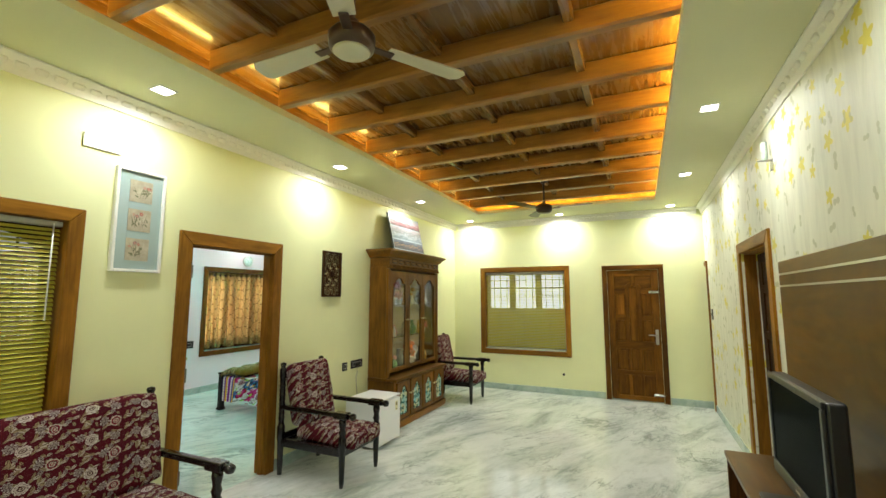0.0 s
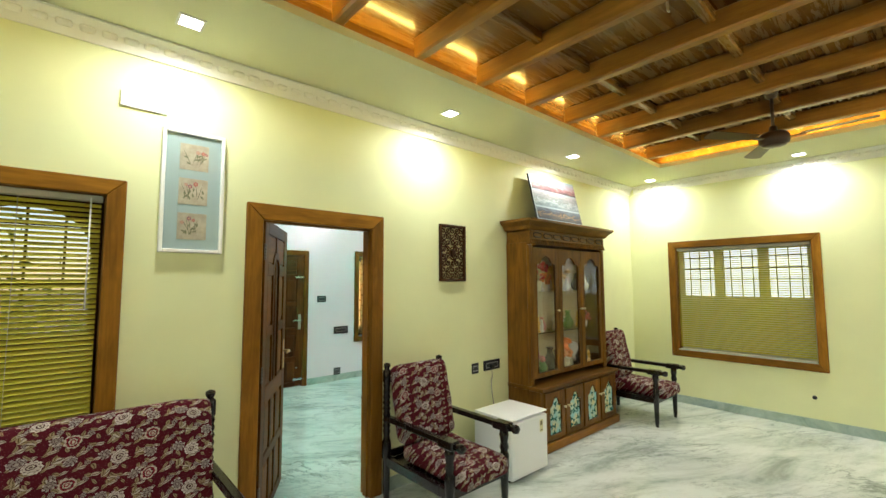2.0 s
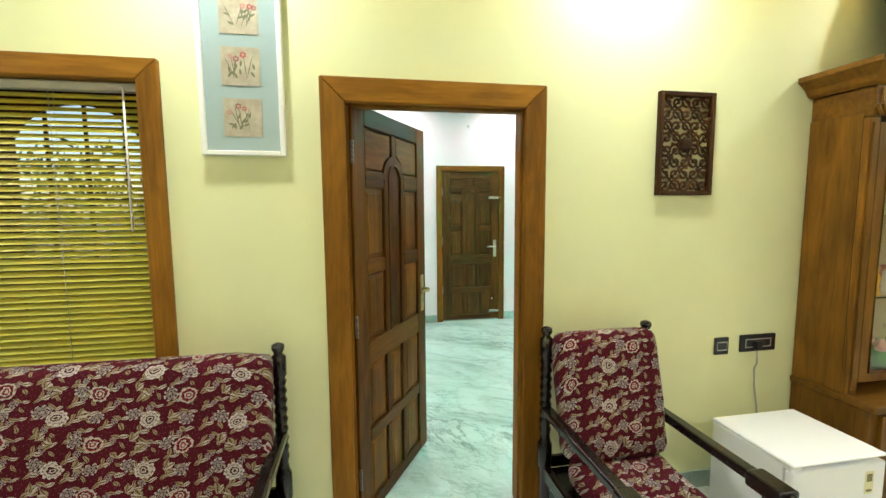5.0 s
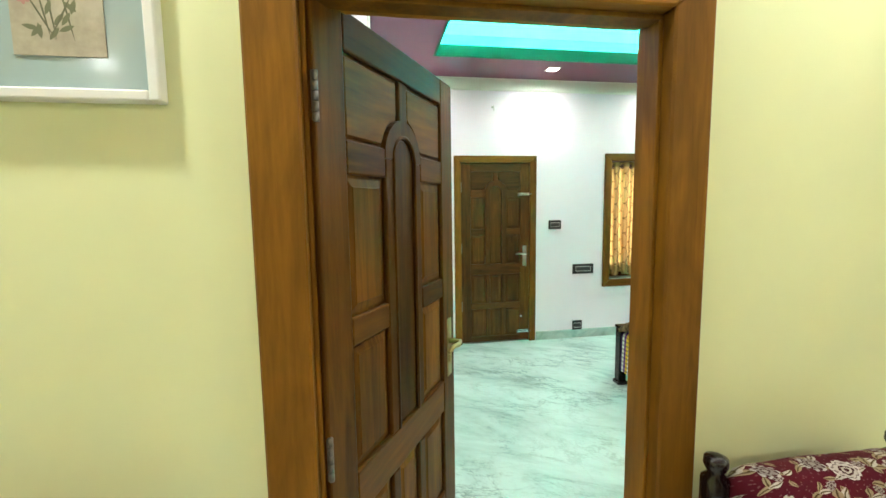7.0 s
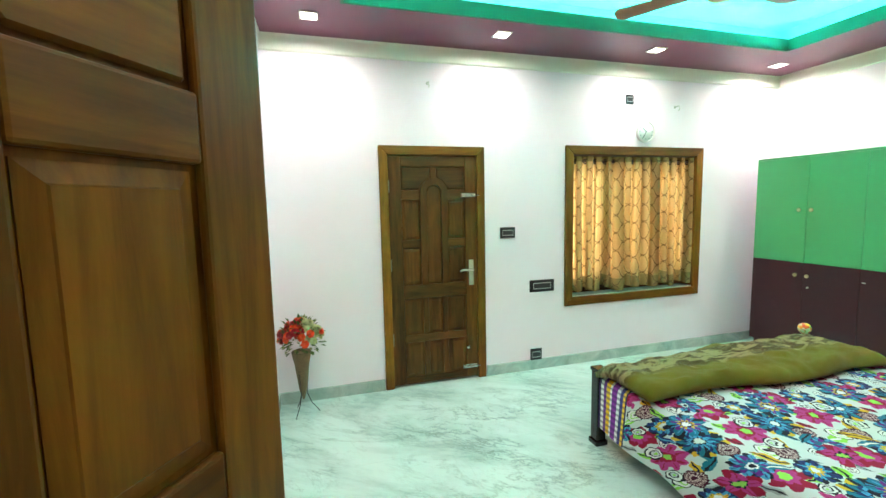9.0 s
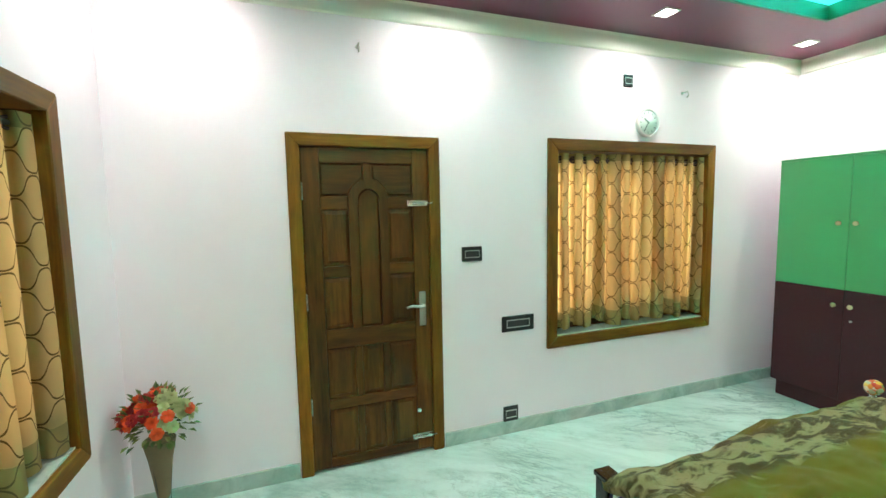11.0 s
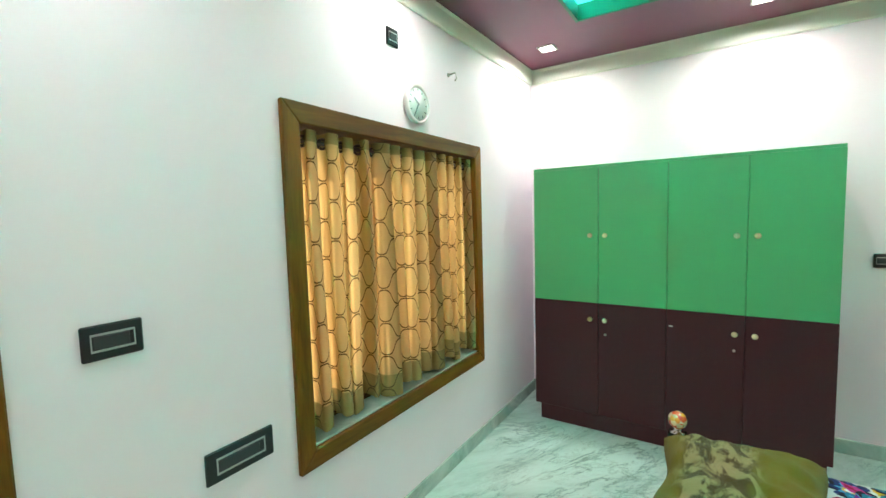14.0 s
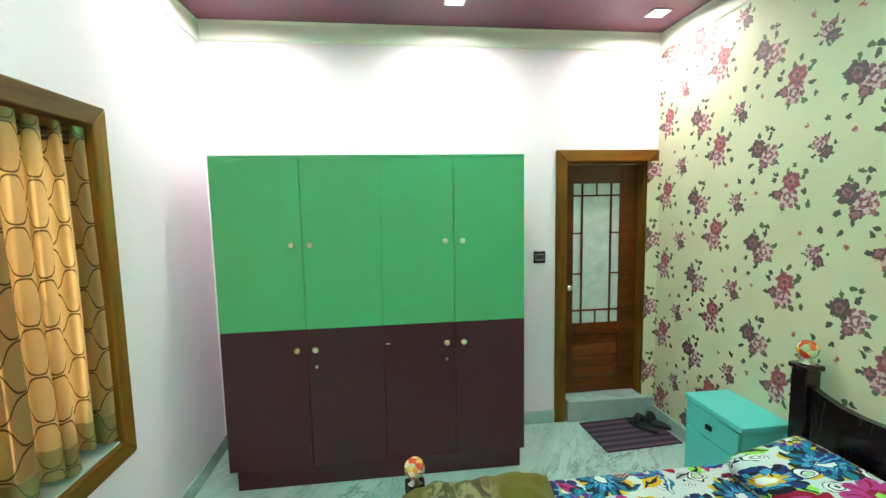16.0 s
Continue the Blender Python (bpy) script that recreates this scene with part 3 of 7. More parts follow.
lp = crown_run(LC, 0.075, 0.11)
trim("crown_west", (LW, KW), (LW, FW), (1, 0), lp, M["crown"], "white moulded plaster crown", "crown moulding")
trim("crown_east", (RW, KW), (RW, FW), (-1, 0), lp, M["crown"], "white moulded plaster crown", "crown moulding")
trim("crown_end", (LW + 0.076, FW), (RW - 0.076, FW), (0, -1), lp, M["crown"], "white moulded plaster crown", "crown moulding")


def beads(crown, count, place):
    """A row of cast plaster leaves along a crown."""
    me = None
    for k in range(count):
        if me is None:
            o = part("plaster_leaf", boxes((-0.02, -0.034, -0.02, 0.006, 0.034, 0.02), bevel=0.012, segs=2), M["crown"], crown)
            me = o.data
        else:
            o = new("plaster_leaf", me)
            o.parent = crown
        o.matrix_basis = place(k)


beads(bpy.data.objects["crown_west"], 100, lambda k: pose(LW + 0.034, KW + 0.05 + k * 0.0925, LC - 0.058, 0, 45, 0))
beads(bpy.data.objects["crown_east"], 100, lambda k: pose(RW - 0.034, KW + 0.05 + k * 0.0925, LC - 0.058, 0, 45, 180))
beads(bpy.data.objects["crown_end"], 42, lambda k: pose(LW + 0.13 + k * 0.0925, FW - 0.034, LC - 0.058, 0, 0, -90) @ pose(0, 0, 0, 0, 45, 0))
bp = [(0.001, BC - 0.13), (0.008, BC - 0.13), (0.014, BC - 0.12), (0.014, BC - 0.02), (0.022, BC - 0.002), (0.001, BC - 0.002)]
trim("cornice_window", (BW, BS), (BW, GW), (1, 0), bp, M["crown_band"], "cream plaster cornice band", "cornice")
trim("cornice_papered", (BE, 3.80), (BE, GW), (-1, 0), bp, M["crown_band"], "cream plaster cornice band", "cornice")
trim("cornice_wardrobe", (BW + 0.023, GW), (BE - 0.023, GW), (0, -1), bp, M["crown_band"], "cream plaster cornice band", "cornice")
trim("cornice_entry", (BW + 0.023, BS), (-4.25, BS), (0, 1), bp, M["crown_band"], "cream plaster cornice band", "cornice")


def skirt(name, a, b, inward):
    trim(name, a, b, inward, [(0.001, 0.001), (0.012, 0.001), (0.012, 0.095), (0.009, 0.1), (0.001, 0.1)], M["skirting"], "marble skirting tile strip", "baseboard")


skirt("baseboard_west", (LW, KW), (LW, 2.23), (1, 0))
skirt("baseboard_west_far", (LW, 3.25), (LW, FW), (1, 0))
skirt("baseboard_end", (LW + 0.013, FW), (-0.42, FW), (0, -1))
skirt("baseboard_end_side", (0.50, FW), (RW - 0.013, FW), (0, -1))
skirt("baseboard_east", (RW, 5.21), (RW, 7.388), (-1, 0))
skirt("baseboard_window", (BW, BS), (BW, 3.34), (1, 0))
skirt("baseboard_window_far", (BW, 4.30), (BW, GW), (1, 0))
skirt("baseboard_entry", (BW + 0.013, BS), (-4.25, BS), (0, 1))
skirt("baseboard_wardrobe", (BW + 0.013, GW), (-4.264, GW), (0, -1))
skirt("baseboard_papered", (BE, 3.80), (BE, GW - 0.013), (-1, 0))


# ---- lamps ----
def downlight(x, y, z, power, tint, label):
    e = thing("downlight", pose(x, y, z), label, "ceiling light", "recessed square downlights")
    part("frame", boxes((-0.062, -0.062, -0.008, 0.062, -0.05, 0.0), (-0.062, 0.05, -0.008, 0.062, 0.062, 0.0), (-0.062, -0.05, -0.008, -0.05, 0.05, 0.0), (0.05, -0.05, -0.008, 0.062, 0.05, 0.0)), M["white_plastic"], e)
    part("diffuser", boxes((-0.05, -0.05, -0.006, 0.05, 0.05, -0.001)), M["lamp_face"], e, "glowing white diffuser")
    d = bpy.data.lights.new("downlight_glow", "AREA")
    d.shape, d.size, d.energy, d.color, d.spread = "SQUARE", 0.09, power, tint, radians(166)
    new("downlight_glow", d).matrix_world = look((x, y, z - 0.014), (x, y, 0))


for x, y in ((-2.68, 0.0), (-2.68, 1.81), (-2.68, 3.67), (-2.68, 5.50), (-2.60, 7.30), (-1.02, 7.30), (0.62, 7.30), (0.67, 5.50), (0.67, 3.64), (0.67, 1.80), (0.67, 0.0), (-2.0, -1.3), (-0.2, -1.3)):
    downlight(x, y, LC, LIVING_WATTS * (1.3 if y > 7 else 1.0), LIVING_TINT, "small square recessed ceiling downlight, switched on")
for x, y in ((-6.33, 2.85), (-6.33, 4.30), (-6.33, 5.78), (-6.41, 7.34), (-5.07, 7.38), (-3.72, 7.45), (-3.72, 5.6), (-3.72, 4.1), (-3.75, 2.85), (-5.07, 2.75)):
    downlight(x, y, BC, BEDROOM_WATTS * (1.38 if y > 7 else 0.88), BEDROOM_TINT, "small square recessed ceiling downlight, switched on")


def strip(a, b, power, tint, tilt):
    """A hidden LED strip lying on the tray's ledge, facing up and inwards."""
    va, vb = Vector(a), Vector(b)
    d = bpy.data.lights.new("led_strip", "AREA")
    d.shape, d.size, d.size_y, d.energy, d.color = "RECTANGLE", (vb - va).length, 0.02, power, tint
    mid = (va + vb) / 2
    ob = new("led_strip", d)
    xax = (vb - va).normalized()
    zax = -Vector(tilt).normalized()
    yax = zax.cross(xax)
    ob.matrix_world = Matrix.Translation(mid) @ Matrix((xax, yax, zax)).transposed().to_4x4()


zl = LC + 0.065
strip((TX0 - 0.09, TY0, zl), (TX0 - 0.09, TY1, zl), AMBER_WATTS * 0.36, AMBER, (0.6, 0, 1))
strip((TX1 + 0.09, TY0, zl), (TX1 + 0.09, TY1, zl), AMBER_WATTS * 1.6, AMBER, (-0.6, 0, 1))
strip((TX0, TY1 + 0.06, zl), (TX1, TY1 + 0.06, zl), AMBER_WATTS * 0.4, AMBER, (0, -0.25, 1))
zb = BC + 0.065
strip((BX0 - 0.12, BY0, zb), (BX0 - 0.12, BY1, zb), CYAN_WATTS, CYAN, (0.3, 0, 1))
strip((BX1 + 0.12, BY0, zb), (BX1 + 0.12, BY1, zb), CYAN_WATTS, CYAN, (-0.3, 0, 1))
strip((BX0, BY1 + 0.12, zb), (BX1, BY1 + 0.12, zb), CYAN_WATTS * 0.5, CYAN, (0, -0.3, 1))
strip((BX0, BY0 - 0.12, zb), (BX1, BY0 - 0.12, zb), CYAN_WATTS * 0.5, CYAN, (0, 0.3, 1))


# ---- doors ----
def casing(parent, w, h, face=0.095, proud=0.02, depth=0.12, mats=("casingZ", "casingX")):
    """Door or window surround in local x (width, centred) and z; wall face at y = 0, room towards -y."""
    hw = w / 2
    for sx in (-1, 1):
        part("jamb", prism([(sx * hw, 0.001), (sx * (hw - face), 0.001), (sx * (hw - face), h - face), (sx * hw, h)], depth + proud, pose(0, -proud, 0), 0.005), M[mats[0]], parent)
    part("head", prism([(-hw, h), (-hw + face, h - face), (hw - face, h - face), (hw, h)], depth + proud + 0.001, pose(0, -proud - 0.001, 0), 0.005), M[mats[1]], parent)
    for b in ((-hw + face, 0.02, 0.001, -hw + face + 0.012, depth * 0.6, h - face - 0.012), (hw - face - 0.012, 0.02, 0.001, hw - face, depth * 0.6, h - face - 0.012), (-hw + face, 0.02, h - face - 0.012, hw - face, depth * 0.6, h - face)):
        part("stop", boxes(b, bevel=0.002), M[mats[0]], parent)


def arch_band(cx, zc, r0, r1, leg, y0, y1):
    pts = [(cx + r1 * math.cos(a), zc + r1 * math.sin(a)) for a in [math.pi * i / 14 for i in range(15)]]
    pts = [(cx + r1, zc - leg)] + pts + [(cx - r1, zc - leg), (cx - r0, zc - leg)]
    pts += [(cx - r0 * math.cos(a), zc + r0 * math.sin(a)) for a in [math.pi * i / 14 for i in range(15)]] + [(cx + r0, zc - leg)]
    return prism(pts, y1 - y0, pose(0, y0, 0))


def fielded(x0, z0, x1, z1, y0, y1, slope=0.020):
    """A raised panel: thin edge, sloping margin, flat field; y0 is the seat and y1 the field."""
    bm = bmesh.new()
    rim = y0 + (y1 - y0) * 0.25
    rings = []
    for d, y in ((0.0, y0), (0.0, rim), (slope, y1 - (y1 - y0) * 0.2), (slope + 0.002, y1)):
        rings.append([bm.verts.new(p) for p in ((x0 + d, y, z0 + d), (x1 - d, y, z0 + d), (x1 - d, y, z1 - d), (x0 + d, y, z1 - d))])
    for p, q in zip(rings, rings[1:]):
        for i in range(4):
            j = (i + 1) % 4
            bm.faces.new((p[i], p[j], q[j], q[i]))
    bm.faces.new(rings[-1])
    bm.faces.new(list(reversed(rings[0])))
    bmesh.ops.recalc_face_normals(bm, faces=bm.faces)
    return bm


def door_leaf(name, parent, w, h, frame_mat, panel_mat, sides=(-1, 1), swept=False, core_mat=None):
    """Panelled leaf: local x from the hinge edge, z up. A swept leaf's top panels are cut by an arch; else a raised arch band."""
    leaf = part(name, boxes((0, -0.007, 0, w, 0.007, h)), M[frame_mat + "Z"], parent)
    T = 0.0225
    X = [0.0, 0.135 * w, 0.36 * w, 0.415 * w, 0.585 * w, 0.64 * w, 0.865 * w, w]
    Z = [0.0, 0.032 * h, 0.19 * h, 0.222 * h, 0.385 * h, 0.445 * h, 0.607 * h, 0.642 * h, 0.815 * h, 0.855 * h, 0.955 * h, h]
    zc = (0.842 if swept else 0.844) * h
    R0, R1 = 0.085 * w, (0.143 if swept else 0.155) * w
    g = 0.008
    for s in sides:
        def span(a, b):
            return (a * s, b * s) if s > 0 else (b * s, a * s)
        y0, y1 = span(0.0068, T)
        for xa, xb in ((X[0], X[1]), (X[6], X[7])):
            part("stile", boxes((xa, y0, 0, xb, y1, h), bevel=0.005, segs=2), M[frame_mat + "Z"], leaf)
        rails = [(X[1], y0, Z[0], X[6], y1, Z[1]), (X[1], y0, Z[4], X[6], y1, Z[5]), (X[1], y0, Z[10], X[6], y1, h), (X[1], y0, Z[2], X[6], y1, Z[3])]
        rails += [(X[1], y0, Z[6], X[2], y1, Z[7]), (X[5], y0, Z[6], X[6], y1, Z[7]), (X[1], y0, Z[8], X[2], y1, Z[9]), (X[5], y0, Z[8], X[6], y1, Z[9])]
        for b in rails:
            part("rail", boxes(b, bevel=0.005, segs=2), M[frame_mat + "X"], leaf)
        mull = [(X[2], y0, Z[1], X[3], y1, Z[2]), (X[4], y0, Z[1], X[5], y1, Z[2]), (X[2], y0, Z[3], X[3], y1, Z[4]), (X[4], y0, Z[3], X[5], y1, Z[4]), (w / 2 - 0.025, y0, zc + R1 - 0.006, w / 2 + 0.025, y1, Z[10])]
        if swept:
            mull += [(X[2], y0, Z[5], X[3], y1, zc), (X[4], y0, Z[5], X[5], y1, zc)]
        for b in mull:
            part("mullion", boxes(b, bevel=0.005, segs=2), M[frame_mat + "Z"], leaf)
        lift = 0.0004 if swept else 0.010
        ya, yb = span(0.0068, T + lift)
        part("arch", arch_band(w / 2, zc, R0, R1, 0.0 if swept else zc - Z[5], ya, yb), M[frame_mat + "Z"], leaf)
        if swept:
            bead = [(w / 2 + R0, T * s, Z[5])] + [(w / 2 + R0 * math.cos(t), T * s, zc + R0 * math.sin(t)) for t in [math.pi * i / 14 for i in range(15)]] + [(w / 2 - R0, T * s, Z[5])]
            part("bead", tube(bead, 0.006, 6), M[frame_mat + "Z"], leaf)
        yp0, yp1 = span(0.0066, 0.0165)
        seat, field = 0.0066 * s, 0.0165 * s
        for xa, xb in ((X[1], X[2]), (X[3], X[4]), (X[5], X[6])):
            for za, zb_ in ((Z[1], Z[2]), (Z[3], Z[4])):
                part("panel", fielded(xa + g, za + g, xb - g, zb_ - g, seat, field), M[panel_mat + "Z"], leaf)
        for xa, xb in ((X[1], X[2]), (X[5], X[6])):
            for za, zb_ in ((Z[5], Z[6]), (Z[7], Z[8])):
                part("panel", fielded(xa + g, za + g, xb - g, zb_ - g, seat, field), M[panel_mat + "Z"], leaf)
        for sx in (-1, 1):
            # top panels, their inner lower corner cut along the arch
            far, near = w / 2 - X[1] - g, 0.025 + g
            lo, hi, rg = Z[9] + g, Z[10] - g, R1 + 0.012
            t0, t1 = math.asin((lo - zc) / rg), math.acos(near / rg)
            pts = [(far, lo)] + [(rg * math.cos(t0 + (t1 - t0) * k / 8), zc + rg * math.sin(t0 + (t1 - t0) * k / 8)) for k in range(9)] + [(near, hi), (far, hi)]
            part("panel", prism([(w / 2 + sx * px, pz) for px, pz in pts], yp1 - yp0, pose(0, yp0, 0), 0.005), M[panel_mat + "X"], leaf)
        r = R0 - g * 0.7
        pts = [(w / 2 + r, Z[5] + g)] + [(w / 2 + r * math.cos(t), zc + r * math.sin(t)) for t in [math.pi * i / 12 for i in range(13)]] + [(w / 2 - r, Z[5] + g)]
        part("panel", prism(pts, yp1 - yp0, pose(0, yp0, 0), 0.005), M[(core_mat or panel_mat) + "Z"], leaf)
    return leaf


def lever(parent, x, z, s, flip=1, metal="steel"):
    """Lever handle on a long plate; s is the side of the leaf."""
    y = 0.0195 * s
    bm = boxes((x - 0.022, y, z - 0.12, x + 0.022, y + 0.006 * s, z + 0.11), bevel=0.004)
    bm = merged(bm, tube([(x, y + 0.006 * s, z + 0.02), (x, y + 0.05 * s, z + 0.02), (x - 0.03 * flip, y + 0.055 * s, z + 0.02), (x - 0.085 * flip, y + 0.052 * s, z + 0.028), (x - 0.12 * flip, y + 0.05 * s, z + 0.018)], [0.011, 0.011, 0.010, 0.009, 0.007]))
    bm = merged(bm, boxes((x - 0.009, y + 0.006 * s, z - 0.065, x + 0.009, y + 0.011 * s, z - 0.035), bevel=0.003))
    return part("door_handle", bm, M[metal], parent, metal + " lever handle on a long plate")


def tower_bolt(parent, x0, x1, z, y):
    bm = boxes((x0, y - 0.006, z - 0.018, x1, y, z + 0.018), bevel=0.003)
    bm = merged(bm, tube([(x0 + 0.01, y - 0.014, z), (x1 + 0.03, y - 0.014, z)], 0.008), tube([((x0 + x1) / 2, y - 0.014, z), ((x0 + x1) / 2, y - 0.035, z)], 0.006))
    for k in (0.12, 0.5, 0.88):
        xx = x0 + (x1 - x0) * k
        bm = merged(bm, boxes((xx - 0.012, y - 0.024, z - 0.012, xx + 0.012, y - 0.004, z + 0.012), bevel=0.003))
    return part("bolt", bm, M["chrome"], parent, "chrome sliding bolt")


def hinge_at(parent, x, z, y):
    return part("hinge", merged(boxes((x - 0.007, y - 0.003, z - 0.05, x + 0.007, y, z + 0.05)), *[tube([(x, y - 0.006, z + a), (x, y - 0.006, z + a + 0.019)], 0.0065) for a in (-0.052, -0.031, -0.010, 0.011, 0.032)]), M["hinge_metal"], parent, "worn steel hinge")


# open bedroom door, leaf swung into the bedroom
d1 = tagged(new("door_1"), "teak panelled door standing half open into the bedroom", "door", kind="structure")
d1.matrix_basis = pose(LW, 2.742, 0, 0, 0, 90)
casing(d1, 1.035, 2.125, 0.105, 0.02, 0.125)
part("strike_hole", lathe([(0.010, 0), (0.010, 0.003)], 12, pose(0.4118, 0.045, 1.68, 0, -90, 0)), M["black_plastic"], d1, "dark bolt hole in the jamb")
part("strike_plate", boxes((0.4102, 0.050, 0.93, 0.4122, 0.080, 1.09), bevel=0.0006), M["hinge_metal"], d1, "worn steel strike plate")
leaf1 = door_leaf("leaf", d1, 0.825, 2.02, "door_frame", "door_panel", swept=True, core_mat="door_frame")
leaf1.matrix_basis = pose(-0.407, 0.026, 0.012, 0, 0, LEAF_ANGLE)
lever(leaf1, 0.77, 1.02, -1, metal="brass")
lever(leaf1, 0.77, 1.02, 1, metal="brass")
for z in (0.25, 1.0, 1.80):
    hinge_at(leaf1, 0.0, z, -0.019)


def plain_bolts(d, w):
    tower_bolt(d, w / 2 - 0.22, w / 2 - 0.085, 1.69, -0.002)
    tower_bolt(d, w / 2 - 0.22, w / 2 - 0.085, 0.12, -0.002)


def closed_door(name, m4, w, h, label, mats, panel_mat, bolts=True, handle=True, hinges=True):
    d = tagged(new(name), label, "door", kind="structure")
    d.matrix_basis = m4
    casing(d, w, h, 0.075, 0.02, 0.12, mats)
    lw = w - 0.154
    leaf = door_leaf("leaf", d, lw, h - 0.10, panel_mat, panel_mat, (-1,))
    leaf.matrix_basis = pose(-lw / 2, 0.021, 0.02)
    if handle:
        lever(leaf, lw - 0.055, 0.98, -1)
    if bolts:
        plain_bolts(d, w)
    if hinges:
        for z in (0.42, 1.08, 1.75):
            hinge_at(leaf, 0.0, z, -0.021)
    return d


closed_door("door_2", pose(0.04, FW, 0, 0, 0, 0), 0.90, 2.12, "closed reddish-brown panelled wooden door with steel handle and bolts", ("teakZ", "teakX"), "door_panel")
dd = closed_door("door_3", pose(BW, 3.818, 0, 0, 0, 90), 0.94, 2.11, "closed brown panelled wooden door with chrome bolts", ("casing_bZ", "casing_bX"), "panel")
part("eye_ring", lathe([(0.016, 0), (0.016, 0.006), (0.008, 0.008)], 14, pose(0.30, -0.003, 0.30, 90, 0, 0)), M["chrome"], dd, "small chrome ring")

# bathroom door: reddish frame, leaded frosted pane
g = tagged(new("door_4"), "closed reddish wooden bathroom door with a frosted glass pane", "door", kind="structure")
g.matrix_basis = pose(-3.874, GW, 0, 0, 0, 0)
casing(g, 0.804, 2.09, 0.085, 0.02, 0.17, ("casing_bZ", "casing_bX"))
PW = 0.190
gl = part("leaf", boxes((-0.30, 0.095, 0.18, -PW, 0.13, 1.99), (PW, 0.095, 0.18, 0.345, 0.13, 1.99), (-PW, 0.095, 1.85, PW, 0.13, 1.99), (-PW, 0.095, 0.66, PW, 0.13, 0.75), (-PW, 0.095, 0.18, PW, 0.13, 0.30), bevel=0.004), M["redwood"], g)
for i in range(4):
    z = 0.305 + i * 0.0885
    part("plank", boxes((-PW + 0.001, 0.102, z, PW - 0.001, 0.123, z + 0.085), bevel=0.004), M["redwood"], gl)
part("pane", boxes((-PW, 0.110, 0.75, PW, 0.116, 1.85)), M["frosted"], gl, "frosted pale green glass")
bars = [(sx * 0.118 - 0.007, 0.100, 0.75, sx * 0.118 + 0.007, 0.109, 1.85) for sx in (-1, 1)] + [(-PW, 0.1015, z, PW, 0.108, z + 0.014) for z in (0.845, 1.75)]
bars += [(sx * 0.1575 - 0.0325, 0.1015, z, sx * 0.1575 + 0.0325, 0.108, z + 0.012) for sx in (-1, 1) for z in (1.14, 1.46)] + [(-0.006, 0.1025, z, 0.006, 0.1075, z + 0.095) for z in (0.75, 1.757)]
for b in bars:
    part("glazing_bar", boxes(b), M["redwood"], gl)
part("door_knob", lathe([(0.026, 0), (0.026, 0.006), (0.011, 0.010), (0.011, 0.03), (0.024, 0.04), (0.027, 0.055), (0.018, 0.068)], 18, pose(-0.245, 0.095, 1.05, 90, 0, 0)), M["chrome"], gl, "round chrome knob")
gl.matrix_basis = pose(-0.028, 0, 0)
structure("trim_papered", boxes((-3.566, GW - 0.027, 0.177, BE - 0.001, GW - 0.0215, 2.004)), M["wall_floral"], "floral wallpaper pasted over the door casing by the corner", "wallpaper strip")
structure("threshold", boxes((-4.176, GW - 0.03, 0.001, BE - 0.001, GW + 0.19, 0.15), (-4.176, GW - 0.05, 0.15, BE - 0.001, GW + 0.19, 0.175), bevel=0.003), M["skirting"], "raised marble step in front of the bathroom door", "step")

# doorway in the papered living room wall with its leaf folded back, and a narrow opening by the corner
r = tagged(new("door_5"), "open teak doorway with a dark brown door leaf inside", "door", kind="structure")
r.matrix_basis = pose(RW, 4.63, 0, 0, 0, -90)
casing(r, 1.16, 2.13, 0.10, 0.02, 0.195)
lf = door_leaf("leaf", r, 0.956, 2.0, "dark_teak", "dark_teak", (-1,))
lf.matrix_basis = pose(-0.478, 0.150, 0.015)
corner = tagged(new("trim_corner"), "narrow wooden casing of the opening at the room corner", "casing", kind="structure")
part("casing_post", boxes((RW - 0.022, CDOOR[0] - 0.05, 0.001, RW + 0.19, CDOOR[0], CDOOR[3]), bevel=0.005), M["casingZ"], corner)
part("casing_head", boxes((RW - 0.024, CDOOR[0] - 0.05, CDOOR[3] - 0.002, RW + 0.19, CDOOR[1], CDOOR[3] + 0.07), bevel=0.005), M["casingY"], corner)


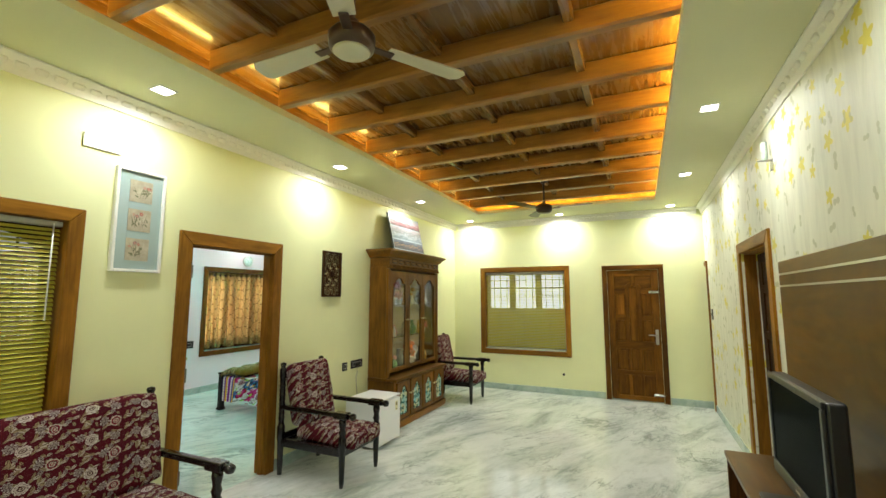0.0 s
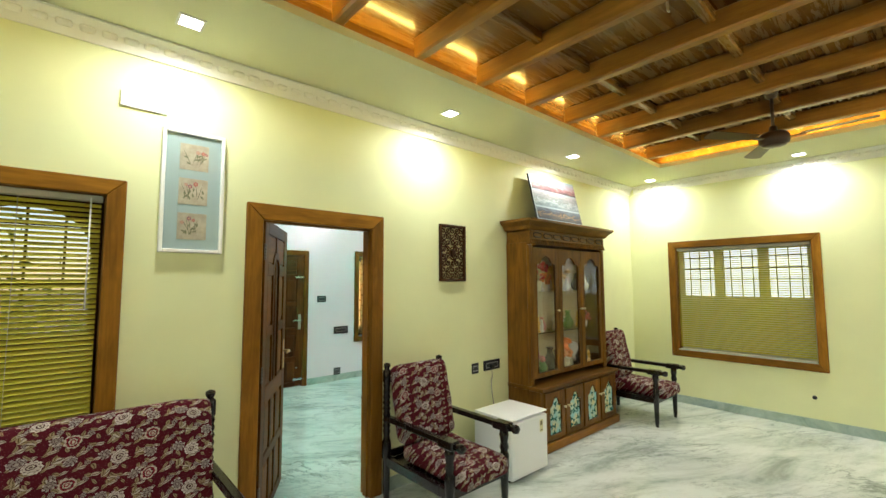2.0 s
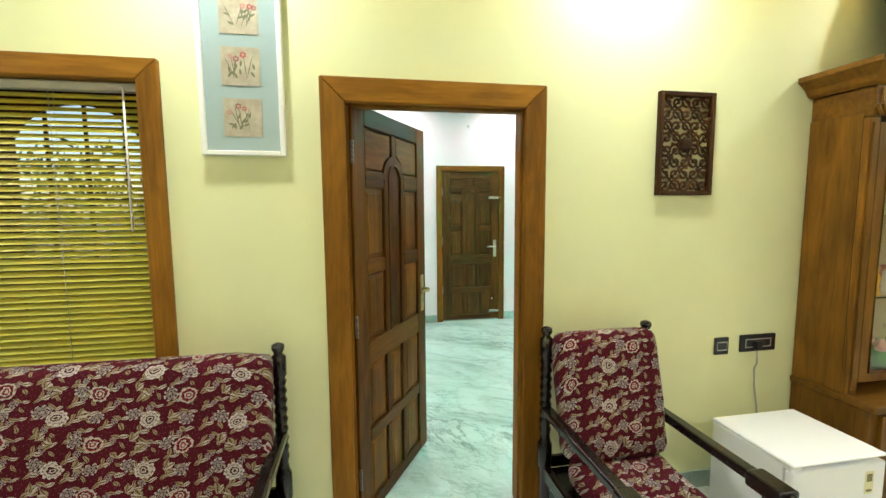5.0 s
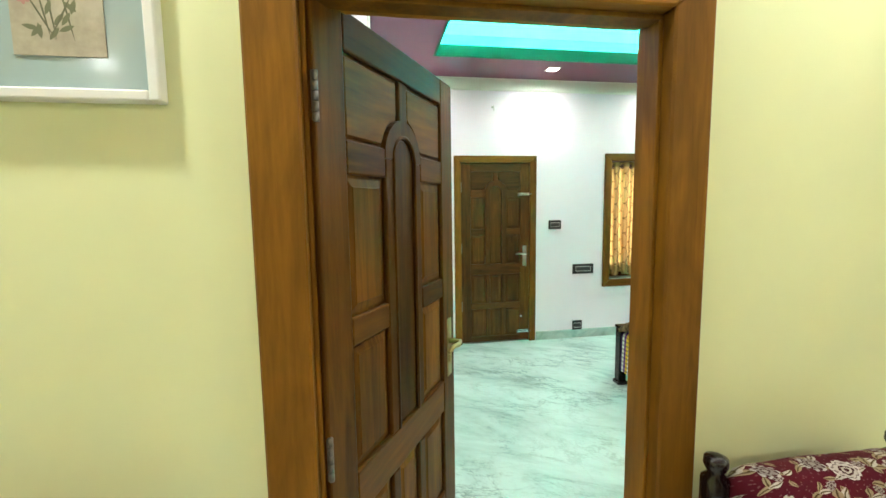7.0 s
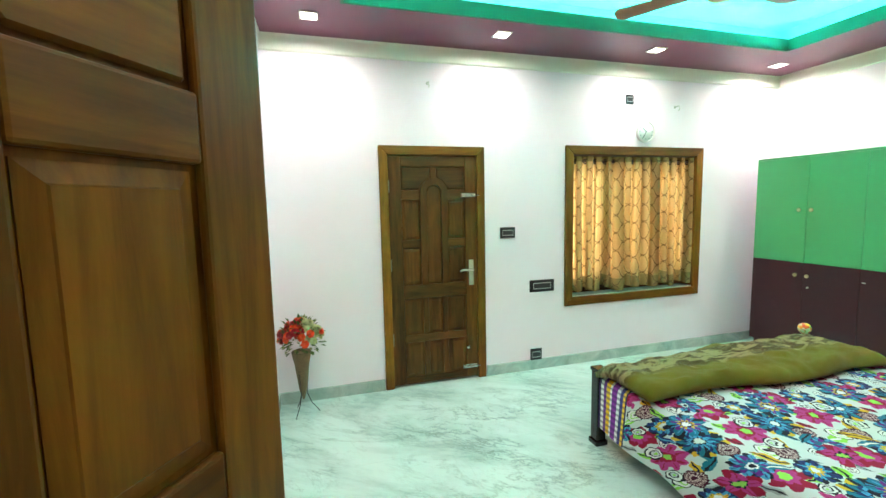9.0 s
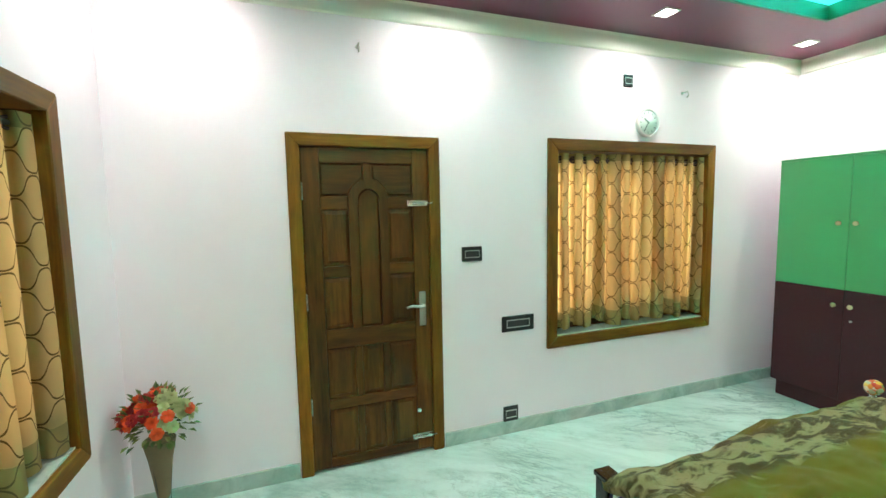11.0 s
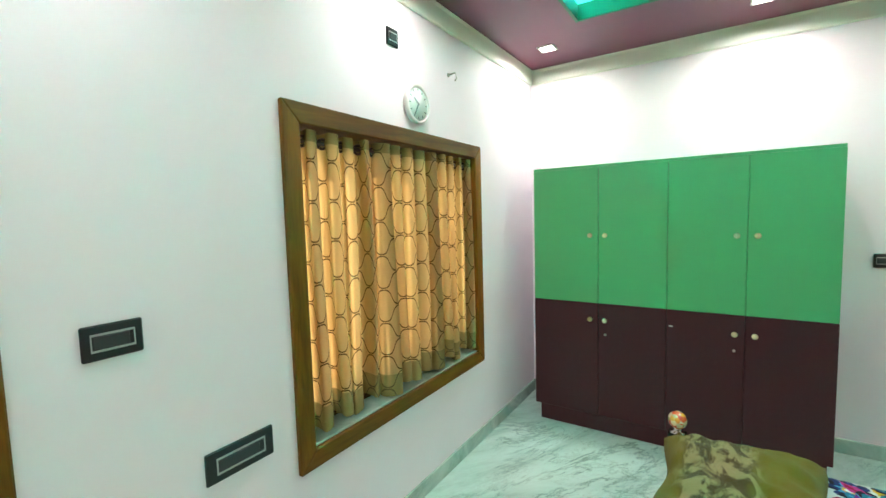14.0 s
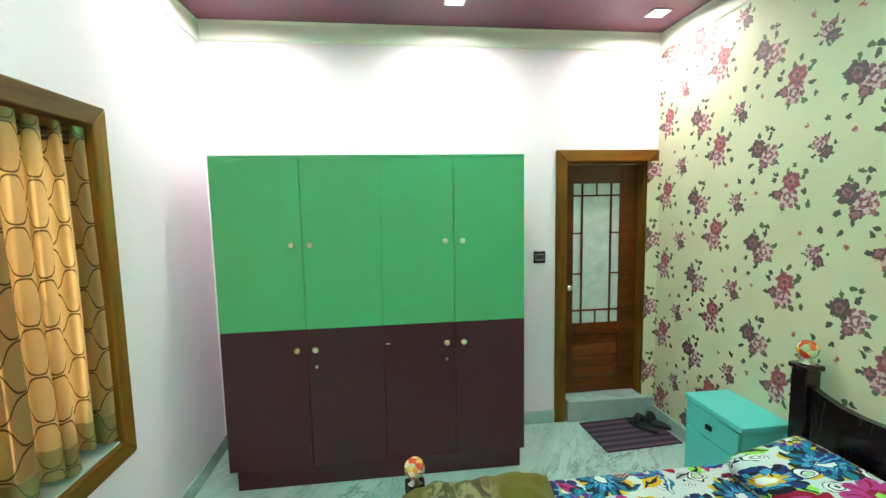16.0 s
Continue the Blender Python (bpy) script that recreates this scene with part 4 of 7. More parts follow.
# ---- windows ----
def window(name, m4, w, h, label, mats, bays=3, lower=0.5, inner="dark_teakZ", arched=False, stile=0.045, shutter=None):
    """Teak surround, sashes with glass above and closed shutters below, iron bars outside. Local x centred, z from the casing's foot, room towards -y."""
    win = tagged(new(name), label, "window", kind="structure")
    win.matrix_basis = m4
    hw, f = w / 2, 0.085
    for sx in (-1, 1):
        part("jamb", prism([(sx * hw, 0), (sx * (hw - f), f), (sx * (hw - f), h - f), (sx * hw, h)], 0.23, pose(0, -0.02, 0), 0.005), M[mats[0]], win)
    part("head", prism([(-hw, h), (-hw + f, h - f), (hw - f, h - f), (hw, h)], 0.231, pose(0, -0.021, 0), 0.005), M[mats[1]], win)
    part("sill", prism([(-hw, 0), (hw, 0), (hw - f, f), (-hw + f, f)], 0.231, pose(0, -0.021, 0), 0.005), M[mats[1]], win)
    part("sill_slab", boxes((-hw + f, 0.0, f, hw - f, 0.138, f + 0.008)), M["skirting"], win, "pale marble sill slab")
    iw = w - 2 * f
    bw = iw / bays
    zm = f + (h - 2 * f) * lower
    for i in range(bays):
        x0 = -iw / 2 + i * bw
        x1 = x0 + bw
        s = stile
        sash = part("sash", boxes((x0, 0.14, f, x0 + s, 0.18, h - f), (x1 - s, 0.14, f, x1, 0.18, h - f), (x0 + s, 0.14, h - f - s, x1 - s, 0.18, h - f), (x0 + s, 0.14, zm - s, x1 - s, 0.18, zm + s), (x0 + s, 0.14, f, x1 - s, 0.18, f + s)), M[inner], win)
        part("shutter_panel", boxes((x0 + s, 0.155, f + s, x1 - s, 0.17, zm - s)), M[shutter or inner], sash)
        pane = part("pane", boxes((x0 + s, 0.158, zm + s, x1 - s, 0.163, h - f - s)), M["glass"], sash)
        pane.visible_shadow = False
        if arched:
            cx, r = (x0 + x1) / 2, bw / 2 - s
            zt = h - f - s
            for sgn in (-1, 1):
                pts = [(cx + sgn * r, zt), (cx + sgn * r, zt - r)] + [(cx + sgn * r * math.cos(a), zt - r + r * 0.9 * math.sin(a)) for a in [math.pi / 2 * k / 8 for k in range(1, 9)]] + [(cx, zt)]
                part("spandrel", prism(pts, 0.02, pose(0, 0.135, 0)), M[inner], sash)
        for k in range(1, 4):
            xx = x0 + bw * k / 4
            part("grille_bar", boxes((xx - 0.006, 0.190, zm, xx + 0.006, 0.202, h - f)), M["black_iron"], sash)
        for k in range(1, 5):
            zz = zm + (h - f - zm) * k / 5
            part("grille_bar", boxes((x0, 0.203, zz - 0.006, x1, 0.209, zz + 0.006)), M["black_iron"], sash)
    return win


def blind(m4, w, z0, z1, tilt, label):
    b = thing("venetian_blind", m4, label, "blind", "venetian blinds")
    part("head_rail", boxes((-w / 2, -0.02, z1 - 0.035, w / 2, 0.02, z1), bevel=0.004), M["blind_rail"], b)
    me = None
    n = int((z1 - 0.05 - z0) / 0.0265)
    for i in range(n):
        z = z1 - 0.055 - i * 0.0265
        if me is None:
            bm = bmesh.new()
            rows = []
            for k in range(5):
                u = -1 + k * 0.5
                rows.append([bm.verts.new((x, u * 0.0135, 0.002 * (1 - u * u))) for x in (-w / 2 + 0.006, w / 2 - 0.006)])
            for p, q in zip(rows, rows[1:]):
                bm.faces.new((p[0], p[1], q[1], q[0]))
            low = bmesh.ops.extrude_face_region(bm, geom=bm.faces[:])
            bmesh.ops.translate(bm, verts=[v for v in low["geom"] if isinstance(v, bmesh.types.BMVert)], vec=(0, 0, -0.0006))
            bmesh.ops.recalc_face_normals(bm, faces=bm.faces)
            s = part("slat", bm, M["slat"], b)
            me = s.data
        else:
            s = new("slat", me)
            s.parent = b
        s.matrix_basis = pose(0, 0, z, tilt + random.uniform(-2.5, 2.5), 0, random.uniform(-0.1, 0.1))
    part("bottom_rail", boxes((-w / 2 + 0.004, -0.013, z0 - 0.012, w / 2 - 0.004, 0.013, z0 + 0.004), bevel=0.004), M["blind_rail"], b)
    for x in (-w * 0.32, 0.0, w * 0.32):
        part("ladder_cord", merged(tube([(x, -0.0145, z0), (x, -0.0145, z1 - 0.03)], 0.0011, 5), tube([(x, 0.0145, z0), (x, 0.0145, z1 - 0.03)], 0.0011, 5)), M["blind_rail"], b)
    part("tilt_wand", tube([(w / 2 - 0.05, -0.03, z1 - 0.02), (w / 2 - 0.052, -0.034, z1 - 0.60)], 0.004, 6), M["white_plastic"], b, "clear plastic tilt wand")
    return b


window("window_1", pose(LW, 0.61, 0.635, 0, 0, 90), 1.99, 1.525, "wide teak-framed window with arched sashes", ("casingZ", "casingX"), 3, 0.42, arched=True)
blind(pose(LW - 0.045, 0.61, 0, 0, 0, 90), 1.80, 0.735, 2.072, 46, "olive yellow venetian blind hanging closed in the teak window")
window("window_2", pose(-1.725, FW, 0.612, 0, 0, 0), 1.59, 1.53, "teak-framed window with three sashes", ("casingZ", "casingX"), 3, 0.48, inner="crown_band", stile=0.055)
blind(pose(-1.725, FW + 0.045, 0, 0, 0, 0), 1.40, 0.712, 2.052, 27, "olive yellow venetian blind in the end wall window")
window("window_3", pose(BW, 5.935, 0.597, 0, 0, 90), 1.64, 1.545, "brown wooden window frame behind a drawn curtain", ("casing_bZ", "casing_bX"), 3, 0.08, "panelZ", stile=0.06)
window("window_4", pose(-5.45, BS, 0.60, 0, 0, 180), 1.57, 1.54, "brown wooden window frame on the entry wall", ("casing_bZ", "casing_bX"), 3, 0.1, "panelZ")

# low blocks added behind the closed outer doors to stop light leaking under
structure("threshold_west", boxes((BW - 0.19, BDOOR[0], 0.0, BW - 0.035, BDOOR[1], 0.035)), M["skirting"], "block added to stop light leaking under the bedroom's outer door", "threshold")
structure("threshold_north", boxes((FDOOR[0], FW + 0.035, 0.0, FDOOR[1], FW + 0.19, 0.035)), M["skirting"], "block added to stop light leaking under the far wooden door", "threshold")

# daylight falling in through the bedroom windows
def daylight(m4, w, h, power):
    d = bpy.data.lights.new("window_daylight", "AREA")
    d.shape, d.size, d.size_y, d.energy, d.color = "RECTANGLE", w, h, power, (1.0, 0.97, 0.90)
    new("window_daylight", d).matrix_world = m4


daylight(look((BW - 0.27, 5.935, 1.37), (BW + 1, 5.935, 1.37)), 1.45, 1.35, 28.0)
daylight(look((-5.45, BS - 0.27, 1.37), (-5.45, BS + 1, 1.37)), 1.35, 1.35, 16.0)

# patterned curtain cloth
m = M["curtain"] = mat("ogee_print_curtain", (0.55, 0.45, 0.2), 0.85)
uv = node(m, "ShaderNodeUVMap")
cu, cv, _ = split(m, uv.outputs[0])
sw_ = calc(m, "SINE", calc(m, "MULTIPLY", cu, 2 * math.pi / 0.165))
ph = calc(m, "MULTIPLY", calc(m, "TANH", calc(m, "MULTIPLY", sw_, 1.7)), 0.0415)
c1 = calc(m, "PINGPONG", calc(m, "ADD", cv, ph), 0.0875)
c2 = calc(m, "PINGPONG", calc(m, "ADD", calc(m, "SUBTRACT", cv, ph), 0.0875), 0.0875)
ln = calc(m, "LESS_THAN", calc(m, "MINIMUM", c1, c2), calc(m, "SUBTRACT", 0.0062, calc(m, "MULTIPLY", calc(m, "ABSOLUTE", sw_), 0.0028)))
weave = noise_tex(m, coords(m, (1, 1, 0.1)), 220, 2)
cloth = mix(m, calc(m, "MULTIPLY", weave, 0.4), (0.42, 0.40, 0.21), (0.29, 0.28, 0.14))
hem = calc(m, "MAXIMUM", calc(m, "LESS_THAN", cv, 0.115), calc(m, "GREATER_THAN", cv, 1.26))
cloth = mix(m, hem, cloth, (0.22, 0.19, 0.06))
cloth = mix(m, ln, cloth, (0.13, 0.105, 0.040))
link(m, cloth, bsdf(m).inputs["Base Color"])
tr = node(m, "ShaderNodeBsdfTranslucent")
link(m, mix(m, 1.0, mix(m, calc(m, "MULTIPLY", calc(m, "SUBTRACT", 1.0, ln), 0.45), cloth, (0.98, 0.83, 0.60)), (1.0, 0.71, 0.39), "MULTIPLY"), tr.inputs["Color"])
mx = node(m, "ShaderNodeMixShader")
link(m, calc(m, "SUBTRACT", 0.76, calc(m, "MULTIPLY", hem, 0.5)), mx.inputs[0])
link(m, bsdf(m).outputs[0], mx.inputs[1])
link(m, tr.outputs[0], mx.inputs[2])
link(m, mx.outputs[0], m.node_tree.nodes["Material Output"].inputs["Surface"])


def curtain(m4, w, z0, z1, folds, seed, label):
    rnd = random.Random(seed)
    c = thing("curtain", m4, label, "curtain", "eyelet curtains")
    amps = [rnd.uniform(0.45, 1.25) for _ in range(2 * folds + 2)]
    warp = [rnd.uniform(-0.6, 0.6) for _ in range(2 * folds + 2)]
    bm = bmesh.new()
    lay = bm.loops.layers.uv.new("UVMap")
    NX, NZ = folds * 14, 26
    cols, us = [], []
    u, last = 0.0, None
    for i in range(NX + 1):
        t = i / NX
        k = t * 2 * folds
        j = int(k)
        a = amps[j] * (1 - (k - j)) + amps[j + 1] * (k - j)
        wv = warp[j] * (1 - (k - j)) + warp[j + 1] * (k - j)
        y = 0.070 * a * math.sin(k * math.pi + wv)
        x = -w / 2 + w * t - 0.021 * math.sin(k * 2 * math.pi)
        p = Vector((x, y, 0))
        if last is not None:
            u += (p - last).length
        last = p
        us.append(u)
        col = []
        for q in range(NZ + 1):
            s = q / NZ
            drop = (0.020 * math.sin(k * math.pi * 0.5 + seed) + 0.010 * math.sin(k * 1.1)) * (1 - s)
            col.append(bm.verts.new((x + 0.012 * math.sin(3.1 * t * 6 + 4 * s) * (1 - s), y * (1.15 - 0.35 * s), z0 + (z1 - z0) * s + drop)))
        cols.append(col)
    for i in range(NX):
        for q in range(NZ):
            f = bm.faces.new((cols[i][q], cols[i + 1][q], cols[i + 1][q + 1], cols[i][q + 1]))
            f.smooth = True
            for lp_, (ii, qq) in zip(f.loops, ((i, q), (i + 1, q), (i + 1, q + 1), (i, q + 1))):
                lp_[lay].uv = (us[ii], (z1 - z0) * qq / NZ)
    part("cloth", bm, M["curtain"], c, "beige cloth printed with brown ogee lines")
    part("rod", tube([(-w / 2 - 0.01, 0, z1 - 0.045), (w / 2 + 0.01, 0, z1 - 0.045)], 0.010, 10), M["fan_brown"], c, "dark curtain rod")
    for i in range(folds * 2):
        x = -w / 2 + w * (i + 0.5) / (folds * 2) - w / (folds * 4)
        ring = bmesh.new()
        for a in range(16):
            for b in range(6):
                A, B = 2 * math.pi * a / 16, 2 * math.pi * b / 6
                rr = 0.021 + 0.007 * math.cos(B)
                ring.verts.new((0.004 * math.sin(B), rr * math.cos(A), rr * math.sin(A)))
        ring.verts.ensure_lookup_table()
        for a in range(16):
            for b in range(6):
                f = ring.faces.new((ring.verts[a * 6 + b], ring.verts[a * 6 + (b + 1) % 6], ring.verts[((a + 1) % 16) * 6 + (b + 1) % 6], ring.verts[((a + 1) % 16) * 6 + b]))
                f.smooth = True
        e = part("eyelet", ring, M["fan_brown"], c, "dark brown eyelet ring")
        e.matrix_basis = pose(x, 0, z1 - 0.045, 0, 0, 35 if i % 2 else -35)
    return c


curtain(pose(BW - 0.05, 5.935, 0, 0, 0, 90), 1.465, 0.735, 2.045, 13, 3, "beige eyelet curtain with brown ogee print, drawn across the window")
curtain(pose(-5.45, BS - 0.065, 0, 0, 0, 180), 1.38, 0.715, 2.035, 9, 8, "beige eyelet curtain with brown ogee print on the entry wall")

# glowing plane added to brighten the end window's view, and yard outside the windows
m = M["backdrop_glow"] = mat("glowing_backdrop", (0.8, 0.82, 0.8), 0.9)
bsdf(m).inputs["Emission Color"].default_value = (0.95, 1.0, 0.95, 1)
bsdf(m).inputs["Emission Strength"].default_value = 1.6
structure("backdrop", boxes((-9, 15.0, -0.25, 9, 15.1, 6.0)), M["backdrop_glow"], "plain glowing plane added to brighten the view beyond the end window", "backdrop")
m = M["leaf"] = mat("garden_leaf", (0.07, 0.13, 0.02), 0.6)
gi = node(m, "ShaderNodeNewGeometry")
link(m, ramp(m, gi.outputs["Random Per Island"], [(0.0, (0.03, 0.07, 0.01)), (0.6, (0.10, 0.16, 0.03)), (1.0, (0.22, 0.24, 0.06))]), bsdf(m).inputs["Base Color"])


def hedge(x0, y0, x1, y1, zmax, n, seed):
    rnd = random.Random(seed)
    verts, faces = [], []
    for i in range(n):
        t = rnd.random()
        p = Vector((x0 + (x1 - x0) * t, y0 + (y1 - y0) * t, 0)) + Vector((rnd.gauss(0, 0.5), rnd.gauss(0, 0.5), 0))
        p.z = -0.25 + zmax * rnd.random() ** 0.8 * (0.75 + 0.25 * math.sin(t * 17 + seed))
        q = Euler((rnd.uniform(0, 3), rnd.uniform(0, 3), rnd.uniform(0, 6))).to_matrix()
        s = rnd.uniform(0.06, 0.16)
        k = len(verts)
        verts += [tuple(p + q @ Vector(v)) for v in ((-s, 0, 0), (0, -s * 0.35, 0.01), (s, 0, 0), (0, s * 0.35, 0.01))]
        faces.append((k, k + 1, k + 2, k + 3))
    me = bpy.data.meshes.new("hedge")
    me.from_pydata(verts, [], faces)
    me.materials.append(M["leaf"])
    return tagged(new("hedge", me), "leafy green hedge outside the window", "hedge", kind="stuff")


hedge(-9.5, -5.0, -9.5, 1.0, 3.0, 3600, 1)
hedge(-4.0, 11.5, 2.0, 11.5, 1.5, 2000, 2)
# ---- living room furniture ----
# upholstery: burgundy with cream flowers and leaves
m = M["floral"] = mat("burgundy_floral_fabric", (0.16, 0.012, 0.03), 0.85)
ox, oy, oz = split(m, coords(m))
FU, FV = warped(m, calc(m, "MULTIPLY", calc(m, "ADD", calc(m, "ADD", oy, calc(m, "MULTIPLY", ox, 0.3)), 6.0), 1.10), calc(m, "MULTIPLY", calc(m, "ADD", calc(m, "SUBTRACT", oz, ox), 6.0), 1.08), 0.036, 15.0)
fv = repeat(m, FU, FV, 0.33, 0.226, 0.041)
base = mix(m, noise_tex(m, coords(m), 6, 3), (0.050, 0.003, 0.008), (0.095, 0.004, 0.014))
CREAM, BEIGE, WINE, GREYED, OLIVE, ROSY = (0.50, 0.46, 0.40), (0.31, 0.25, 0.15), (0.040, 0.004, 0.009), (0.25, 0.22, 0.21), (0.085, 0.060, 0.022), (0.20, 0.012, 0.028)
prnt = random.Random(5)
fa = repeat(m, calc(m, "ADD", FU, 0.03), FV, 0.121, 0.083, 0.037)
for u_, v_, ln_, wd_, tn, cl in ((0.022, 0.020, 0.019, 0.0085, 35, BEIGE), (0.044, 0.026, 0.020, 0.0085, 5, CREAM), (0.030, 0.043, 0.017, 0.0080, 75, BEIGE), (0.072, 0.062, 0.019, 0.0085, 155, BEIGE), (0.098, 0.058, 0.018, 0.0080, 200, CREAM), (0.090, 0.020, 0.016, 0.0075, 120, BEIGE)):
    base = leaf_print(m, base, fa, (u_, v_), (ln_, wd_), tn, cl, OLIVE)
base = bloom_print(m, base, fa, (0.060, 0.046), 0.015, 0, [(1.0, 0.3, 7, (0.34, 0.31, 0.30)), (0.74, 0.2, 6, WINE), (0.60, 0.3, 6, (0.30, 0.27, 0.25)), (0.25, 0.0, 0, WINE)])
WHITE_HEAD = [(1.0, 0.16, 11, (0.60, 0.55, 0.52)), (0.80, 0.12, 11, (0.19, 0.15, 0.15)), (0.72, 0.18, 9, (0.52, 0.47, 0.43)), (0.46, 0.1, 8, WINE), (0.33, 0.2, 6, CREAM), (0.16, 0.0, 0, WINE)]
RING_HEAD = [(1.0, 0.14, 10, CREAM), (0.78, 0.1, 10, ROSY), (0.60, 0.15, 7, WINE), (0.50, 0.2, 7, CREAM), (0.34, 0.1, 6, ROSY), (0.18, 0.0, 0, CREAM)]
GREY_HEAD = [(1.0, 0.28, 8, (0.45, 0.42, 0.41)), (0.82, 0.2, 8, WINE), (0.74, 0.3, 7, GREYED), (0.42, 0.3, 5, WINE), (0.30, 0.3, 5, (0.32, 0.29, 0.27))]
for row, kinds in enumerate(("Wsg.g", "sgR.s")):
    for i, kind in enumerate(kinds):
        u_ = 0.034 + i * 0.066 + prnt.uniform(-0.007, 0.007)
        v_ = 0.057 + row * 0.113 + prnt.uniform(-0.013, 0.013)
        if kind == ".":
            continue
        if kind == "s":
            lean = prnt.choice((20, 35, 150, 165)) + prnt.uniform(-8, 8)
            for k, (off, ln_, wd_) in enumerate(((-40, 0.023, 0.0105), (3, 0.026, 0.0110), (45, 0.021, 0.0100))):
                t = radians(lean + off)
                at = (u_ + 0.020 * math.cos(t), v_ + 0.020 * math.sin(t))
                base = leaf_print(m, base, fv, at, (ln_, wd_), lean + off, CREAM if k == 1 else BEIGE, OLIVE)
        else:
            head, rad = {"W": (WHITE_HEAD, 0.038), "R": (RING_HEAD, 0.037), "g": (GREY_HEAD, 0.029)}[kind]
            base = bloom_print(m, base, fv, (u_, v_), rad, prnt.uniform(0, 60), head)
specks = node(m, "ShaderNodeTexVoronoi", Scale=62.0)
specks.voronoi_dimensions = "2D"
link(m, combine(m, FU, FV), specks.inputs["Vector"])
base = mix(m, calc(m, "MULTIPLY", calc(m, "LESS_THAN", specks.outputs["Distance"], 0.13), 0.4), base, (0.22, 0.12, 0.12))
base = mix(m, calc(m, "MULTIPLY", noise_tex(m, coords(m), 90, 3, 0.7), 0.42), base, (0.045, 0.009, 0.012))
bsdf(m).inputs["Specular IOR Level"].default_value = 0.12
link(m, base, bsdf(m).inputs["Base Color"])
bump(m, noise_tex(m, coords(m), 400, 2), 0.25, 0.002)


def cushion(w, d, h, rough=0.012, seed=0.0, r=0.045):
    """A stuffed cushion, x by y by z, its base on z = 0, softly crowned and uneven."""
    bm = bmesh.new()
    n = 14
    for top in (0, 1):
        g = bmesh.ops.create_grid(bm, x_segments=n, y_segments=n, size=0.5, matrix=Matrix.Translation((0, 0, top)))
        if not top:
            bmesh.ops.reverse_faces(bm, faces=list({f for v in g["verts"] for f in v.link_faces}))
    bmesh.ops.bridge_loops(bm, edges=[e for e in bm.edges if e.is_boundary])
    bmesh.ops.subdivide_edges(bm, edges=[e for e in bm.edges if abs(e.verts[0].co.z - e.verts[1].co.z) > 0.5], cuts=4)
    for v in bm.verts:
        x, y, z = v.co.x * 2, v.co.y * 2, v.co.z * 2 - 1
        q = [x * w / 2, y * d / 2, z * h / 2]
        lim = [w / 2 - r, d / 2 - r, h / 2 - r]
        c = Vector([max(-l, min(l, a)) for a, l in zip(q, lim)])
        dv = Vector(q) - c
        if dv.length > 1e-6:
            dv = dv.normalized() * r
        p = c + dv
        puff = (1 - x * x) * (1 - y * y)
        p.z += h * 0.12 * puff * (1 if z > 0 else -0.3)
        p += Vector((0, 0, 1)) * rough * noise.noise(Vector((x * 2 + seed, y * 2, z)))
        v.co = p + Vector((0, 0, h / 2))
    for f in bm.faces:
        f.smooth = True
    bmesh.ops.recalc_face_normals(bm, faces=bm.faces)
    return bm


def moved(bm, m4):
    bmesh.ops.transform(bm, matrix=m4, verts=bm.verts)
    return bm


def turned_post(h, r):
    prof = [(r * 0.75, 0.0), (r * 0.9, 0.10), (r, 0.30), (r * 1.25, 0.31), (r * 1.25, 0.42), (r * 0.95, 0.44), (r * 0.8, 0.47), (r, 0.50)]
    z = 0.52
    while z < h - 0.16:
        prof += [(r * 0.82, z), (r * 1.05, z + 0.018), (r * 0.82, z + 0.036)]
        z += 0.042
    prof += [(r * 1.1, h - 0.14), (r * 1.1, h - 0.06), (r * 0.6, h - 0.045), (r * 0.95, h - 0.025), (r * 0.9, h - 0.008), (r * 0.3, h)]
    return lathe(prof, 14)


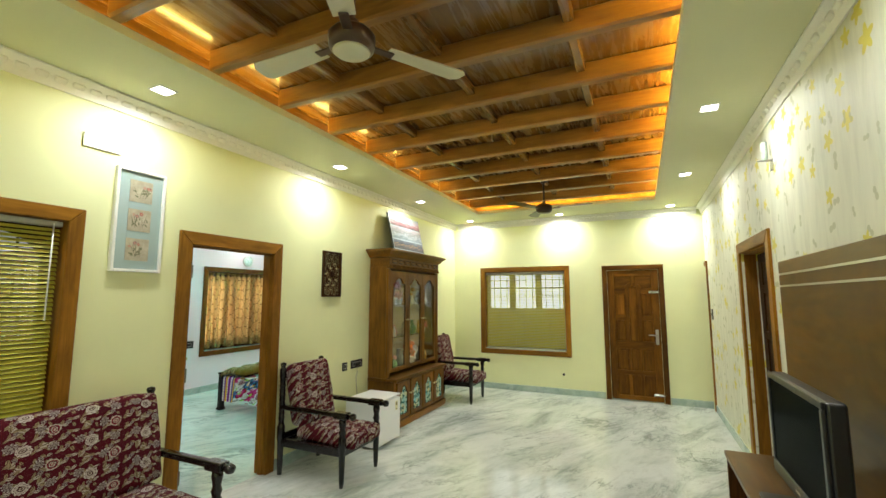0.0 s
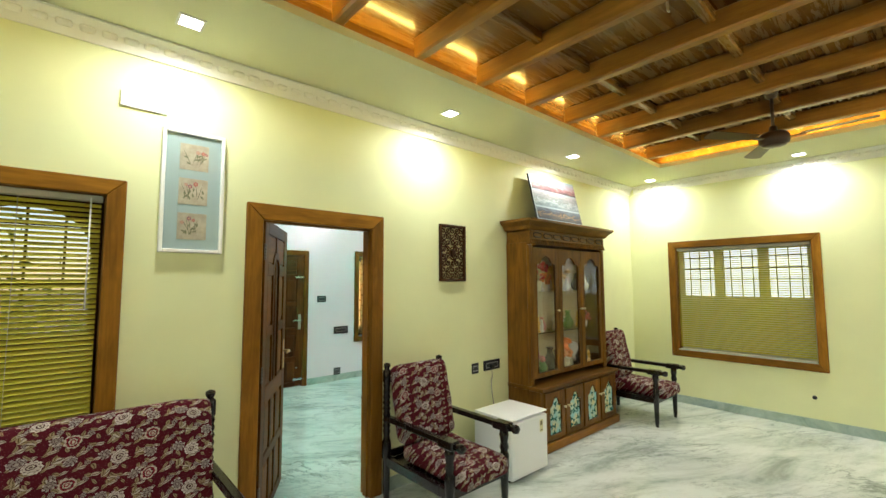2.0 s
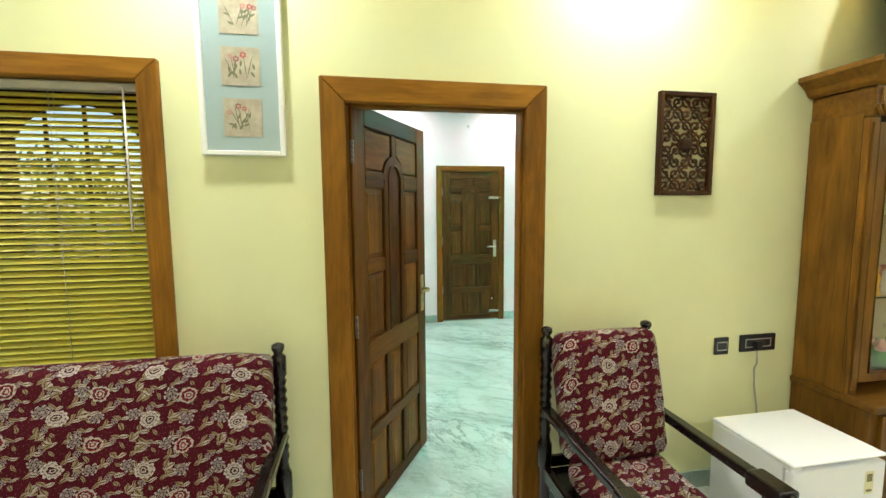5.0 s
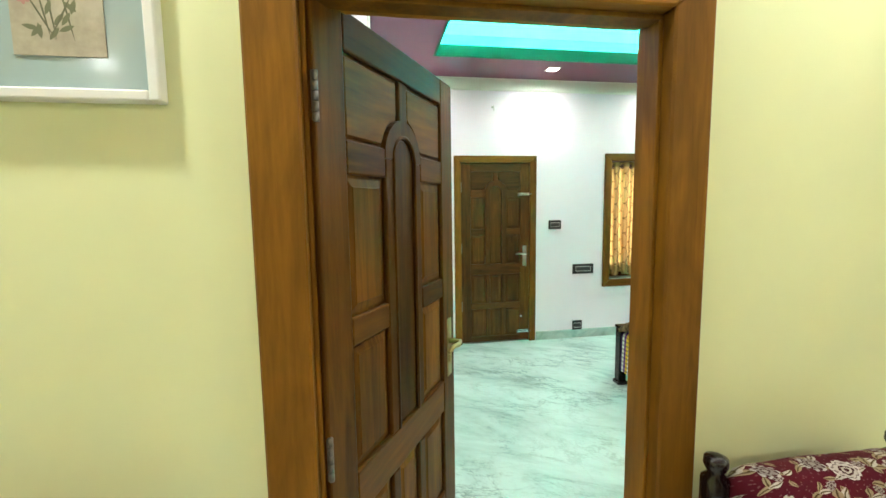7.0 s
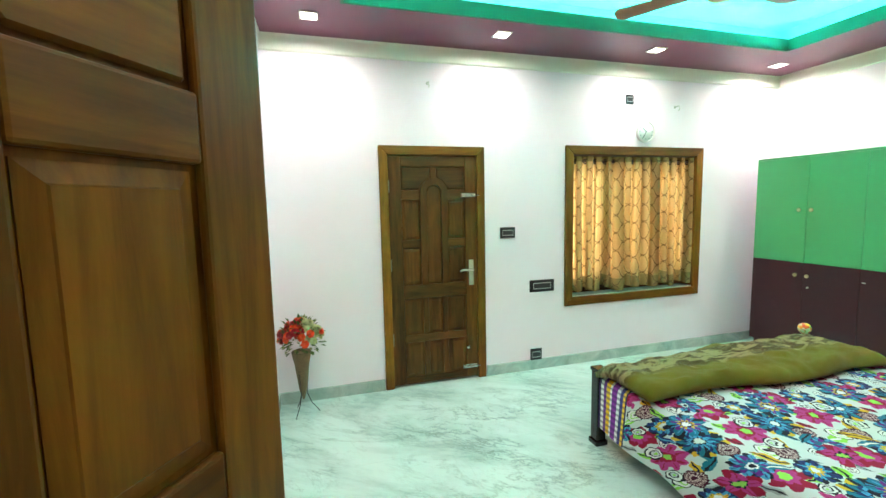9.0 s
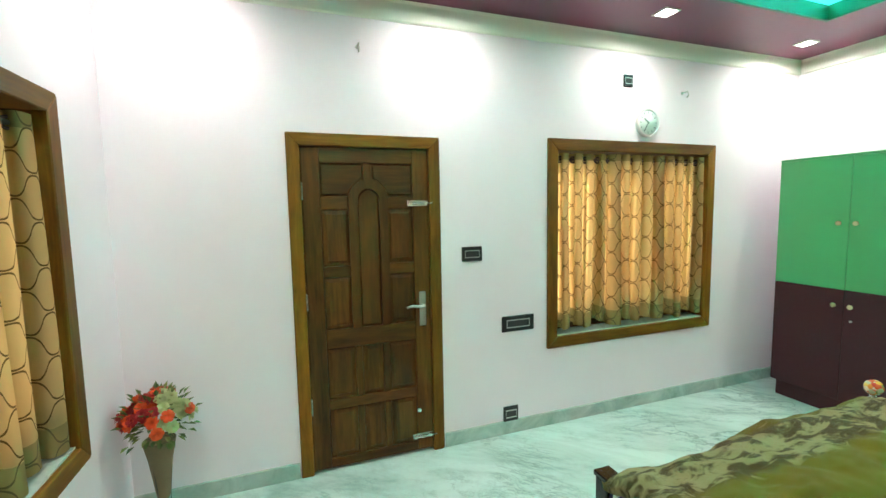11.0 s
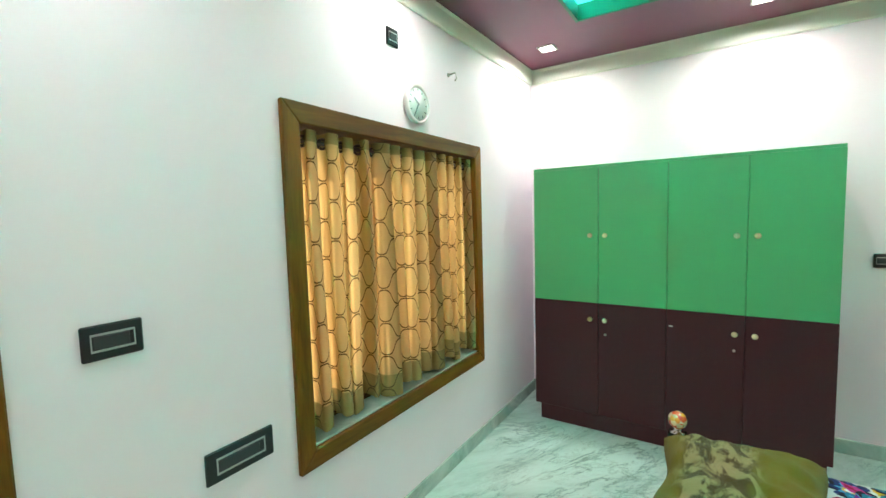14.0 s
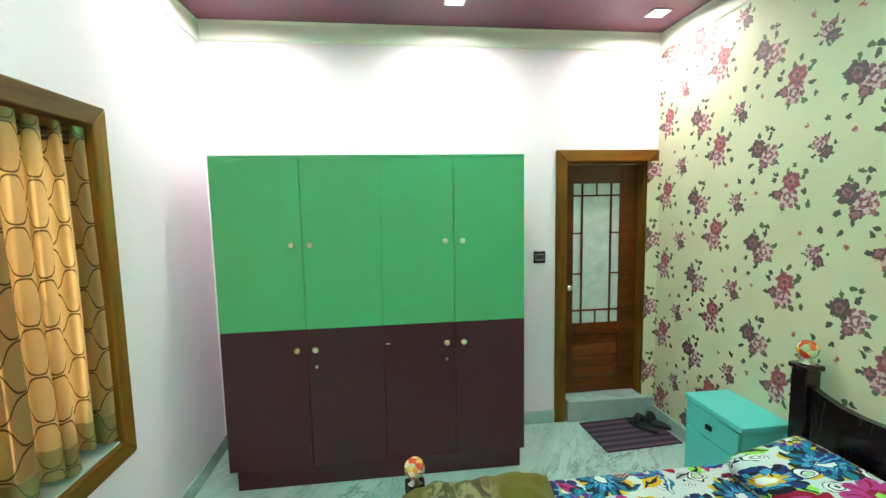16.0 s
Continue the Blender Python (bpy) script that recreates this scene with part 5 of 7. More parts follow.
def settee(name, m4, width, seats, label, category, group=""):
    """Wooden seat with turned posts, loose cushions; local +x is forward, y across, origin on the floor at the wall."""
    s = thing(name, m4, label, category, group)
    hw = width / 2
    for sy in (-1, 1):
        y = sy * (hw - 0.03)
        part("post", moved(turned_post(1.0, 0.028), pose(0.07, y, 0)), M["ebony"], s, "dark turned back post")
        part("leg", lathe([(0.016, 0.0), (0.022, 0.05), (0.03, 0.30), (0.034, 0.31), (0.034, 0.40), (0.024, 0.42), (0.033, 0.45), (0.024, 0.48), (0.034, 0.53), (0.03, 0.57)], 14, pose(0.77, y, 0)), M["ebony"], s)
        arm = boxes((0.07, y - 0.026, 0.575, 0.70, y + 0.026, 0.615), (0.69, y - 0.038, 0.565, 0.83, y + 0.038, 0.622), bevel=0.010, segs=2)
        arm = merged(arm, lathe([(0.012, 0.0), (0.026, 0.01), (0.022, 0.03), (0.032, 0.05), (0.026, 0.075), (0.01, 0.082)], 14, pose(0.82, y, 0.592, 0, 90, 0)))
        part("arm", arm, M["ebony"], s, "dark carved arm with a turned end")
        part("side_rail", boxes((0.09, y - 0.018, 0.25, 0.76, y + 0.018, 0.32), bevel=0.006), M["ebony"], s)
    part("front_rail", boxes((0.755, -hw + 0.05, 0.25, 0.785, hw - 0.05, 0.32), bevel=0.006), M["ebony"], s)
    for z in (0.30, 0.88):
        part("back_rail", boxes((0.055, -hw + 0.055, z, 0.085, hw - 0.055, z + 0.055), bevel=0.006), M["ebony"], s)
    part("seat_deck", boxes((0.09, -hw + 0.05, 0.285, 0.752, hw - 0.05, 0.305)), M["ebony"], s)
    cw = (width - 0.13) / seats
    for i in range(seats):
        y = -hw + 0.065 + cw * (i + 0.5)
        part("seat_cushion", moved(cushion(0.66, cw - 0.006, 0.125, 0.012, i * 3.1), pose(0.53, y, 0.307, 0, 1.5, 0)), M["floral"], s, "burgundy floral seat cushion")
    # the back cushion leans on the rails and rolls over the top
    bc = cushion(0.57, width - 0.085, 0.165, 0.012, 7.7, 0.06)
    part("back_cushion", moved(moved(bc, pose(0.275, 0, -0.0725)), Matrix.Translation((0.25, 0, 0.44)) @ Matrix.Rotation(radians(-(90 + 13)), 4, "Y")), M["floral"], s, "burgundy floral back cushion")
    return s


settee("sofa", pose(-3.0, 1.05, 0), 2.02, 3, "dark wooden sofa with burgundy floral cushions below the window", "sofa")
ch = settee("armchair", pose(-3.0, 3.495, 0), 0.58, 1, "dark wooden armchair with burgundy floral cushions", "armchair", "armchairs along the wall")
copy_thing(ch, pose(-3.02, 6.62, 0, 0, 0, 0))

# mini fridge
fr = thing("mini_fridge", pose(-2.66, 4.34, 0), "small white fridge standing beside the display cabinet", "fridge")
part("body", boxes((-0.20, -0.24, 0.02, 0.17, 0.24, 0.485), bevel=0.008, segs=2), M["fridge"], fr)
part("door", boxes((0.175, -0.24, 0.025, 0.215, 0.24, 0.468), bevel=0.010, segs=2), M["fridge"], fr)
part("top_cap", boxes((-0.20, -0.242, 0.486, 0.215, 0.242, 0.502), bevel=0.006), M["fridge"], fr)
part("sticker", boxes((0.2155, 0.13, 0.33, 0.2165, 0.175, 0.43)), mat("energy_label", (0.75, 0.72, 0.45), 0.5), fr, "small energy label with a yellow lower half")
part("sticker_print", boxes((0.2168, 0.138, 0.385, 0.2172, 0.167, 0.42), (0.2168, 0.138, 0.34, 0.2172, 0.167, 0.35)), mat("label_print", (0.18, 0.16, 0.08), 0.5), fr, "dark print on the label")
part("hinge_cover", boxes((0.16, -0.235, 0.468, 0.2, -0.18, 0.486)), M["white_plastic"], fr)
for x in (-0.17, 0.15):
    for y in (-0.2, 0.2):
        part("foot", lathe([(0.014, 0), (0.016, 0.02)], 10, pose(x, y, 0)), M["black_plastic"], fr)

# display cabinet
cab = thing("display_cabinet", pose(LW + 0.004, 5.50, 0), "carved teak display cabinet with three glass doors", "cabinet")
CY0, CY1, UD, BD = -0.73, 0.73, 0.285, 0.41
part("back", boxes((0, CY0 + 0.02, 0.58, 0.012, CY1 - 0.02, 2.05)), paint("cabinet_lining", (0.60, 0.50, 0.30), 0.3), cab, "light lining board")
part("side", boxes((0, CY0, 0.60, UD - 0.03, CY0 + 0.022, 2.0), bevel=0.003), M["cabinet_wood"], cab)
part("side", boxes((0, CY1 - 0.022, 0.60, UD - 0.03, CY1, 2.0), bevel=0.003), M["cabinet_wood"], cab)
for y in (CY0 + 0.03, CY1 - 0.03):
    part("pilaster", boxes((UD - 0.03, y - 0.032, 0.605, UD, y + 0.032, 1.975), (UD - 0.0, y - 0.018, 0.63, UD + 0.008, y + 0.018, 1.95), bevel=0.005), M["cabinet_wood"], cab)
part("base", boxes((0.0, CY0, 0.085, BD - 0.022, CY1, 0.565), bevel=0.003), M["cabinet_wood"], cab)
part("plinth", boxes((0.0, CY0 - 0.012, 0.0, BD + 0.008, CY1 + 0.012, 0.085), bevel=0.006), M["cabinet_woodY"], cab)
part("ledge", boxes((0.0, CY0 - 0.012, 0.566, BD + 0.012, CY1 + 0.012, 0.603), bevel=0.008, segs=2), M["cabinet_woodY"], cab)
part("frieze", boxes((0, CY0 + 0.005, 1.978, UD + 0.012, CY1 - 0.005, 2.12), bevel=0.004), M["cabinet_woodY"], cab)
crown = bmesh.new()
rows = []
for out, z in ((0.012, 2.122), (0.03, 2.135), (0.045, 2.16), (0.085, 2.195), (0.095, 2.20), (0.095, 2.225), (0.0, 2.226)):
    rows.append([crown.verts.new(p) for p in ((0.0, CY0 - out, z), (UD + out, CY0 - out, z), (UD + out, CY1 + out, z), (0.0, CY1 + out, z))])
for a, b in zip(rows, rows[1:]):
    for i in range(3):
        crown.faces.new((a[i], a[i + 1], b[i + 1], b[i]))
    crown.faces.new((a[3], a[0], b[0], b[3]))
crown.faces.new(rows[-1])
crown.faces.new(list(reversed(rows[0])))
bmesh.ops.recalc_face_normals(crown, faces=crown.faces)
part("crown", crown, M["cabinet_woodY"], cab, "stepped teak crown")
for k in range(42):
    y = CY0 + 0.02 + k * (CY1 - CY0 - 0.04) / 41
    part("dentil", moved(boxes((-0.009, -0.006, -0.03, 0.009, 0.006, 0.03), bevel=0.003), pose(UD + 0.016, y, 2.005, 35, 0, 0)), M["cabinet_wood"], cab)
for k in range(8):
    y0 = CY0 + 0.05 + k * 0.172
    pts = [(y0 + 0.078 + p, q) for p, q in ((-0.076, 0.0), (-0.046, 0.022), (0.046, 0.022), (0.076, 0.0), (0.046, -0.022), (-0.046, -0.022))]
    part("carving", tube([(UD + 0.013, p, 2.075 + q) for p, q in pts + pts[:1]], 0.0065, 6), M["dark_teakY"], cab, "dark carved lozenge on the frieze")
for k in range(9):
    part("carving", boxes((UD + 0.012, CY0 + 0.032 + k * 0.172, 2.045, UD + 0.02, CY0 + 0.048 + k * 0.172, 2.105), bevel=0.002), M["cabinet_wood"], cab)


def arch_top(w, zt, dip):
    """Right half to left half of a double-curved arch, as (x, z)."""
    pts = []
    for i in range(17):
        t = -1 + i / 8
        a = abs(t)
        if a < 0.5:
            z = zt - dip * 0.42 * (a / 0.5) ** 1.8
        elif a < 0.66:
            z = zt - dip * (0.42 + 0.40 * (a - 0.5) / 0.16)
        else:
            z = zt - dip * (0.82 - 0.10 * math.sin(math.pi * (a - 0.66) / 0.34) + 0.10 * (a - 0.66) / 0.34)
        pts.append((t * w, z))
    return pts[::-1]


def arch_door(parent, y0, y1, z0, z1, x, stile, glass_mat, knob_y, glass_label, foot=0.05):
    """A door with an arched opening: frame as one ring, infill behind it."""
    w, cx = (y1 - y0) / 2 - 0.003, (y0 + y1) / 2
    iw = w - stile
    zt, zb = z1 - (0.085 if z1 > 1 else 0.05), z0 + foot
    bm = bmesh.new()
    inner = [(iw, zb)] + arch_top(iw, zt, 0.10) + [(-iw, zb)]
    outer = []
    for px, pz in inner:
        ox = w if px > 0.62 * iw else (-w if px < -0.62 * iw else px * w / iw)
        oz = z0 + 0.003 if pz <= zb + 1e-6 else (z1 - 0.003 if abs(px) < iw * 0.97 else pz)
        if pz <= zb + 1e-6:
            ox = w if px > 0 else -w
        outer.append((ox, oz))
    loops = []
    for xx in (0.0, 0.02):
        loops.append(([bm.verts.new((xx, cx + a, b)) for a, b in outer], [bm.verts.new((xx, cx + a, b)) for a, b in inner]))
    n = len(inner)
    for i in range(n):
        j = (i + 1) % n
        bm.faces.new((loops[1][0][i], loops[1][0][j], loops[1][1][j], loops[1][1][i]))
        bm.faces.new((loops[0][0][j], loops[0][0][i], loops[0][1][i], loops[0][1][j]))
        bm.faces.new((loops[0][0][i], loops[0][0][j], loops[1][0][j], loops[1][0][i]))
        bm.faces.new((loops[0][1][j], loops[0][1][i], loops[1][1][i], loops[1][1][j]))
    bmesh.ops.recalc_face_normals(bm, faces=bm.faces)
    d = part("door", bm, M["cabinet_wood"], parent)
    d.matrix_basis = pose(x, 0, 0)
    gl = part("pane", boxes((0.006, cx - iw - 0.01, zb - 0.01, 0.010, cx + iw + 0.01, zt + 0.01)), glass_mat, d, glass_label)
    gl.visible_shadow = False
    bead = [(0.02, cx + a, b) for a, b in inner]
    part("bead", tube(bead + [bead[0]], 0.006, 6), M["cabinet_wood"], d)
    part("knob", lathe([(0.006, 0), (0.007, 0.012), (0.013, 0.018), (0.014, 0.026), (0.008, 0.032)], 14, pose(0.02, knob_y, (z0 + z1) / 2 + (0.0 if z1 > 1 else 0.06), 0, 90, 0)), M["ivory_knob"], d, "small ivory knob")
    return d


dw = (CY1 - CY0 - 0.13) / 3
m = M["cabinet_glass"] = mat("cabinet_pane", (0.97, 0.99, 0.98), 0.01)
bsdf(m).inputs["Transmission Weight"].default_value = 1.0
for i in range(3):
    y0 = CY0 + 0.065 + i * dw
    arch_door(cab, y0, y0 + dw, 0.66, 1.955, UD - 0.024, 0.058, M["cabinet_glass"], (y0 + dw - 0.03) if i < 2 else y0 + 0.03, "clear glass pane")
for i in range(3):
    part("shelf", boxes((0.02, CY0 + 0.03, 0.66 + 0.0 + i * 0.42, UD - 0.05, CY1 - 0.03, 0.668 + i * 0.42)), M["glass"] if i else M["cabinet_woodY"], cab, "thin shelf")
m = M["printed_panel"] = mat("blue_leaf_print", (0.35, 0.6, 0.62), 0.25)
px, py, pz = split(m, coords(m))
pv = combine(m, py, pz)
a_mask, a_heart, a_d, a_col, a_rnd = flowers(m, pv, 15, 3, 0.34, 0.5, 0.75, 0.3, 2.0)
bg = ramp(m, noise_tex(m, coords(m), 9, 3), [(0.35, (0.22, 0.55, 0.60)), (0.65, (0.62, 0.58, 0.30))])
link(m, mix(m, a_mask, bg, (0.02, 0.12, 0.10)), bsdf(m).inputs["Base Color"])
bw4 = (CY1 - CY0 - 0.16) / 4
for i in range(4):
    y0 = CY0 + 0.05 + i * (bw4 + 0.02)
    arch_door(cab, y0, y0 + bw4, 0.10, 0.55, BD - 0.021, 0.062, M["printed_panel"], (y0 + bw4 - 0.022) if i % 2 == 0 else y0 + 0.022, "blue panel printed with dark leaves")

# ornaments behind the glass
PX = LW + 0.004
ORN = {"red": (0.5, 0.03, 0.04), "gold": (0.75, 0.42, 0.06), "cream": (0.7, 0.62, 0.42), "pink": (0.6, 0.25, 0.22), "green": (0.10, 0.25, 0.06), "orange": (0.75, 0.22, 0.05), "dark": (0.05, 0.03, 0.03), "white": (0.75, 0.72, 0.66)}
OM = {k: mat("ornament_" + k, c, 0.3) for k, c in ORN.items()}


def vase(x, y, z, s, color):
    part("body", lathe([(0.03 * s, 0), (0.045 * s, 0.02 * s), (0.055 * s, 0.06 * s), (0.03 * s, 0.11 * s), (0.018 * s, 0.14 * s), (0.028 * s, 0.165 * s)], 16), OM[color], thing("vase", pose(x, y, z), "small %s glazed vase on a cabinet shelf" % color, "vase"))


def bouquet(x, y, z, s, color, seed):
    rnd = random.Random(seed)
    e = thing("ornament_flowers", pose(x, y, z), "%s artificial flowers in a small pot on a shelf" % color, "flowers")
    part("pot", lathe([(0.03 * s, 0), (0.042 * s, 0.06 * s), (0.038 * s, 0.065 * s)], 14), OM["cream"], e)
    bm = bmesh.new()
    for _ in range(26):
        p = Vector((rnd.gauss(0, 0.03), rnd.gauss(0, 0.045), rnd.uniform(0.07, 0.17))) * s
        bmesh.ops.create_icosphere(bm, subdivisions=1, radius=rnd.uniform(0.010, 0.022) * s, matrix=Matrix.Translation(p))
    part("blooms", bm, OM[color], e)


def figure(x, y, z, s, color):
    part("body", lathe([(0.035 * s, 0), (0.03 * s, 0.02 * s), (0.022 * s, 0.05 * s), (0.03 * s, 0.09 * s), (0.015 * s, 0.12 * s), (0.02 * s, 0.14 * s), (0.006 * s, 0.165 * s)], 14), OM[color], thing("figurine", pose(x, y, z), "small %s ornament on a cabinet shelf" % color, "ornament"))


CYM = 5.50
vase(PX + 0.13, CYM - 0.58, 1.508, 1.1, "dark"); bouquet(PX + 0.13, CYM - 0.42, 1.508, 1.7, "red", 1); figure(PX + 0.16, CYM - 0.52, 1.508, 1.0, "cream"); figure(PX + 0.15, CYM - 0.33, 1.508, 1.0, "white")
figure(PX + 0.16, CYM - 0.12, 1.508, 1.3, "gold"); bouquet(PX + 0.10, CYM + 0.02, 1.508, 1.9, "gold", 2); figure(PX + 0.16, CYM + 0.13, 1.508, 0.9, "pink"); vase(PX + 0.12, CYM + 0.38, 1.508, 1.2, "dark"); vase(PX + 0.14, CYM + 0.52, 1.508, 1.0, "cream")
figure(PX + 0.15, CYM - 0.58, 1.088, 1.2, "white"); figure(PX + 0.17, CYM - 0.46, 1.088, 1.0, "gold"); vase(PX + 0.14, CYM - 0.34, 1.088, 0.9, "pink"); figure(PX + 0.16, CYM - 0.12, 1.088, 1.1, "cream"); figure(PX + 0.12, CYM + 0.02, 1.088, 1.2, "white"); vase(PX + 0.16, CYM + 0.12, 1.088, 1.2, "green"); figure(PX + 0.12, CYM + 0.40, 1.088, 1.1, "gold")
bouquet(PX + 0.15, CYM - 0.52, 0.668, 1.6, "pink", 3); vase(PX + 0.15, CYM - 0.36, 0.668, 1.0, "green"); bouquet(PX + 0.17, CYM + 0.0, 0.668, 1.8, "orange", 4); vase(PX + 0.11, CYM - 0.16, 0.668, 1.4, "dark"); vase(PX + 0.14, CYM + 0.42, 0.668, 1.3, "dark"); figure(PX + 0.14, CYM + 0.18, 0.668, 1.2, "cream")


def small_frame(x, y, z, w, h, color):
    """A photo frame standing on a shelf, leaning back on its strut."""
    e = thing("photo_stand", Matrix.Translation((x, y, z)) @ Matrix.Rotation(radians(-9), 4, "Y"), "small brass-edged photo stand with a %s print on a shelf" % color, "photo")
    part("frame", boxes((0, -w / 2, 0, 0.010, -w / 2 + 0.012, h), (0, w / 2 - 0.012, 0, 0.010, w / 2, h), (0, -w / 2 + 0.012, 0, 0.010, w / 2 - 0.012, 0.012), (0, -w / 2 + 0.012, h - 0.012, 0.010, w / 2 - 0.012, h), bevel=0.002), M["brass"], e)
    part("print", boxes((0.002, -w / 2 + 0.012, 0.012, 0.006, w / 2 - 0.012, h - 0.012)), OM[color], e)


def dish(x, y, z, r, color):
    """A glazed dish propped upright in a wire easel."""
    e = thing("display_plate", Matrix.Translation((x, y, z)) @ Matrix.Rotation(radians(-14), 4, "Y"), "%s glazed plate propped upright on a shelf" % color, "plate")
    part("dish", lathe([(0.0, 0.004), (r * 0.6, 0.004), (r, 0.016), (r, 0.020), (r * 0.6, 0.009), (0.0, 0.009)], 24, pose(0, 0, r + 0.012, 0, 90, 0)), OM[color], e)
    for sy in (-1, 1):
        part("easel_leg", tube([(-0.03, sy * r * 0.4, 0.002), (0.03, sy * r * 0.4, 0.004), (0.032, sy * r * 0.4, 0.03)], 0.0025, 5), M["brass"], e)


dish(PX + 0.05, CYM + 0.0, 1.508, 0.12, "gold"); dish(PX + 0.05, CYM - 0.47, 1.088, 0.085, "cream"); dish(PX + 0.05, CYM + 0.45, 0.668, 0.11, "white")
small_frame(PX + 0.07, CYM - 0.55, 1.508, 0.11, 0.15, "cream"); small_frame(PX + 0.07, CYM - 0.36, 1.508, 0.12, 0.17, "dark"); small_frame(PX + 0.06, CYM + 0.16, 1.088, 0.13, 0.16, "green"); small_frame(PX + 0.06, CYM - 0.44, 0.668, 0.16, 0.20, "pink"); small_frame(PX + 0.06, CYM + 0.08, 0.668, 0.15, 0.19, "dark")
bouquet(PX + 0.16, CYM - 0.05, 1.088, 0.9, "white", 6); bouquet(PX + 0.17, CYM - 0.30, 1.508, 1.1, "orange", 7); bouquet(PX + 0.16, CYM + 0.46, 1.088, 1.0, "red", 8); figure(PX + 0.18, CYM - 0.62, 0.668, 1.1, "gold"); figure(PX + 0.18, CYM - 0.40, 1.088, 0.8, "white"); figure(PX + 0.18, CYM + 0.50, 0.668, 0.9, "gold"); vase(PX + 0.18, CYM + 0.08, 1.508, 0.8, "white")


# pictures
def bands(name, stops, scale, seed_rot, vert="Z"):
    """A loose printed scene: sky, hills, water and lights in soft bands."""
    m = mat(name, (0.5, 0.5, 0.5), 0.5)
    gx, gy, gz = split(m, coords(m))
    h = calc(m, "ADD", calc(m, "ADD", 0.5, calc(m, "MULTIPLY", gz, scale)), calc(m, "MULTIPLY", calc(m, "SUBTRACT", noise_tex(m, coords(m, (1, 1, 2.6), (0, 0, seed_rot)), 11, 7, 0.68, 0.8), 0.5), 1.1))
    link(m, ramp(m, h, stops), bsdf(m).inputs["Base Color"])
    return m


ph = thing("photo_board", Matrix.Translation((-2.84, 5.49, 2.228)) @ Matrix.Rotation(radians(-13), 4, "Y"), "photo board with three stacked landscape prints leaning on the cabinet", "picture")
part("board", boxes((-0.008, -0.44, 0.0, 0.008, 0.44, 0.56), bevel=0.002), mat("board_edge", (0.03, 0.03, 0.035), 0.4), ph)
part("print_base", boxes((0.0085, -0.437, 0.003, 0.0095, 0.437, 0.557)), mat("pale_blue_print", (0.30, 0.36, 0.40), 0.5), ph)
p1 = part("print", boxes((0.010, -0.42, -0.075, 0.0108, 0.437, 0.065)), bands("rose_sunset_print", [(0.12, (0.05, 0.03, 0.04)), (0.36, (0.26, 0.10, 0.10)), (0.55, (0.36, 0.27, 0.29)), (0.85, (0.30, 0.34, 0.39))], 5.0, 0.3), ph)
p1.location = (0, 0, 0.465)
p2 = part("print", boxes((0.010, -0.42, -0.085, 0.0108, 0.437, 0.085)), bands("misty_sea_print", [(0.2, (0.13, 0.17, 0.19)), (0.42, (0.32, 0.35, 0.36)), (0.55, (0.15, 0.17, 0.17)), (0.8, (0.32, 0.29, 0.30))], 4.0, 1.3), ph)
p2.location = (0, 0, 0.285)
p3 = part("print", boxes((0.010, -0.42, -0.065, 0.0108, 0.437, 0.065)), bands("night_harbour_print", [(0.2, (0.03, 0.04, 0.055)), (0.44, (0.10, 0.08, 0.07)), (0.48, (0.30, 0.19, 0.09)), (0.54, (0.03, 0.03, 0.045)), (0.85, (0.11, 0.14, 0.18))], 5.0, 2.3), ph)
p3.location = (0, 0, 0.115)
part("caption_bar", boxes((0.010, 0.05, 0.018, 0.0108, 0.17, 0.026)), mat("caption_ink", (0.2, 0.3, 0.32), 0.4), ph)

fp = thing("framed_picture", pose(LW, 1.918, 0, 0, 0, 90), "white framed picture of three small flower sketches", "picture")
FH, FB, FT = 0.164, 1.783, 2.50
part("frame", boxes((-FH, -0.035, FB, -FH + 0.02, 0, FT), (FH - 0.02, -0.035, FB, FH, 0, FT), (-FH + 0.02, -0.035, FT - 0.02, FH - 0.02, 0, FT), (-FH + 0.02, -0.035, FB, FH - 0.02, 0, FB + 0.02), bevel=0.003), M["white_plastic"], fp)
part("mount", boxes((-FH + 0.02, -0.020, FB + 0.02, FH - 0.02, -0.004, FT - 0.02)), mat("pale_blue_mount", (0.34, 0.44, 0.44), 0.12), fp, "pale blue card mount")
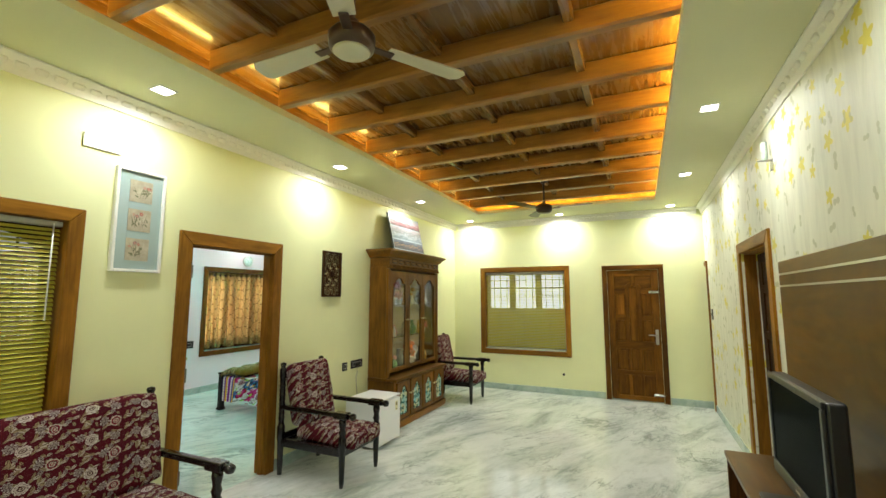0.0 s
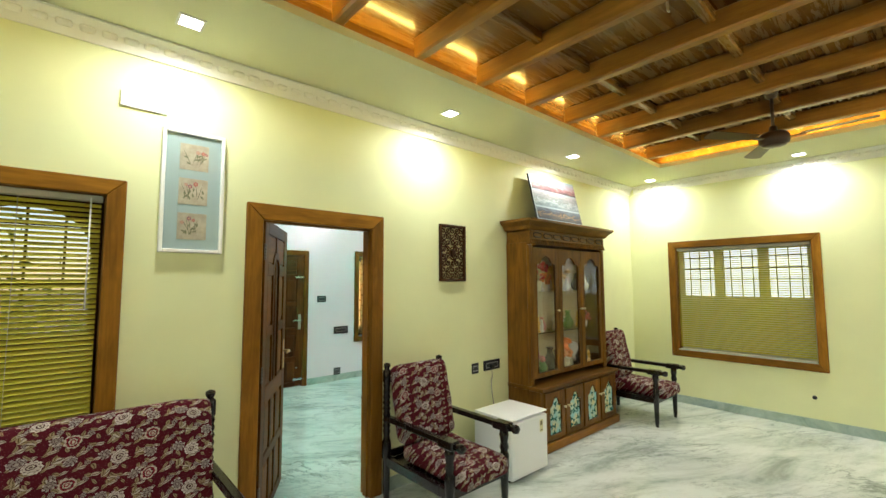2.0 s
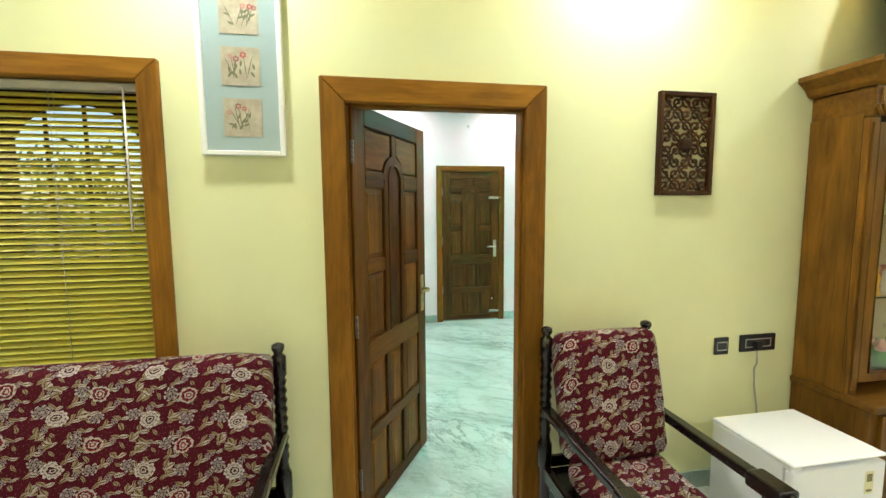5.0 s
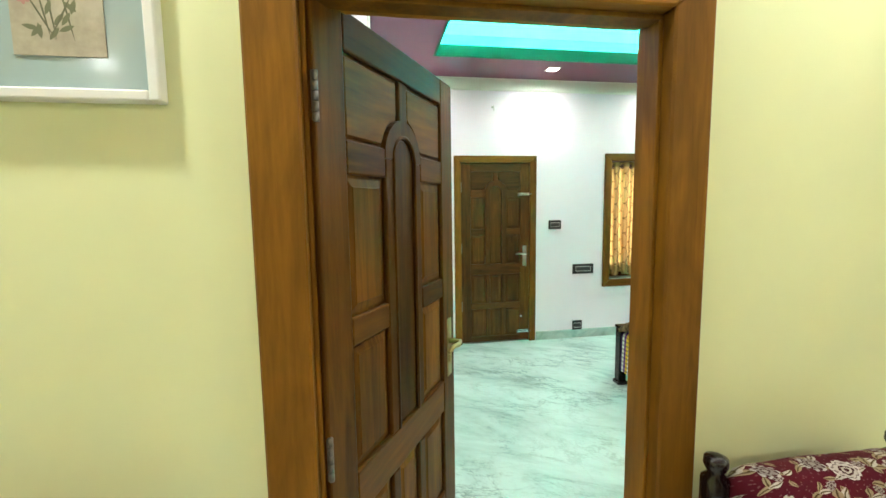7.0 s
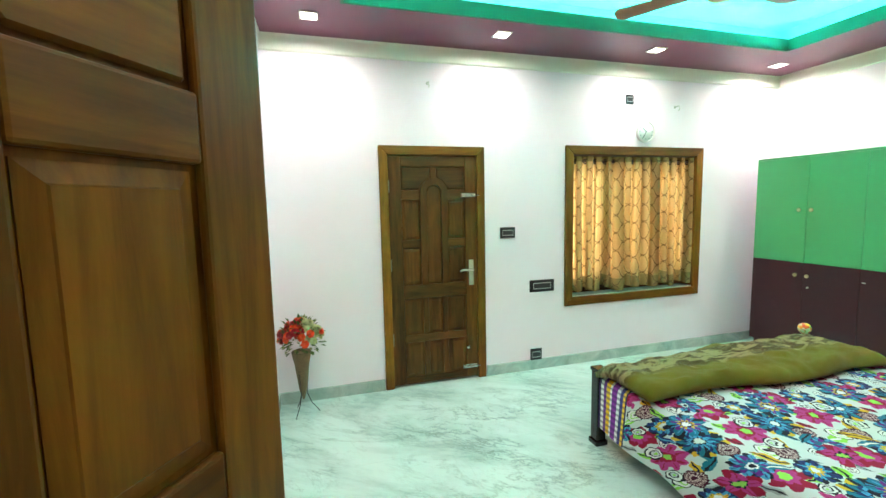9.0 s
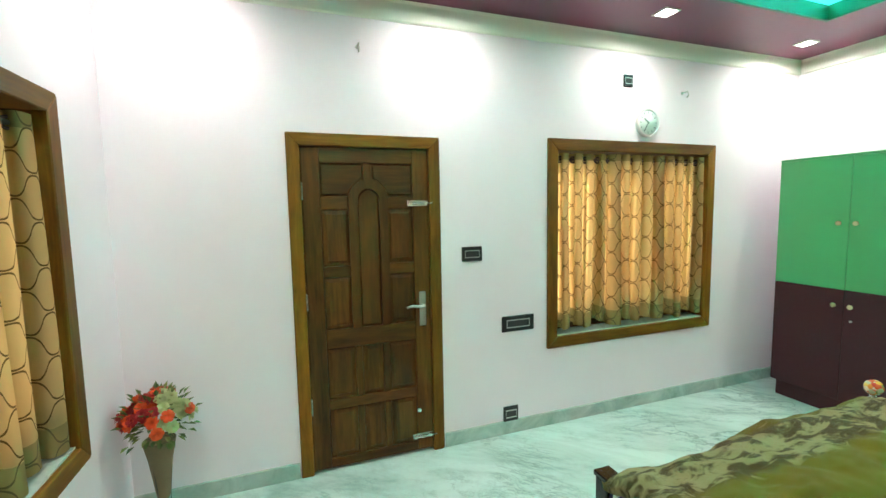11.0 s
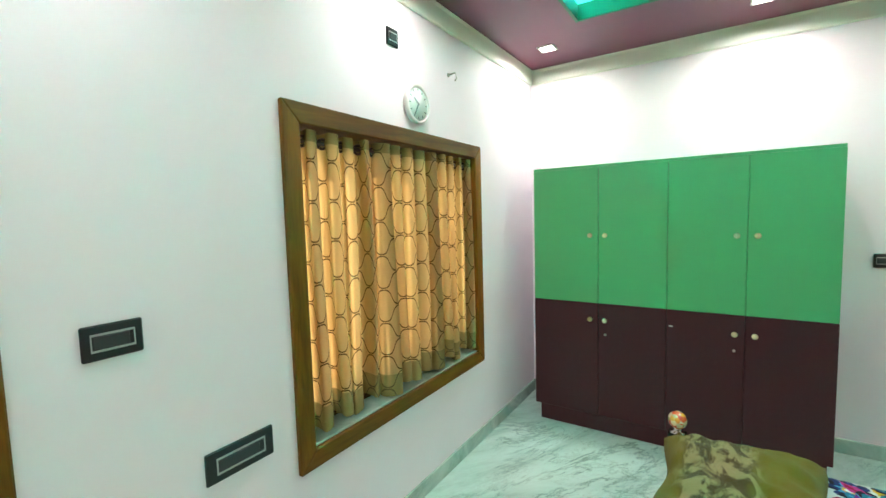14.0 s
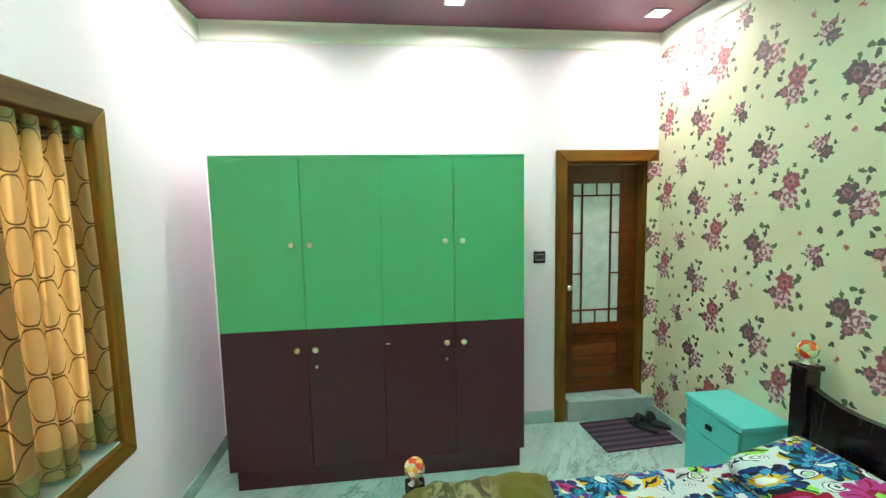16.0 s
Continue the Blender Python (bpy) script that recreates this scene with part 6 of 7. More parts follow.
for k in range(3):
    m = mat("flower_sketch", (0.6, 0.55, 0.42), 0.3)
    sx, sy, sz = split(m, coords(m))
    flat = combine(m, sx, sz)
    c = ramp(m, noise_tex(m, coords(m), 22, 4, 0.6), [(0.35, (0.34, 0.30, 0.22)), (0.65, (0.46, 0.42, 0.32))])
    drawn = random.Random(20 + k)
    for j in range(5):
        foot, lean = drawn.uniform(-0.03, 0.03), drawn.uniform(62, 118)
        tx, tz = foot + 0.05 * math.cos(radians(lean)), -0.05 + 0.05 * math.sin(radians(lean))
        c = leaf_print(m, c, flat, (tx, tz), (0.052, 0.0016), lean, (0.11, 0.11, 0.06))
        for _ in range(2):
            c = leaf_print(m, c, flat, (tx + drawn.uniform(-0.02, 0.02), tz + drawn.uniform(-0.04, 0.015)), (0.014, 0.0045), lean + drawn.uniform(-55, 55), (0.14, 0.15, 0.08))
        if j < 3:
            c = bloom_print(m, c, flat, (tx * 2 - foot, tz * 2 + 0.05 - drawn.uniform(0, 0.02)), drawn.uniform(0.009, 0.015), 0, [(1.0, 0.4, 6, ((0.36, 0.07, 0.08), (0.40, 0.20, 0.18), (0.24, 0.09, 0.12))[(j + k) % 3]), (0.45, 0.3, 5, (0.45, 0.28, 0.16))])
    link(m, c, bsdf(m).inputs["Base Color"])
    zc = FB + 0.155 + k * 0.205
    pk = part("sketch", boxes((-0.075, -0.0225, -0.077, 0.075, -0.0203, 0.077)), m, fp, "small botanical sketch")
    pk.location = (0, 0, zc)

# carved wooden wall panel: frame with a pierced scroll lattice
cp = thing("carved_panel", pose(LW, 4.007, 0, 0, 0, 90), "dark carved wooden wall panel with pierced scrollwork", "wall decoration")
part("frame", boxes((-0.157, -0.03, 1.615, -0.135, 0, 2.126), (0.135, -0.03, 1.615, 0.157, 0, 2.126), (-0.135, -0.03, 2.104, 0.135, 0, 2.126), (-0.135, -0.03, 1.615, 0.135, 0, 1.637), bevel=0.003), M["dark_teakZ"], cp)
for r_ in range(8):
    for c_ in range(5):
        cx, cz = -0.108 + c_ * 0.054, 1.665 + r_ * 0.0585
        sgn = 1 if (r_ + c_) % 2 else -1
        pts = []
        for k in range(14):
            a, rad = sgn * k * 0.62 + r_, 0.033 - 0.0021 * k
            pts.append((cx + rad * math.cos(a), -0.014, cz + rad * math.sin(a)))
        part("scroll", tube(pts, 0.0062, 5), M["panelZ"], cp)
        part("scroll", tube([(cx - 0.027, -0.012, cz + 0.029 * sgn), (cx, -0.018, cz), (cx + 0.027, -0.012, cz - 0.029 * sgn)], 0.0045, 5), M["dark_teakZ"], cp)
part("rosette", moved(cushion(0.06, 0.06, 0.02, 0, 0, 0.009), pose(0, -0.012, 1.87, 90, 0, 0)), M["dark_teakZ"], cp)


# switch plates
def switch_plate(m4, w, h, z, label, rocker=0.5):
    e = thing("switch_plate", m4, label, "switch")
    part("plate", boxes((-w / 2, -0.012, z - h / 2, w / 2, 0, z + h / 2), bevel=0.004), M["black_plastic"], e)
    part("border", boxes((-w * 0.36, -0.014, z + h * 0.2, w * 0.36, -0.0118, z + h * 0.26), (-w * 0.36, -0.014, z - h * 0.26, w * 0.36, -0.0118, z - h * 0.2), (-w * 0.36, -0.014, z - h * 0.2, -w * 0.34, -0.0118, z + h * 0.2), (w * 0.34, -0.014, z - h * 0.2, w * 0.36, -0.0118, z + h * 0.2)), M["silver_line"], e, "silver trim line")
    part("rocker", boxes((-w * 0.33, -0.0165, z - h * 0.19, w * 0.33 * (2 * rocker - 1), -0.0118, z + h * 0.19), bevel=0.002), M["grey_plastic"], e)
    return e


switch_plate(pose(LW, 4.295, 0, 0, 0, 90), 0.088, 0.095, 0.80, "small black switch plate on the yellow wall", 0.9)
switch_plate(pose(LW, 4.525, 0, 0, 0, 90), 0.23, 0.095, 0.805, "wide black socket plate on the yellow wall", 0.8)
switch_plate(pose(RW, 7.20, 0, 0, 0, -90), 0.10, 0.15, 1.37, "black switch plate by the corner opening", 0.9)
switch_plate(pose(BW, 4.515, 0, 0, 0, 90), 0.15, 0.10, 1.34, "black switch plate beside the bedroom door", 0.9)
switch_plate(pose(BW, 4.87, 0, 0, 0, 90), 0.26, 0.115, 0.82, "wide black switch plate below the curtain side", 0.9)
switch_plate(pose(BW, 4.81, 0, 0, 0, 90), 0.12, 0.115, 0.15, "black socket plate above the skirting", 0.9)
switch_plate(pose(BW, 5.825, 0, 0, 0, 90), 0.09, 0.09, 2.595, "small black plate high on the wall", 0.9)
switch_plate(pose(-4.40, GW, 0, 0, 0, 0), 0.09, 0.09, 1.305, "black switch plate beside the bathroom door", 0.9)
cd = thing("power_cord", pose(LW, 4.50, 0), "grey power cord hanging from the socket behind the fridge", "cord")
part("cable", tube([(0.03, 0.0, 0.80), (0.035, 0.0, 0.70), (0.02, 0.0, 0.66), (0.018, 0.012, 0.55), (0.02, 0.03, 0.45), (0.03, 0.04, 0.30), (0.03, 0.04, 0.02)], 0.0045, 6), M["cord"], cd)
part("plug", boxes((0.018, -0.02, 0.775, 0.05, 0.02, 0.82), bevel=0.006), M["black_plastic"], cd)

bx = thing("wall_box", pose(LW, 1.665, 0, 0, 0, 90), "white wall-mounted box near the ceiling", "box")
part("case", boxes((-0.11, -0.012, 2.575, 0.11, 0, 2.665), bevel=0.004, segs=2), M["white_plastic"], bx)
part("lid_line", boxes((-0.10, -0.0135, 2.60, 0.10, -0.0118, 2.603)), M["silver_line"], bx)

# tv corner
tu = thing("tv_unit", pose(0.83, 2.35, 0), "low teak television bench against the papered wall", "cabinet")
part("top", boxes((-0.23, -1.2, 0.585, 0.225, 1.2, 0.62), bevel=0.005), M["tv_panel_wood"], tu)
part("side", boxes((-0.22, 1.165, 0.0, 0.22, 1.195, 0.585)), M["panelZ"], tu)
part("side", boxes((-0.22, -1.195, 0.0, 0.22, -1.165, 0.585)), M["panelZ"], tu)
part("divider", boxes((-0.21, -0.015, 0.0, 0.215, 0.015, 0.585)), M["panelZ"], tu)
part("shelf", boxes((-0.21, -1.165, 0.28, 0.215, 1.165, 0.30)), M["panelY"], tu)
part("plinth", boxes((-0.20, -1.165, 0.0, 0.215, 1.165, 0.05)), M["dark_teakY"], tu)
tv = thing("television", pose(0.775, 2.60, 0.62), "black flat-screen television standing on the teak bench", "television")
part("base", boxes((-0.13, -0.26, 0.0, 0.11, 0.26, 0.022), bevel=0.008), M["black_plastic"], tv)
part("neck", boxes((-0.02, -0.07, 0.02, 0.03, 0.07, 0.13)), M["black_plastic"], tv)
part("case", boxes((-0.02, -0.38, 0.10, 0.05, 0.38, 0.60), bevel=0.014, segs=3), M["black_plastic"], tv)
part("bezel", boxes((-0.032, -0.38, 0.10, -0.018, 0.38, 0.16), (-0.032, -0.38, 0.57, -0.018, 0.38, 0.60), (-0.032, -0.38, 0.16, -0.018, -0.35, 0.57), (-0.032, 0.35, 0.16, -0.018, 0.38, 0.57), bevel=0.004), M["black_plastic"], tv)
part("screen", boxes((-0.026, -0.35, 0.16, -0.0205, 0.35, 0.57)), M["screen"], tv, "dark glossy screen")
part("badge", boxes((-0.0335, -0.03, 0.125, -0.0318, 0.03, 0.135)), M["silver_line"], tv)
tp = tagged(new("panelling"), "varnished veneer wall panel with metal strips behind the television", "wall panel", kind="structure")
part("board", boxes((RW - 0.03, 0.6, 0.62, RW - 0.001, 3.80, 1.855), bevel=0.003), M["tv_panel_wood"], tp)
for z in (1.685, 1.765):
    part("metal_strip", boxes((RW - 0.036, 0.6, z - 0.006, RW - 0.0295, 3.79, z + 0.006)), M["steel"], tp, "thin steel inlay strip")
wl = thing("wall_light", pose(RW, 3.83, 2.58, 0, 0, -90), "small unlit glass tube wall light on the papered wall", "wall light")
part("stem", boxes((-0.012, -0.022, -0.065, 0.012, 0, 0.0), bevel=0.003), M["steel"], wl)
part("bracket", moved(prism([(-0.024, 0.0), (0.024, 0.0), (0.007, 0.095), (-0.007, 0.095)], 0.008), pose(0, 0, 0.010, 0, 0, 0) @ Matrix.Rotation(radians(90), 4, "X")), M["steel"], wl, "flat tapered metal bracket")
part("shade", lathe([(0.019, 0.0), (0.021, 0.004), (0.021, 0.135), (0.018, 0.140), (0.017, 0.132), (0.017, 0.006)], 18, pose(0, -0.045, 0.011)), M["frosted"], wl, "frosted glass tube")
part("grommet", lathe([(0.022, 0), (0.02, 0.008), (0.012, 0.01)], 14, pose(-1.07, FW, 0.33, 90, 0, 0)), M["black_plastic"], thing("cable_outlet", Matrix.Identity(4), "small black round cable outlet on the end wall", "outlet"))


def wall_hook(m4, label):
    e = thing("wall_hook", m4, label, "hook")
    part("stem", merged(tube([(0, 0, 0), (0, -0.05, 0.004), (0, -0.06, -0.03), (0, -0.045, -0.045)], 0.005, 6), lathe([(0.014, 0), (0.012, 0.006)], 12, pose(0, 0, 0, 90, 0, 0))), M["steel"], e)
    return e


wall_hook(pose(0.81, FW, 2.28), "small metal wall hook on the end wall")
wall_hook(pose(-2.82, FW, 2.22), "small metal wall hook on the end wall")
wall_hook(pose(BW, 3.785, 2.63, 0, 0, 90), "small metal wall hook above the bedroom door")
wall_hook(pose(BW, 6.38, 2.545, 0, 0, 90), "small metal wall hook beside the clock")


# ceiling fans
def blade(r0, r1, w0, w1, tip=0.03, th=0.006):
    pts = [(r0, -w0 / 2), (r1 - tip, -w1 / 2), (r1, -w1 / 2 + tip), (r1, w1 / 2 - tip), (r1 - tip, w1 / 2), (r0, w0 / 2)]
    return moved(prism(pts, th), pose(0, 0, 0, 90, 0, 0))


def ceiling_fan(x, y, zc, zb, rot, blades, r1, body, bladem, label, hub=0.105, plate=None):
    f = thing("ceiling_fan", pose(x, y, zb), label, "ceiling fan", "ceiling fans")
    part("canopy", lathe([(0.02, zc - zb - 0.10), (0.035, zc - zb - 0.09), (0.06, zc - zb - 0.01), (0.06, zc - zb - 0.001)], 18), M[body], f)
    part("rod", lathe([(0.012, 0.06), (0.012, zc - zb - 0.09)], 12), M[body], f)
    part("motor", lathe([(hub * 0.55, -0.055), (hub * 0.95, -0.04), (hub, -0.01), (hub, 0.02), (hub * 0.8, 0.045), (0.03, 0.06), (0.025, 0.10)], 28), M[body], f)
    part("cover_plate", lathe([(hub * 0.2, -0.066), (hub * 0.72, -0.060), (hub * 0.8, -0.052)], 28), M[plate or bladem], f)
    for i in range(blades):
        a = rot + 360 / blades * i
        part("blade_arm", moved(boxes((hub * 0.85, -0.022, -0.012, hub + 0.10, 0.022, -0.004), bevel=0.003), pose(0, 0, 0, 0, 0, a)), M[body], f)
        part("blade", moved(blade(hub + 0.07, r1, 0.095, 0.13), pose(0, 0, 0, 0, 0, a) @ pose(0, 0, 0, 8, 0, 0)), M[bladem], f)
    return f


ceiling_fan(-0.98, 1.60, WZ, 2.76, 57, 3, 0.60, "fan_brown", "fan_cream", "ceiling fan with cream blades and dark motor", plate="fan_cream")
ceiling_fan(-0.93, 5.60, WZ, 2.75, -3, 3, 0.60, "fan_brown", "fan_brown", "dark brown ceiling fan below the timber ceiling")
part("rod", tube([(0, 0, 0), (0, 0, -0.19), (0.008, 0, -0.2)], 0.006, 8), M["steel"], thing("ceiling_hook", pose(-0.98, 3.62, WZ), "bare metal fan hook hanging from the timber ceiling", "hook"))
# ---- bedroom furniture ----
wd = thing("wardrobe", pose(-5.59, GW - 0.003, 0), "built-in wardrobe with green upper and maroon lower doors", "wardrobe")
WF = 7.262 - (GW - 0.003)
part("body", boxes((-0.905, WF + 0.0215, 0.125, 0.905, 0, 0.986)), M["wardrobe_maroon"], wd)
part("body", boxes((-0.905, WF + 0.0215, 0.986, 0.905, 0, 1.984)), M["wardrobe_green"], wd)
part("top_panel", boxes((-0.908, WF + 0.0, 1.985, 0.908, 0.0, 2.003)), M["wardrobe_green"], wd)
part("side_panel", boxes((0.9055, WF + 0.022, 0.985, 0.911, 0, 1.984)), M["wardrobe_green"], wd, "green upper side panel")
part("side_panel", boxes((-0.911, WF + 0.022, 0.985, -0.9055, 0, 1.984)), M["wall_white"], wd, "white side panel")
part("side_panel", boxes((-0.911, WF + 0.022, 0.125, -0.9055, 0, 0.984)), M["wall_white"], wd, "white side panel")
part("plinth", boxes((-0.87, WF + 0.015, 0.0, 0.885, -0.02, 0.125)), M["wardrobe_maroon"], wd)
XS = [-0.911, -0.42, 0.03, 0.47, 0.911]
for i in range(4):
    up = part("door", boxes((XS[i] + 0.0012, WF, 0.986, XS[i + 1] - 0.0012, WF + 0.02, 1.984), bevel=0.0025), M["wardrobe_green"], wd, "green laminate door")
    lo = part("door", boxes((XS[i] + 0.0008, WF, 0.127, XS[i + 1] - 0.0008, WF + 0.02, 0.984), bevel=0.0025), M["wardrobe_maroon"], wd, "maroon laminate door")
    kx = XS[i + 1] - 0.055 if i in (0, 2) else XS[i] + 0.05
    prof = [(0.007, 0), (0.008, 0.012), (0.017, 0.019), (0.018, 0.027), (0.010, 0.033)]
    part("knob", lathe(prof, 16, pose(kx, WF, 1.49, 90, 0, 0)), M["ivory_knob"], up, "round ivory knob")
    part("knob", lathe(prof, 16, pose(kx, WF, 0.865, 90, 0, 0)), M["brass"] if i == 0 else M["ivory_knob"], lo, "round knob")
    if i in (1, 2):
        part("lock", lathe([(0.009, 0), (0.009, 0.006), (0.004, 0.007)], 12, pose(kx, WF, 0.755, 90, 0, 0)), M["steel"], lo, "small steel lock")
part("catch", boxes((0.045, WF - 0.004, 0.868, 0.07, WF, 0.876)), M["steel"], wd)

# bed
m = M["sheet"] = mat("printed_bed_sheet", (0.8, 0.8, 0.8), 0.8)
bx_, by_, bz_ = split(m, coords(m))
SU, SV = warped(m, calc(m, "MULTIPLY", calc(m, "ADD", calc(m, "SUBTRACT", bx_, bz_), 9.0), 1.2), calc(m, "MULTIPLY", calc(m, "ADD", calc(m, "ADD", by_, bz_), 9.0), 1.2), 0.075, 11.0)
sv = repeat(m, SU, SV, 0.62, 0.56, 0.21)
col = mix(m, noise_tex(m, coords(m), 4.0, 3), (0.42, 0.49, 0.47), (0.50, 0.56, 0.54))
BLACK, NAVY, TEALB, SKY, MAGENTA, CRIMSON, GOLD, LIME, VIOLET, WHITEP = (0.012, 0.012, 0.02), (0.015, 0.03, 0.12), (0.012, 0.13, 0.20), (0.05, 0.25, 0.42), (0.36, 0.03, 0.16), (0.24, 0.008, 0.03), (0.55, 0.33, 0.02), (0.22, 0.52, 0.07), (0.10, 0.02, 0.17), (0.60, 0.62, 0.58)
GREYL = (0.26, 0.30, 0.29)
for u_, v_, sx_, sy_, tn, cl, ln_ in ((0.07, 0.36, 0.055, 0.022, 30, LIME, BLACK), (0.30, 0.50, 0.06, 0.022, 150, GOLD, BLACK), (0.36, 0.30, 0.055, 0.020, 80, LIME, WHITEP), (0.56, 0.10, 0.045, 0.018, 20, GREYL, BLACK), (0.24, 0.05, 0.055, 0.018, 10, TEALB, BLACK), (0.46, 0.47, 0.05, 0.018, 60, GREYL, BLACK), (0.06, 0.16, 0.04, 0.018, 120, GOLD, CRIMSON), (0.57, 0.34, 0.035, 0.018, 100, LIME, BLACK), (0.20, 0.28, 0.04, 0.016, 200, CRIMSON, BLACK)):
    col = leaf_print(m, col, sv, (u_, v_), (sx_ * 1.35, sy_ * 1.3), tn, cl, ln_)
for u_, v_, r_ in ((0.33, 0.37, 0.055), (0.56, 0.03, 0.028), (0.04, 0.52, 0.035), (0.42, 0.05, 0.04)):
    col = bloom_print(m, col, sv, (u_, v_), r_ * 1.2, 15, [(1.0, 0.03, 3, BLACK), (0.90, 0.03, 3, WHITEP), (0.62, 0.04, 3, LIME if r_ > 0.05 else BLACK), (0.50, 0.05, 3, WHITEP), (0.22, 0.0, 0, BLACK)])
col = bloom_print(m, col, sv, (0.14, 0.445), 0.122, 10, [(1.0, 0.32, 8, MAGENTA), (0.42, 0.2, 6, CRIMSON), (0.25, 0.2, 5, LIME)], (8, 0.45, 0.85, CRIMSON))
col = bloom_print(m, col, sv, (0.515, 0.235), 0.113, 50, [(1.0, 0.30, 7, CRIMSON), (0.62, 0.3, 7, MAGENTA), (0.28, 0.2, 5, LIME)])
col = bloom_print(m, col, sv, (0.13, 0.125), 0.151, 0, [(1.0, 0.45, 9, GOLD), (0.92, 0.5, 9, BLACK), (0.84, 0.5, 9, TEALB), (0.60, 0.45, 9, NAVY), (0.48, 0.5, 9, SKY), (0.26, 0.3, 10, BLACK), (0.19, 0.3, 8, WHITEP)], (18, 0.3, 0.8, BLACK))
col = bloom_print(m, col, sv, (0.395, 0.165), 0.105, 25, [(1.0, 0.4, 8, BLACK), (0.92, 0.42, 8, SKY), (0.70, 0.4, 8, VIOLET), (0.50, 0.4, 8, TEALB), (0.28, 0.3, 8, WHITEP), (0.14, 0.0, 0, BLACK)], (16, 0.3, 0.85, NAVY))
col = bloom_print(m, col, sv, (0.53, 0.425), 0.102, 70, [(1.0, 0.42, 8, BLACK), (0.94, 0.45, 8, NAVY), (0.66, 0.4, 8, SKY), (0.44, 0.4, 8, GOLD), (0.22, 0.3, 8, WHITEP)], (16, 0.28, 0.85, BLACK))
for u_, v_, r_ in ((0.255, 0.185, 0.052), (0.36, 0.44, 0.058)):
    col = bloom_print(m, col, sv, (u_, v_), r_ * 1.2, 0, [(1.0, 0.1, 18, (0.05, 0.008, 0.02)), (0.85, 0.5, 26, (0.50, 0.36, 0.34)), (0.62, 0.2, 18, (0.05, 0.008, 0.02)), (0.50, 0.5, 16, (0.50, 0.36, 0.34)), (0.26, 0.0, 0, (0.05, 0.008, 0.02))])
sv2 = repeat(m, calc(m, "ADD", SU, 0.17), calc(m, "ADD", SV, 0.31), 0.79, 0.67, 0.27)
for u_, v_, sx_, sy_, tn, cl, ln_ in ((0.20, 0.14, 0.085, 0.030, 35, GOLD, BLACK), (0.27, 0.10, 0.075, 0.026, 75, TEALB, WHITEP), (0.55, 0.55, 0.08, 0.030, 140, MAGENTA, CRIMSON), (0.62, 0.22, 0.07, 0.026, 10, NAVY, SKY), (0.12, 0.52, 0.08, 0.028, 110, TEALB, BLACK), (0.40, 0.36, 0.06, 0.026, 170, LIME, BLACK)):
    col = leaf_print(m, col, sv2, (u_, v_), (sx_, sy_), tn, cl, ln_)
col = bloom_print(m, col, sv2, (0.58, 0.42), 0.135, 20, [(1.0, 0.55, 7, BLACK), (0.93, 0.58, 7, TEALB), (0.66, 0.5, 7, VIOLET), (0.44, 0.5, 9, GOLD), (0.28, 0.3, 8, BLACK), (0.20, 0.3, 8, WHITEP)], (14, 0.3, 0.8, SKY))
col = bloom_print(m, col, sv2, (0.30, 0.52), 0.110, 55, [(1.0, 0.50, 5, CRIMSON), (0.82, 0.55, 5, MAGENTA), (0.35, 0.4, 7, BLACK), (0.24, 0.3, 7, LIME)], (10, 0.3, 0.8, CRIMSON))
for u_, v_, r_ in ((0.10, 0.30, 0.055), (0.68, 0.08, 0.06), (0.46, 0.15, 0.045)):
    col = bloom_print(m, col, sv2, (u_, v_), r_, 15, [(1.0, 0.05, 5, BLACK), (0.84, 0.06, 5, WHITEP), (0.58, 0.06, 5, BLACK), (0.44, 0.08, 5, (0.42, 0.48, 0.46)), (0.2, 0.0, 0, LIME)])
# woven border stripes along the foot end
u = calc(m, "ADD", bx_, 0.94)
stripe = ramp(m, calc(m, "DIVIDE", u, 0.27), [(0.0, (0.05, 0.03, 0.10)), (0.10, (0.75, 0.74, 0.70)), (0.20, (0.15, 0.05, 0.25)), (0.30, (0.78, 0.45, 0.02)), (0.44, (0.75, 0.74, 0.72)), (0.50, (0.20, 0.03, 0.28)), (0.68, (0.70, 0.70, 0.72)), (0.78, (0.05, 0.06, 0.20)), (0.88, (0.80, 0.50, 0.05)), (0.95, (0.03, 0.03, 0.05))])
stripe.node.color_ramp.interpolation = "CONSTANT"
zig = calc(m, "GREATER_THAN", calc(m, "SINE", calc(m, "MULTIPLY", calc(m, "ADD", by_, bz_), 170.0)), 0.2)
stripe = mix(m, calc(m, "MULTIPLY", zig, 0.6), stripe, (0.04, 0.02, 0.09))
col = mix(m, calc(m, "LESS_THAN", u, 0.27), col, stripe)
link(m, col, bsdf(m).inputs["Base Color"])
bsdf(m).inputs["Specular IOR Level"].default_value = 0.12
bump(m, noise_tex(m, coords(m), 350, 2), 0.15, 0.002)

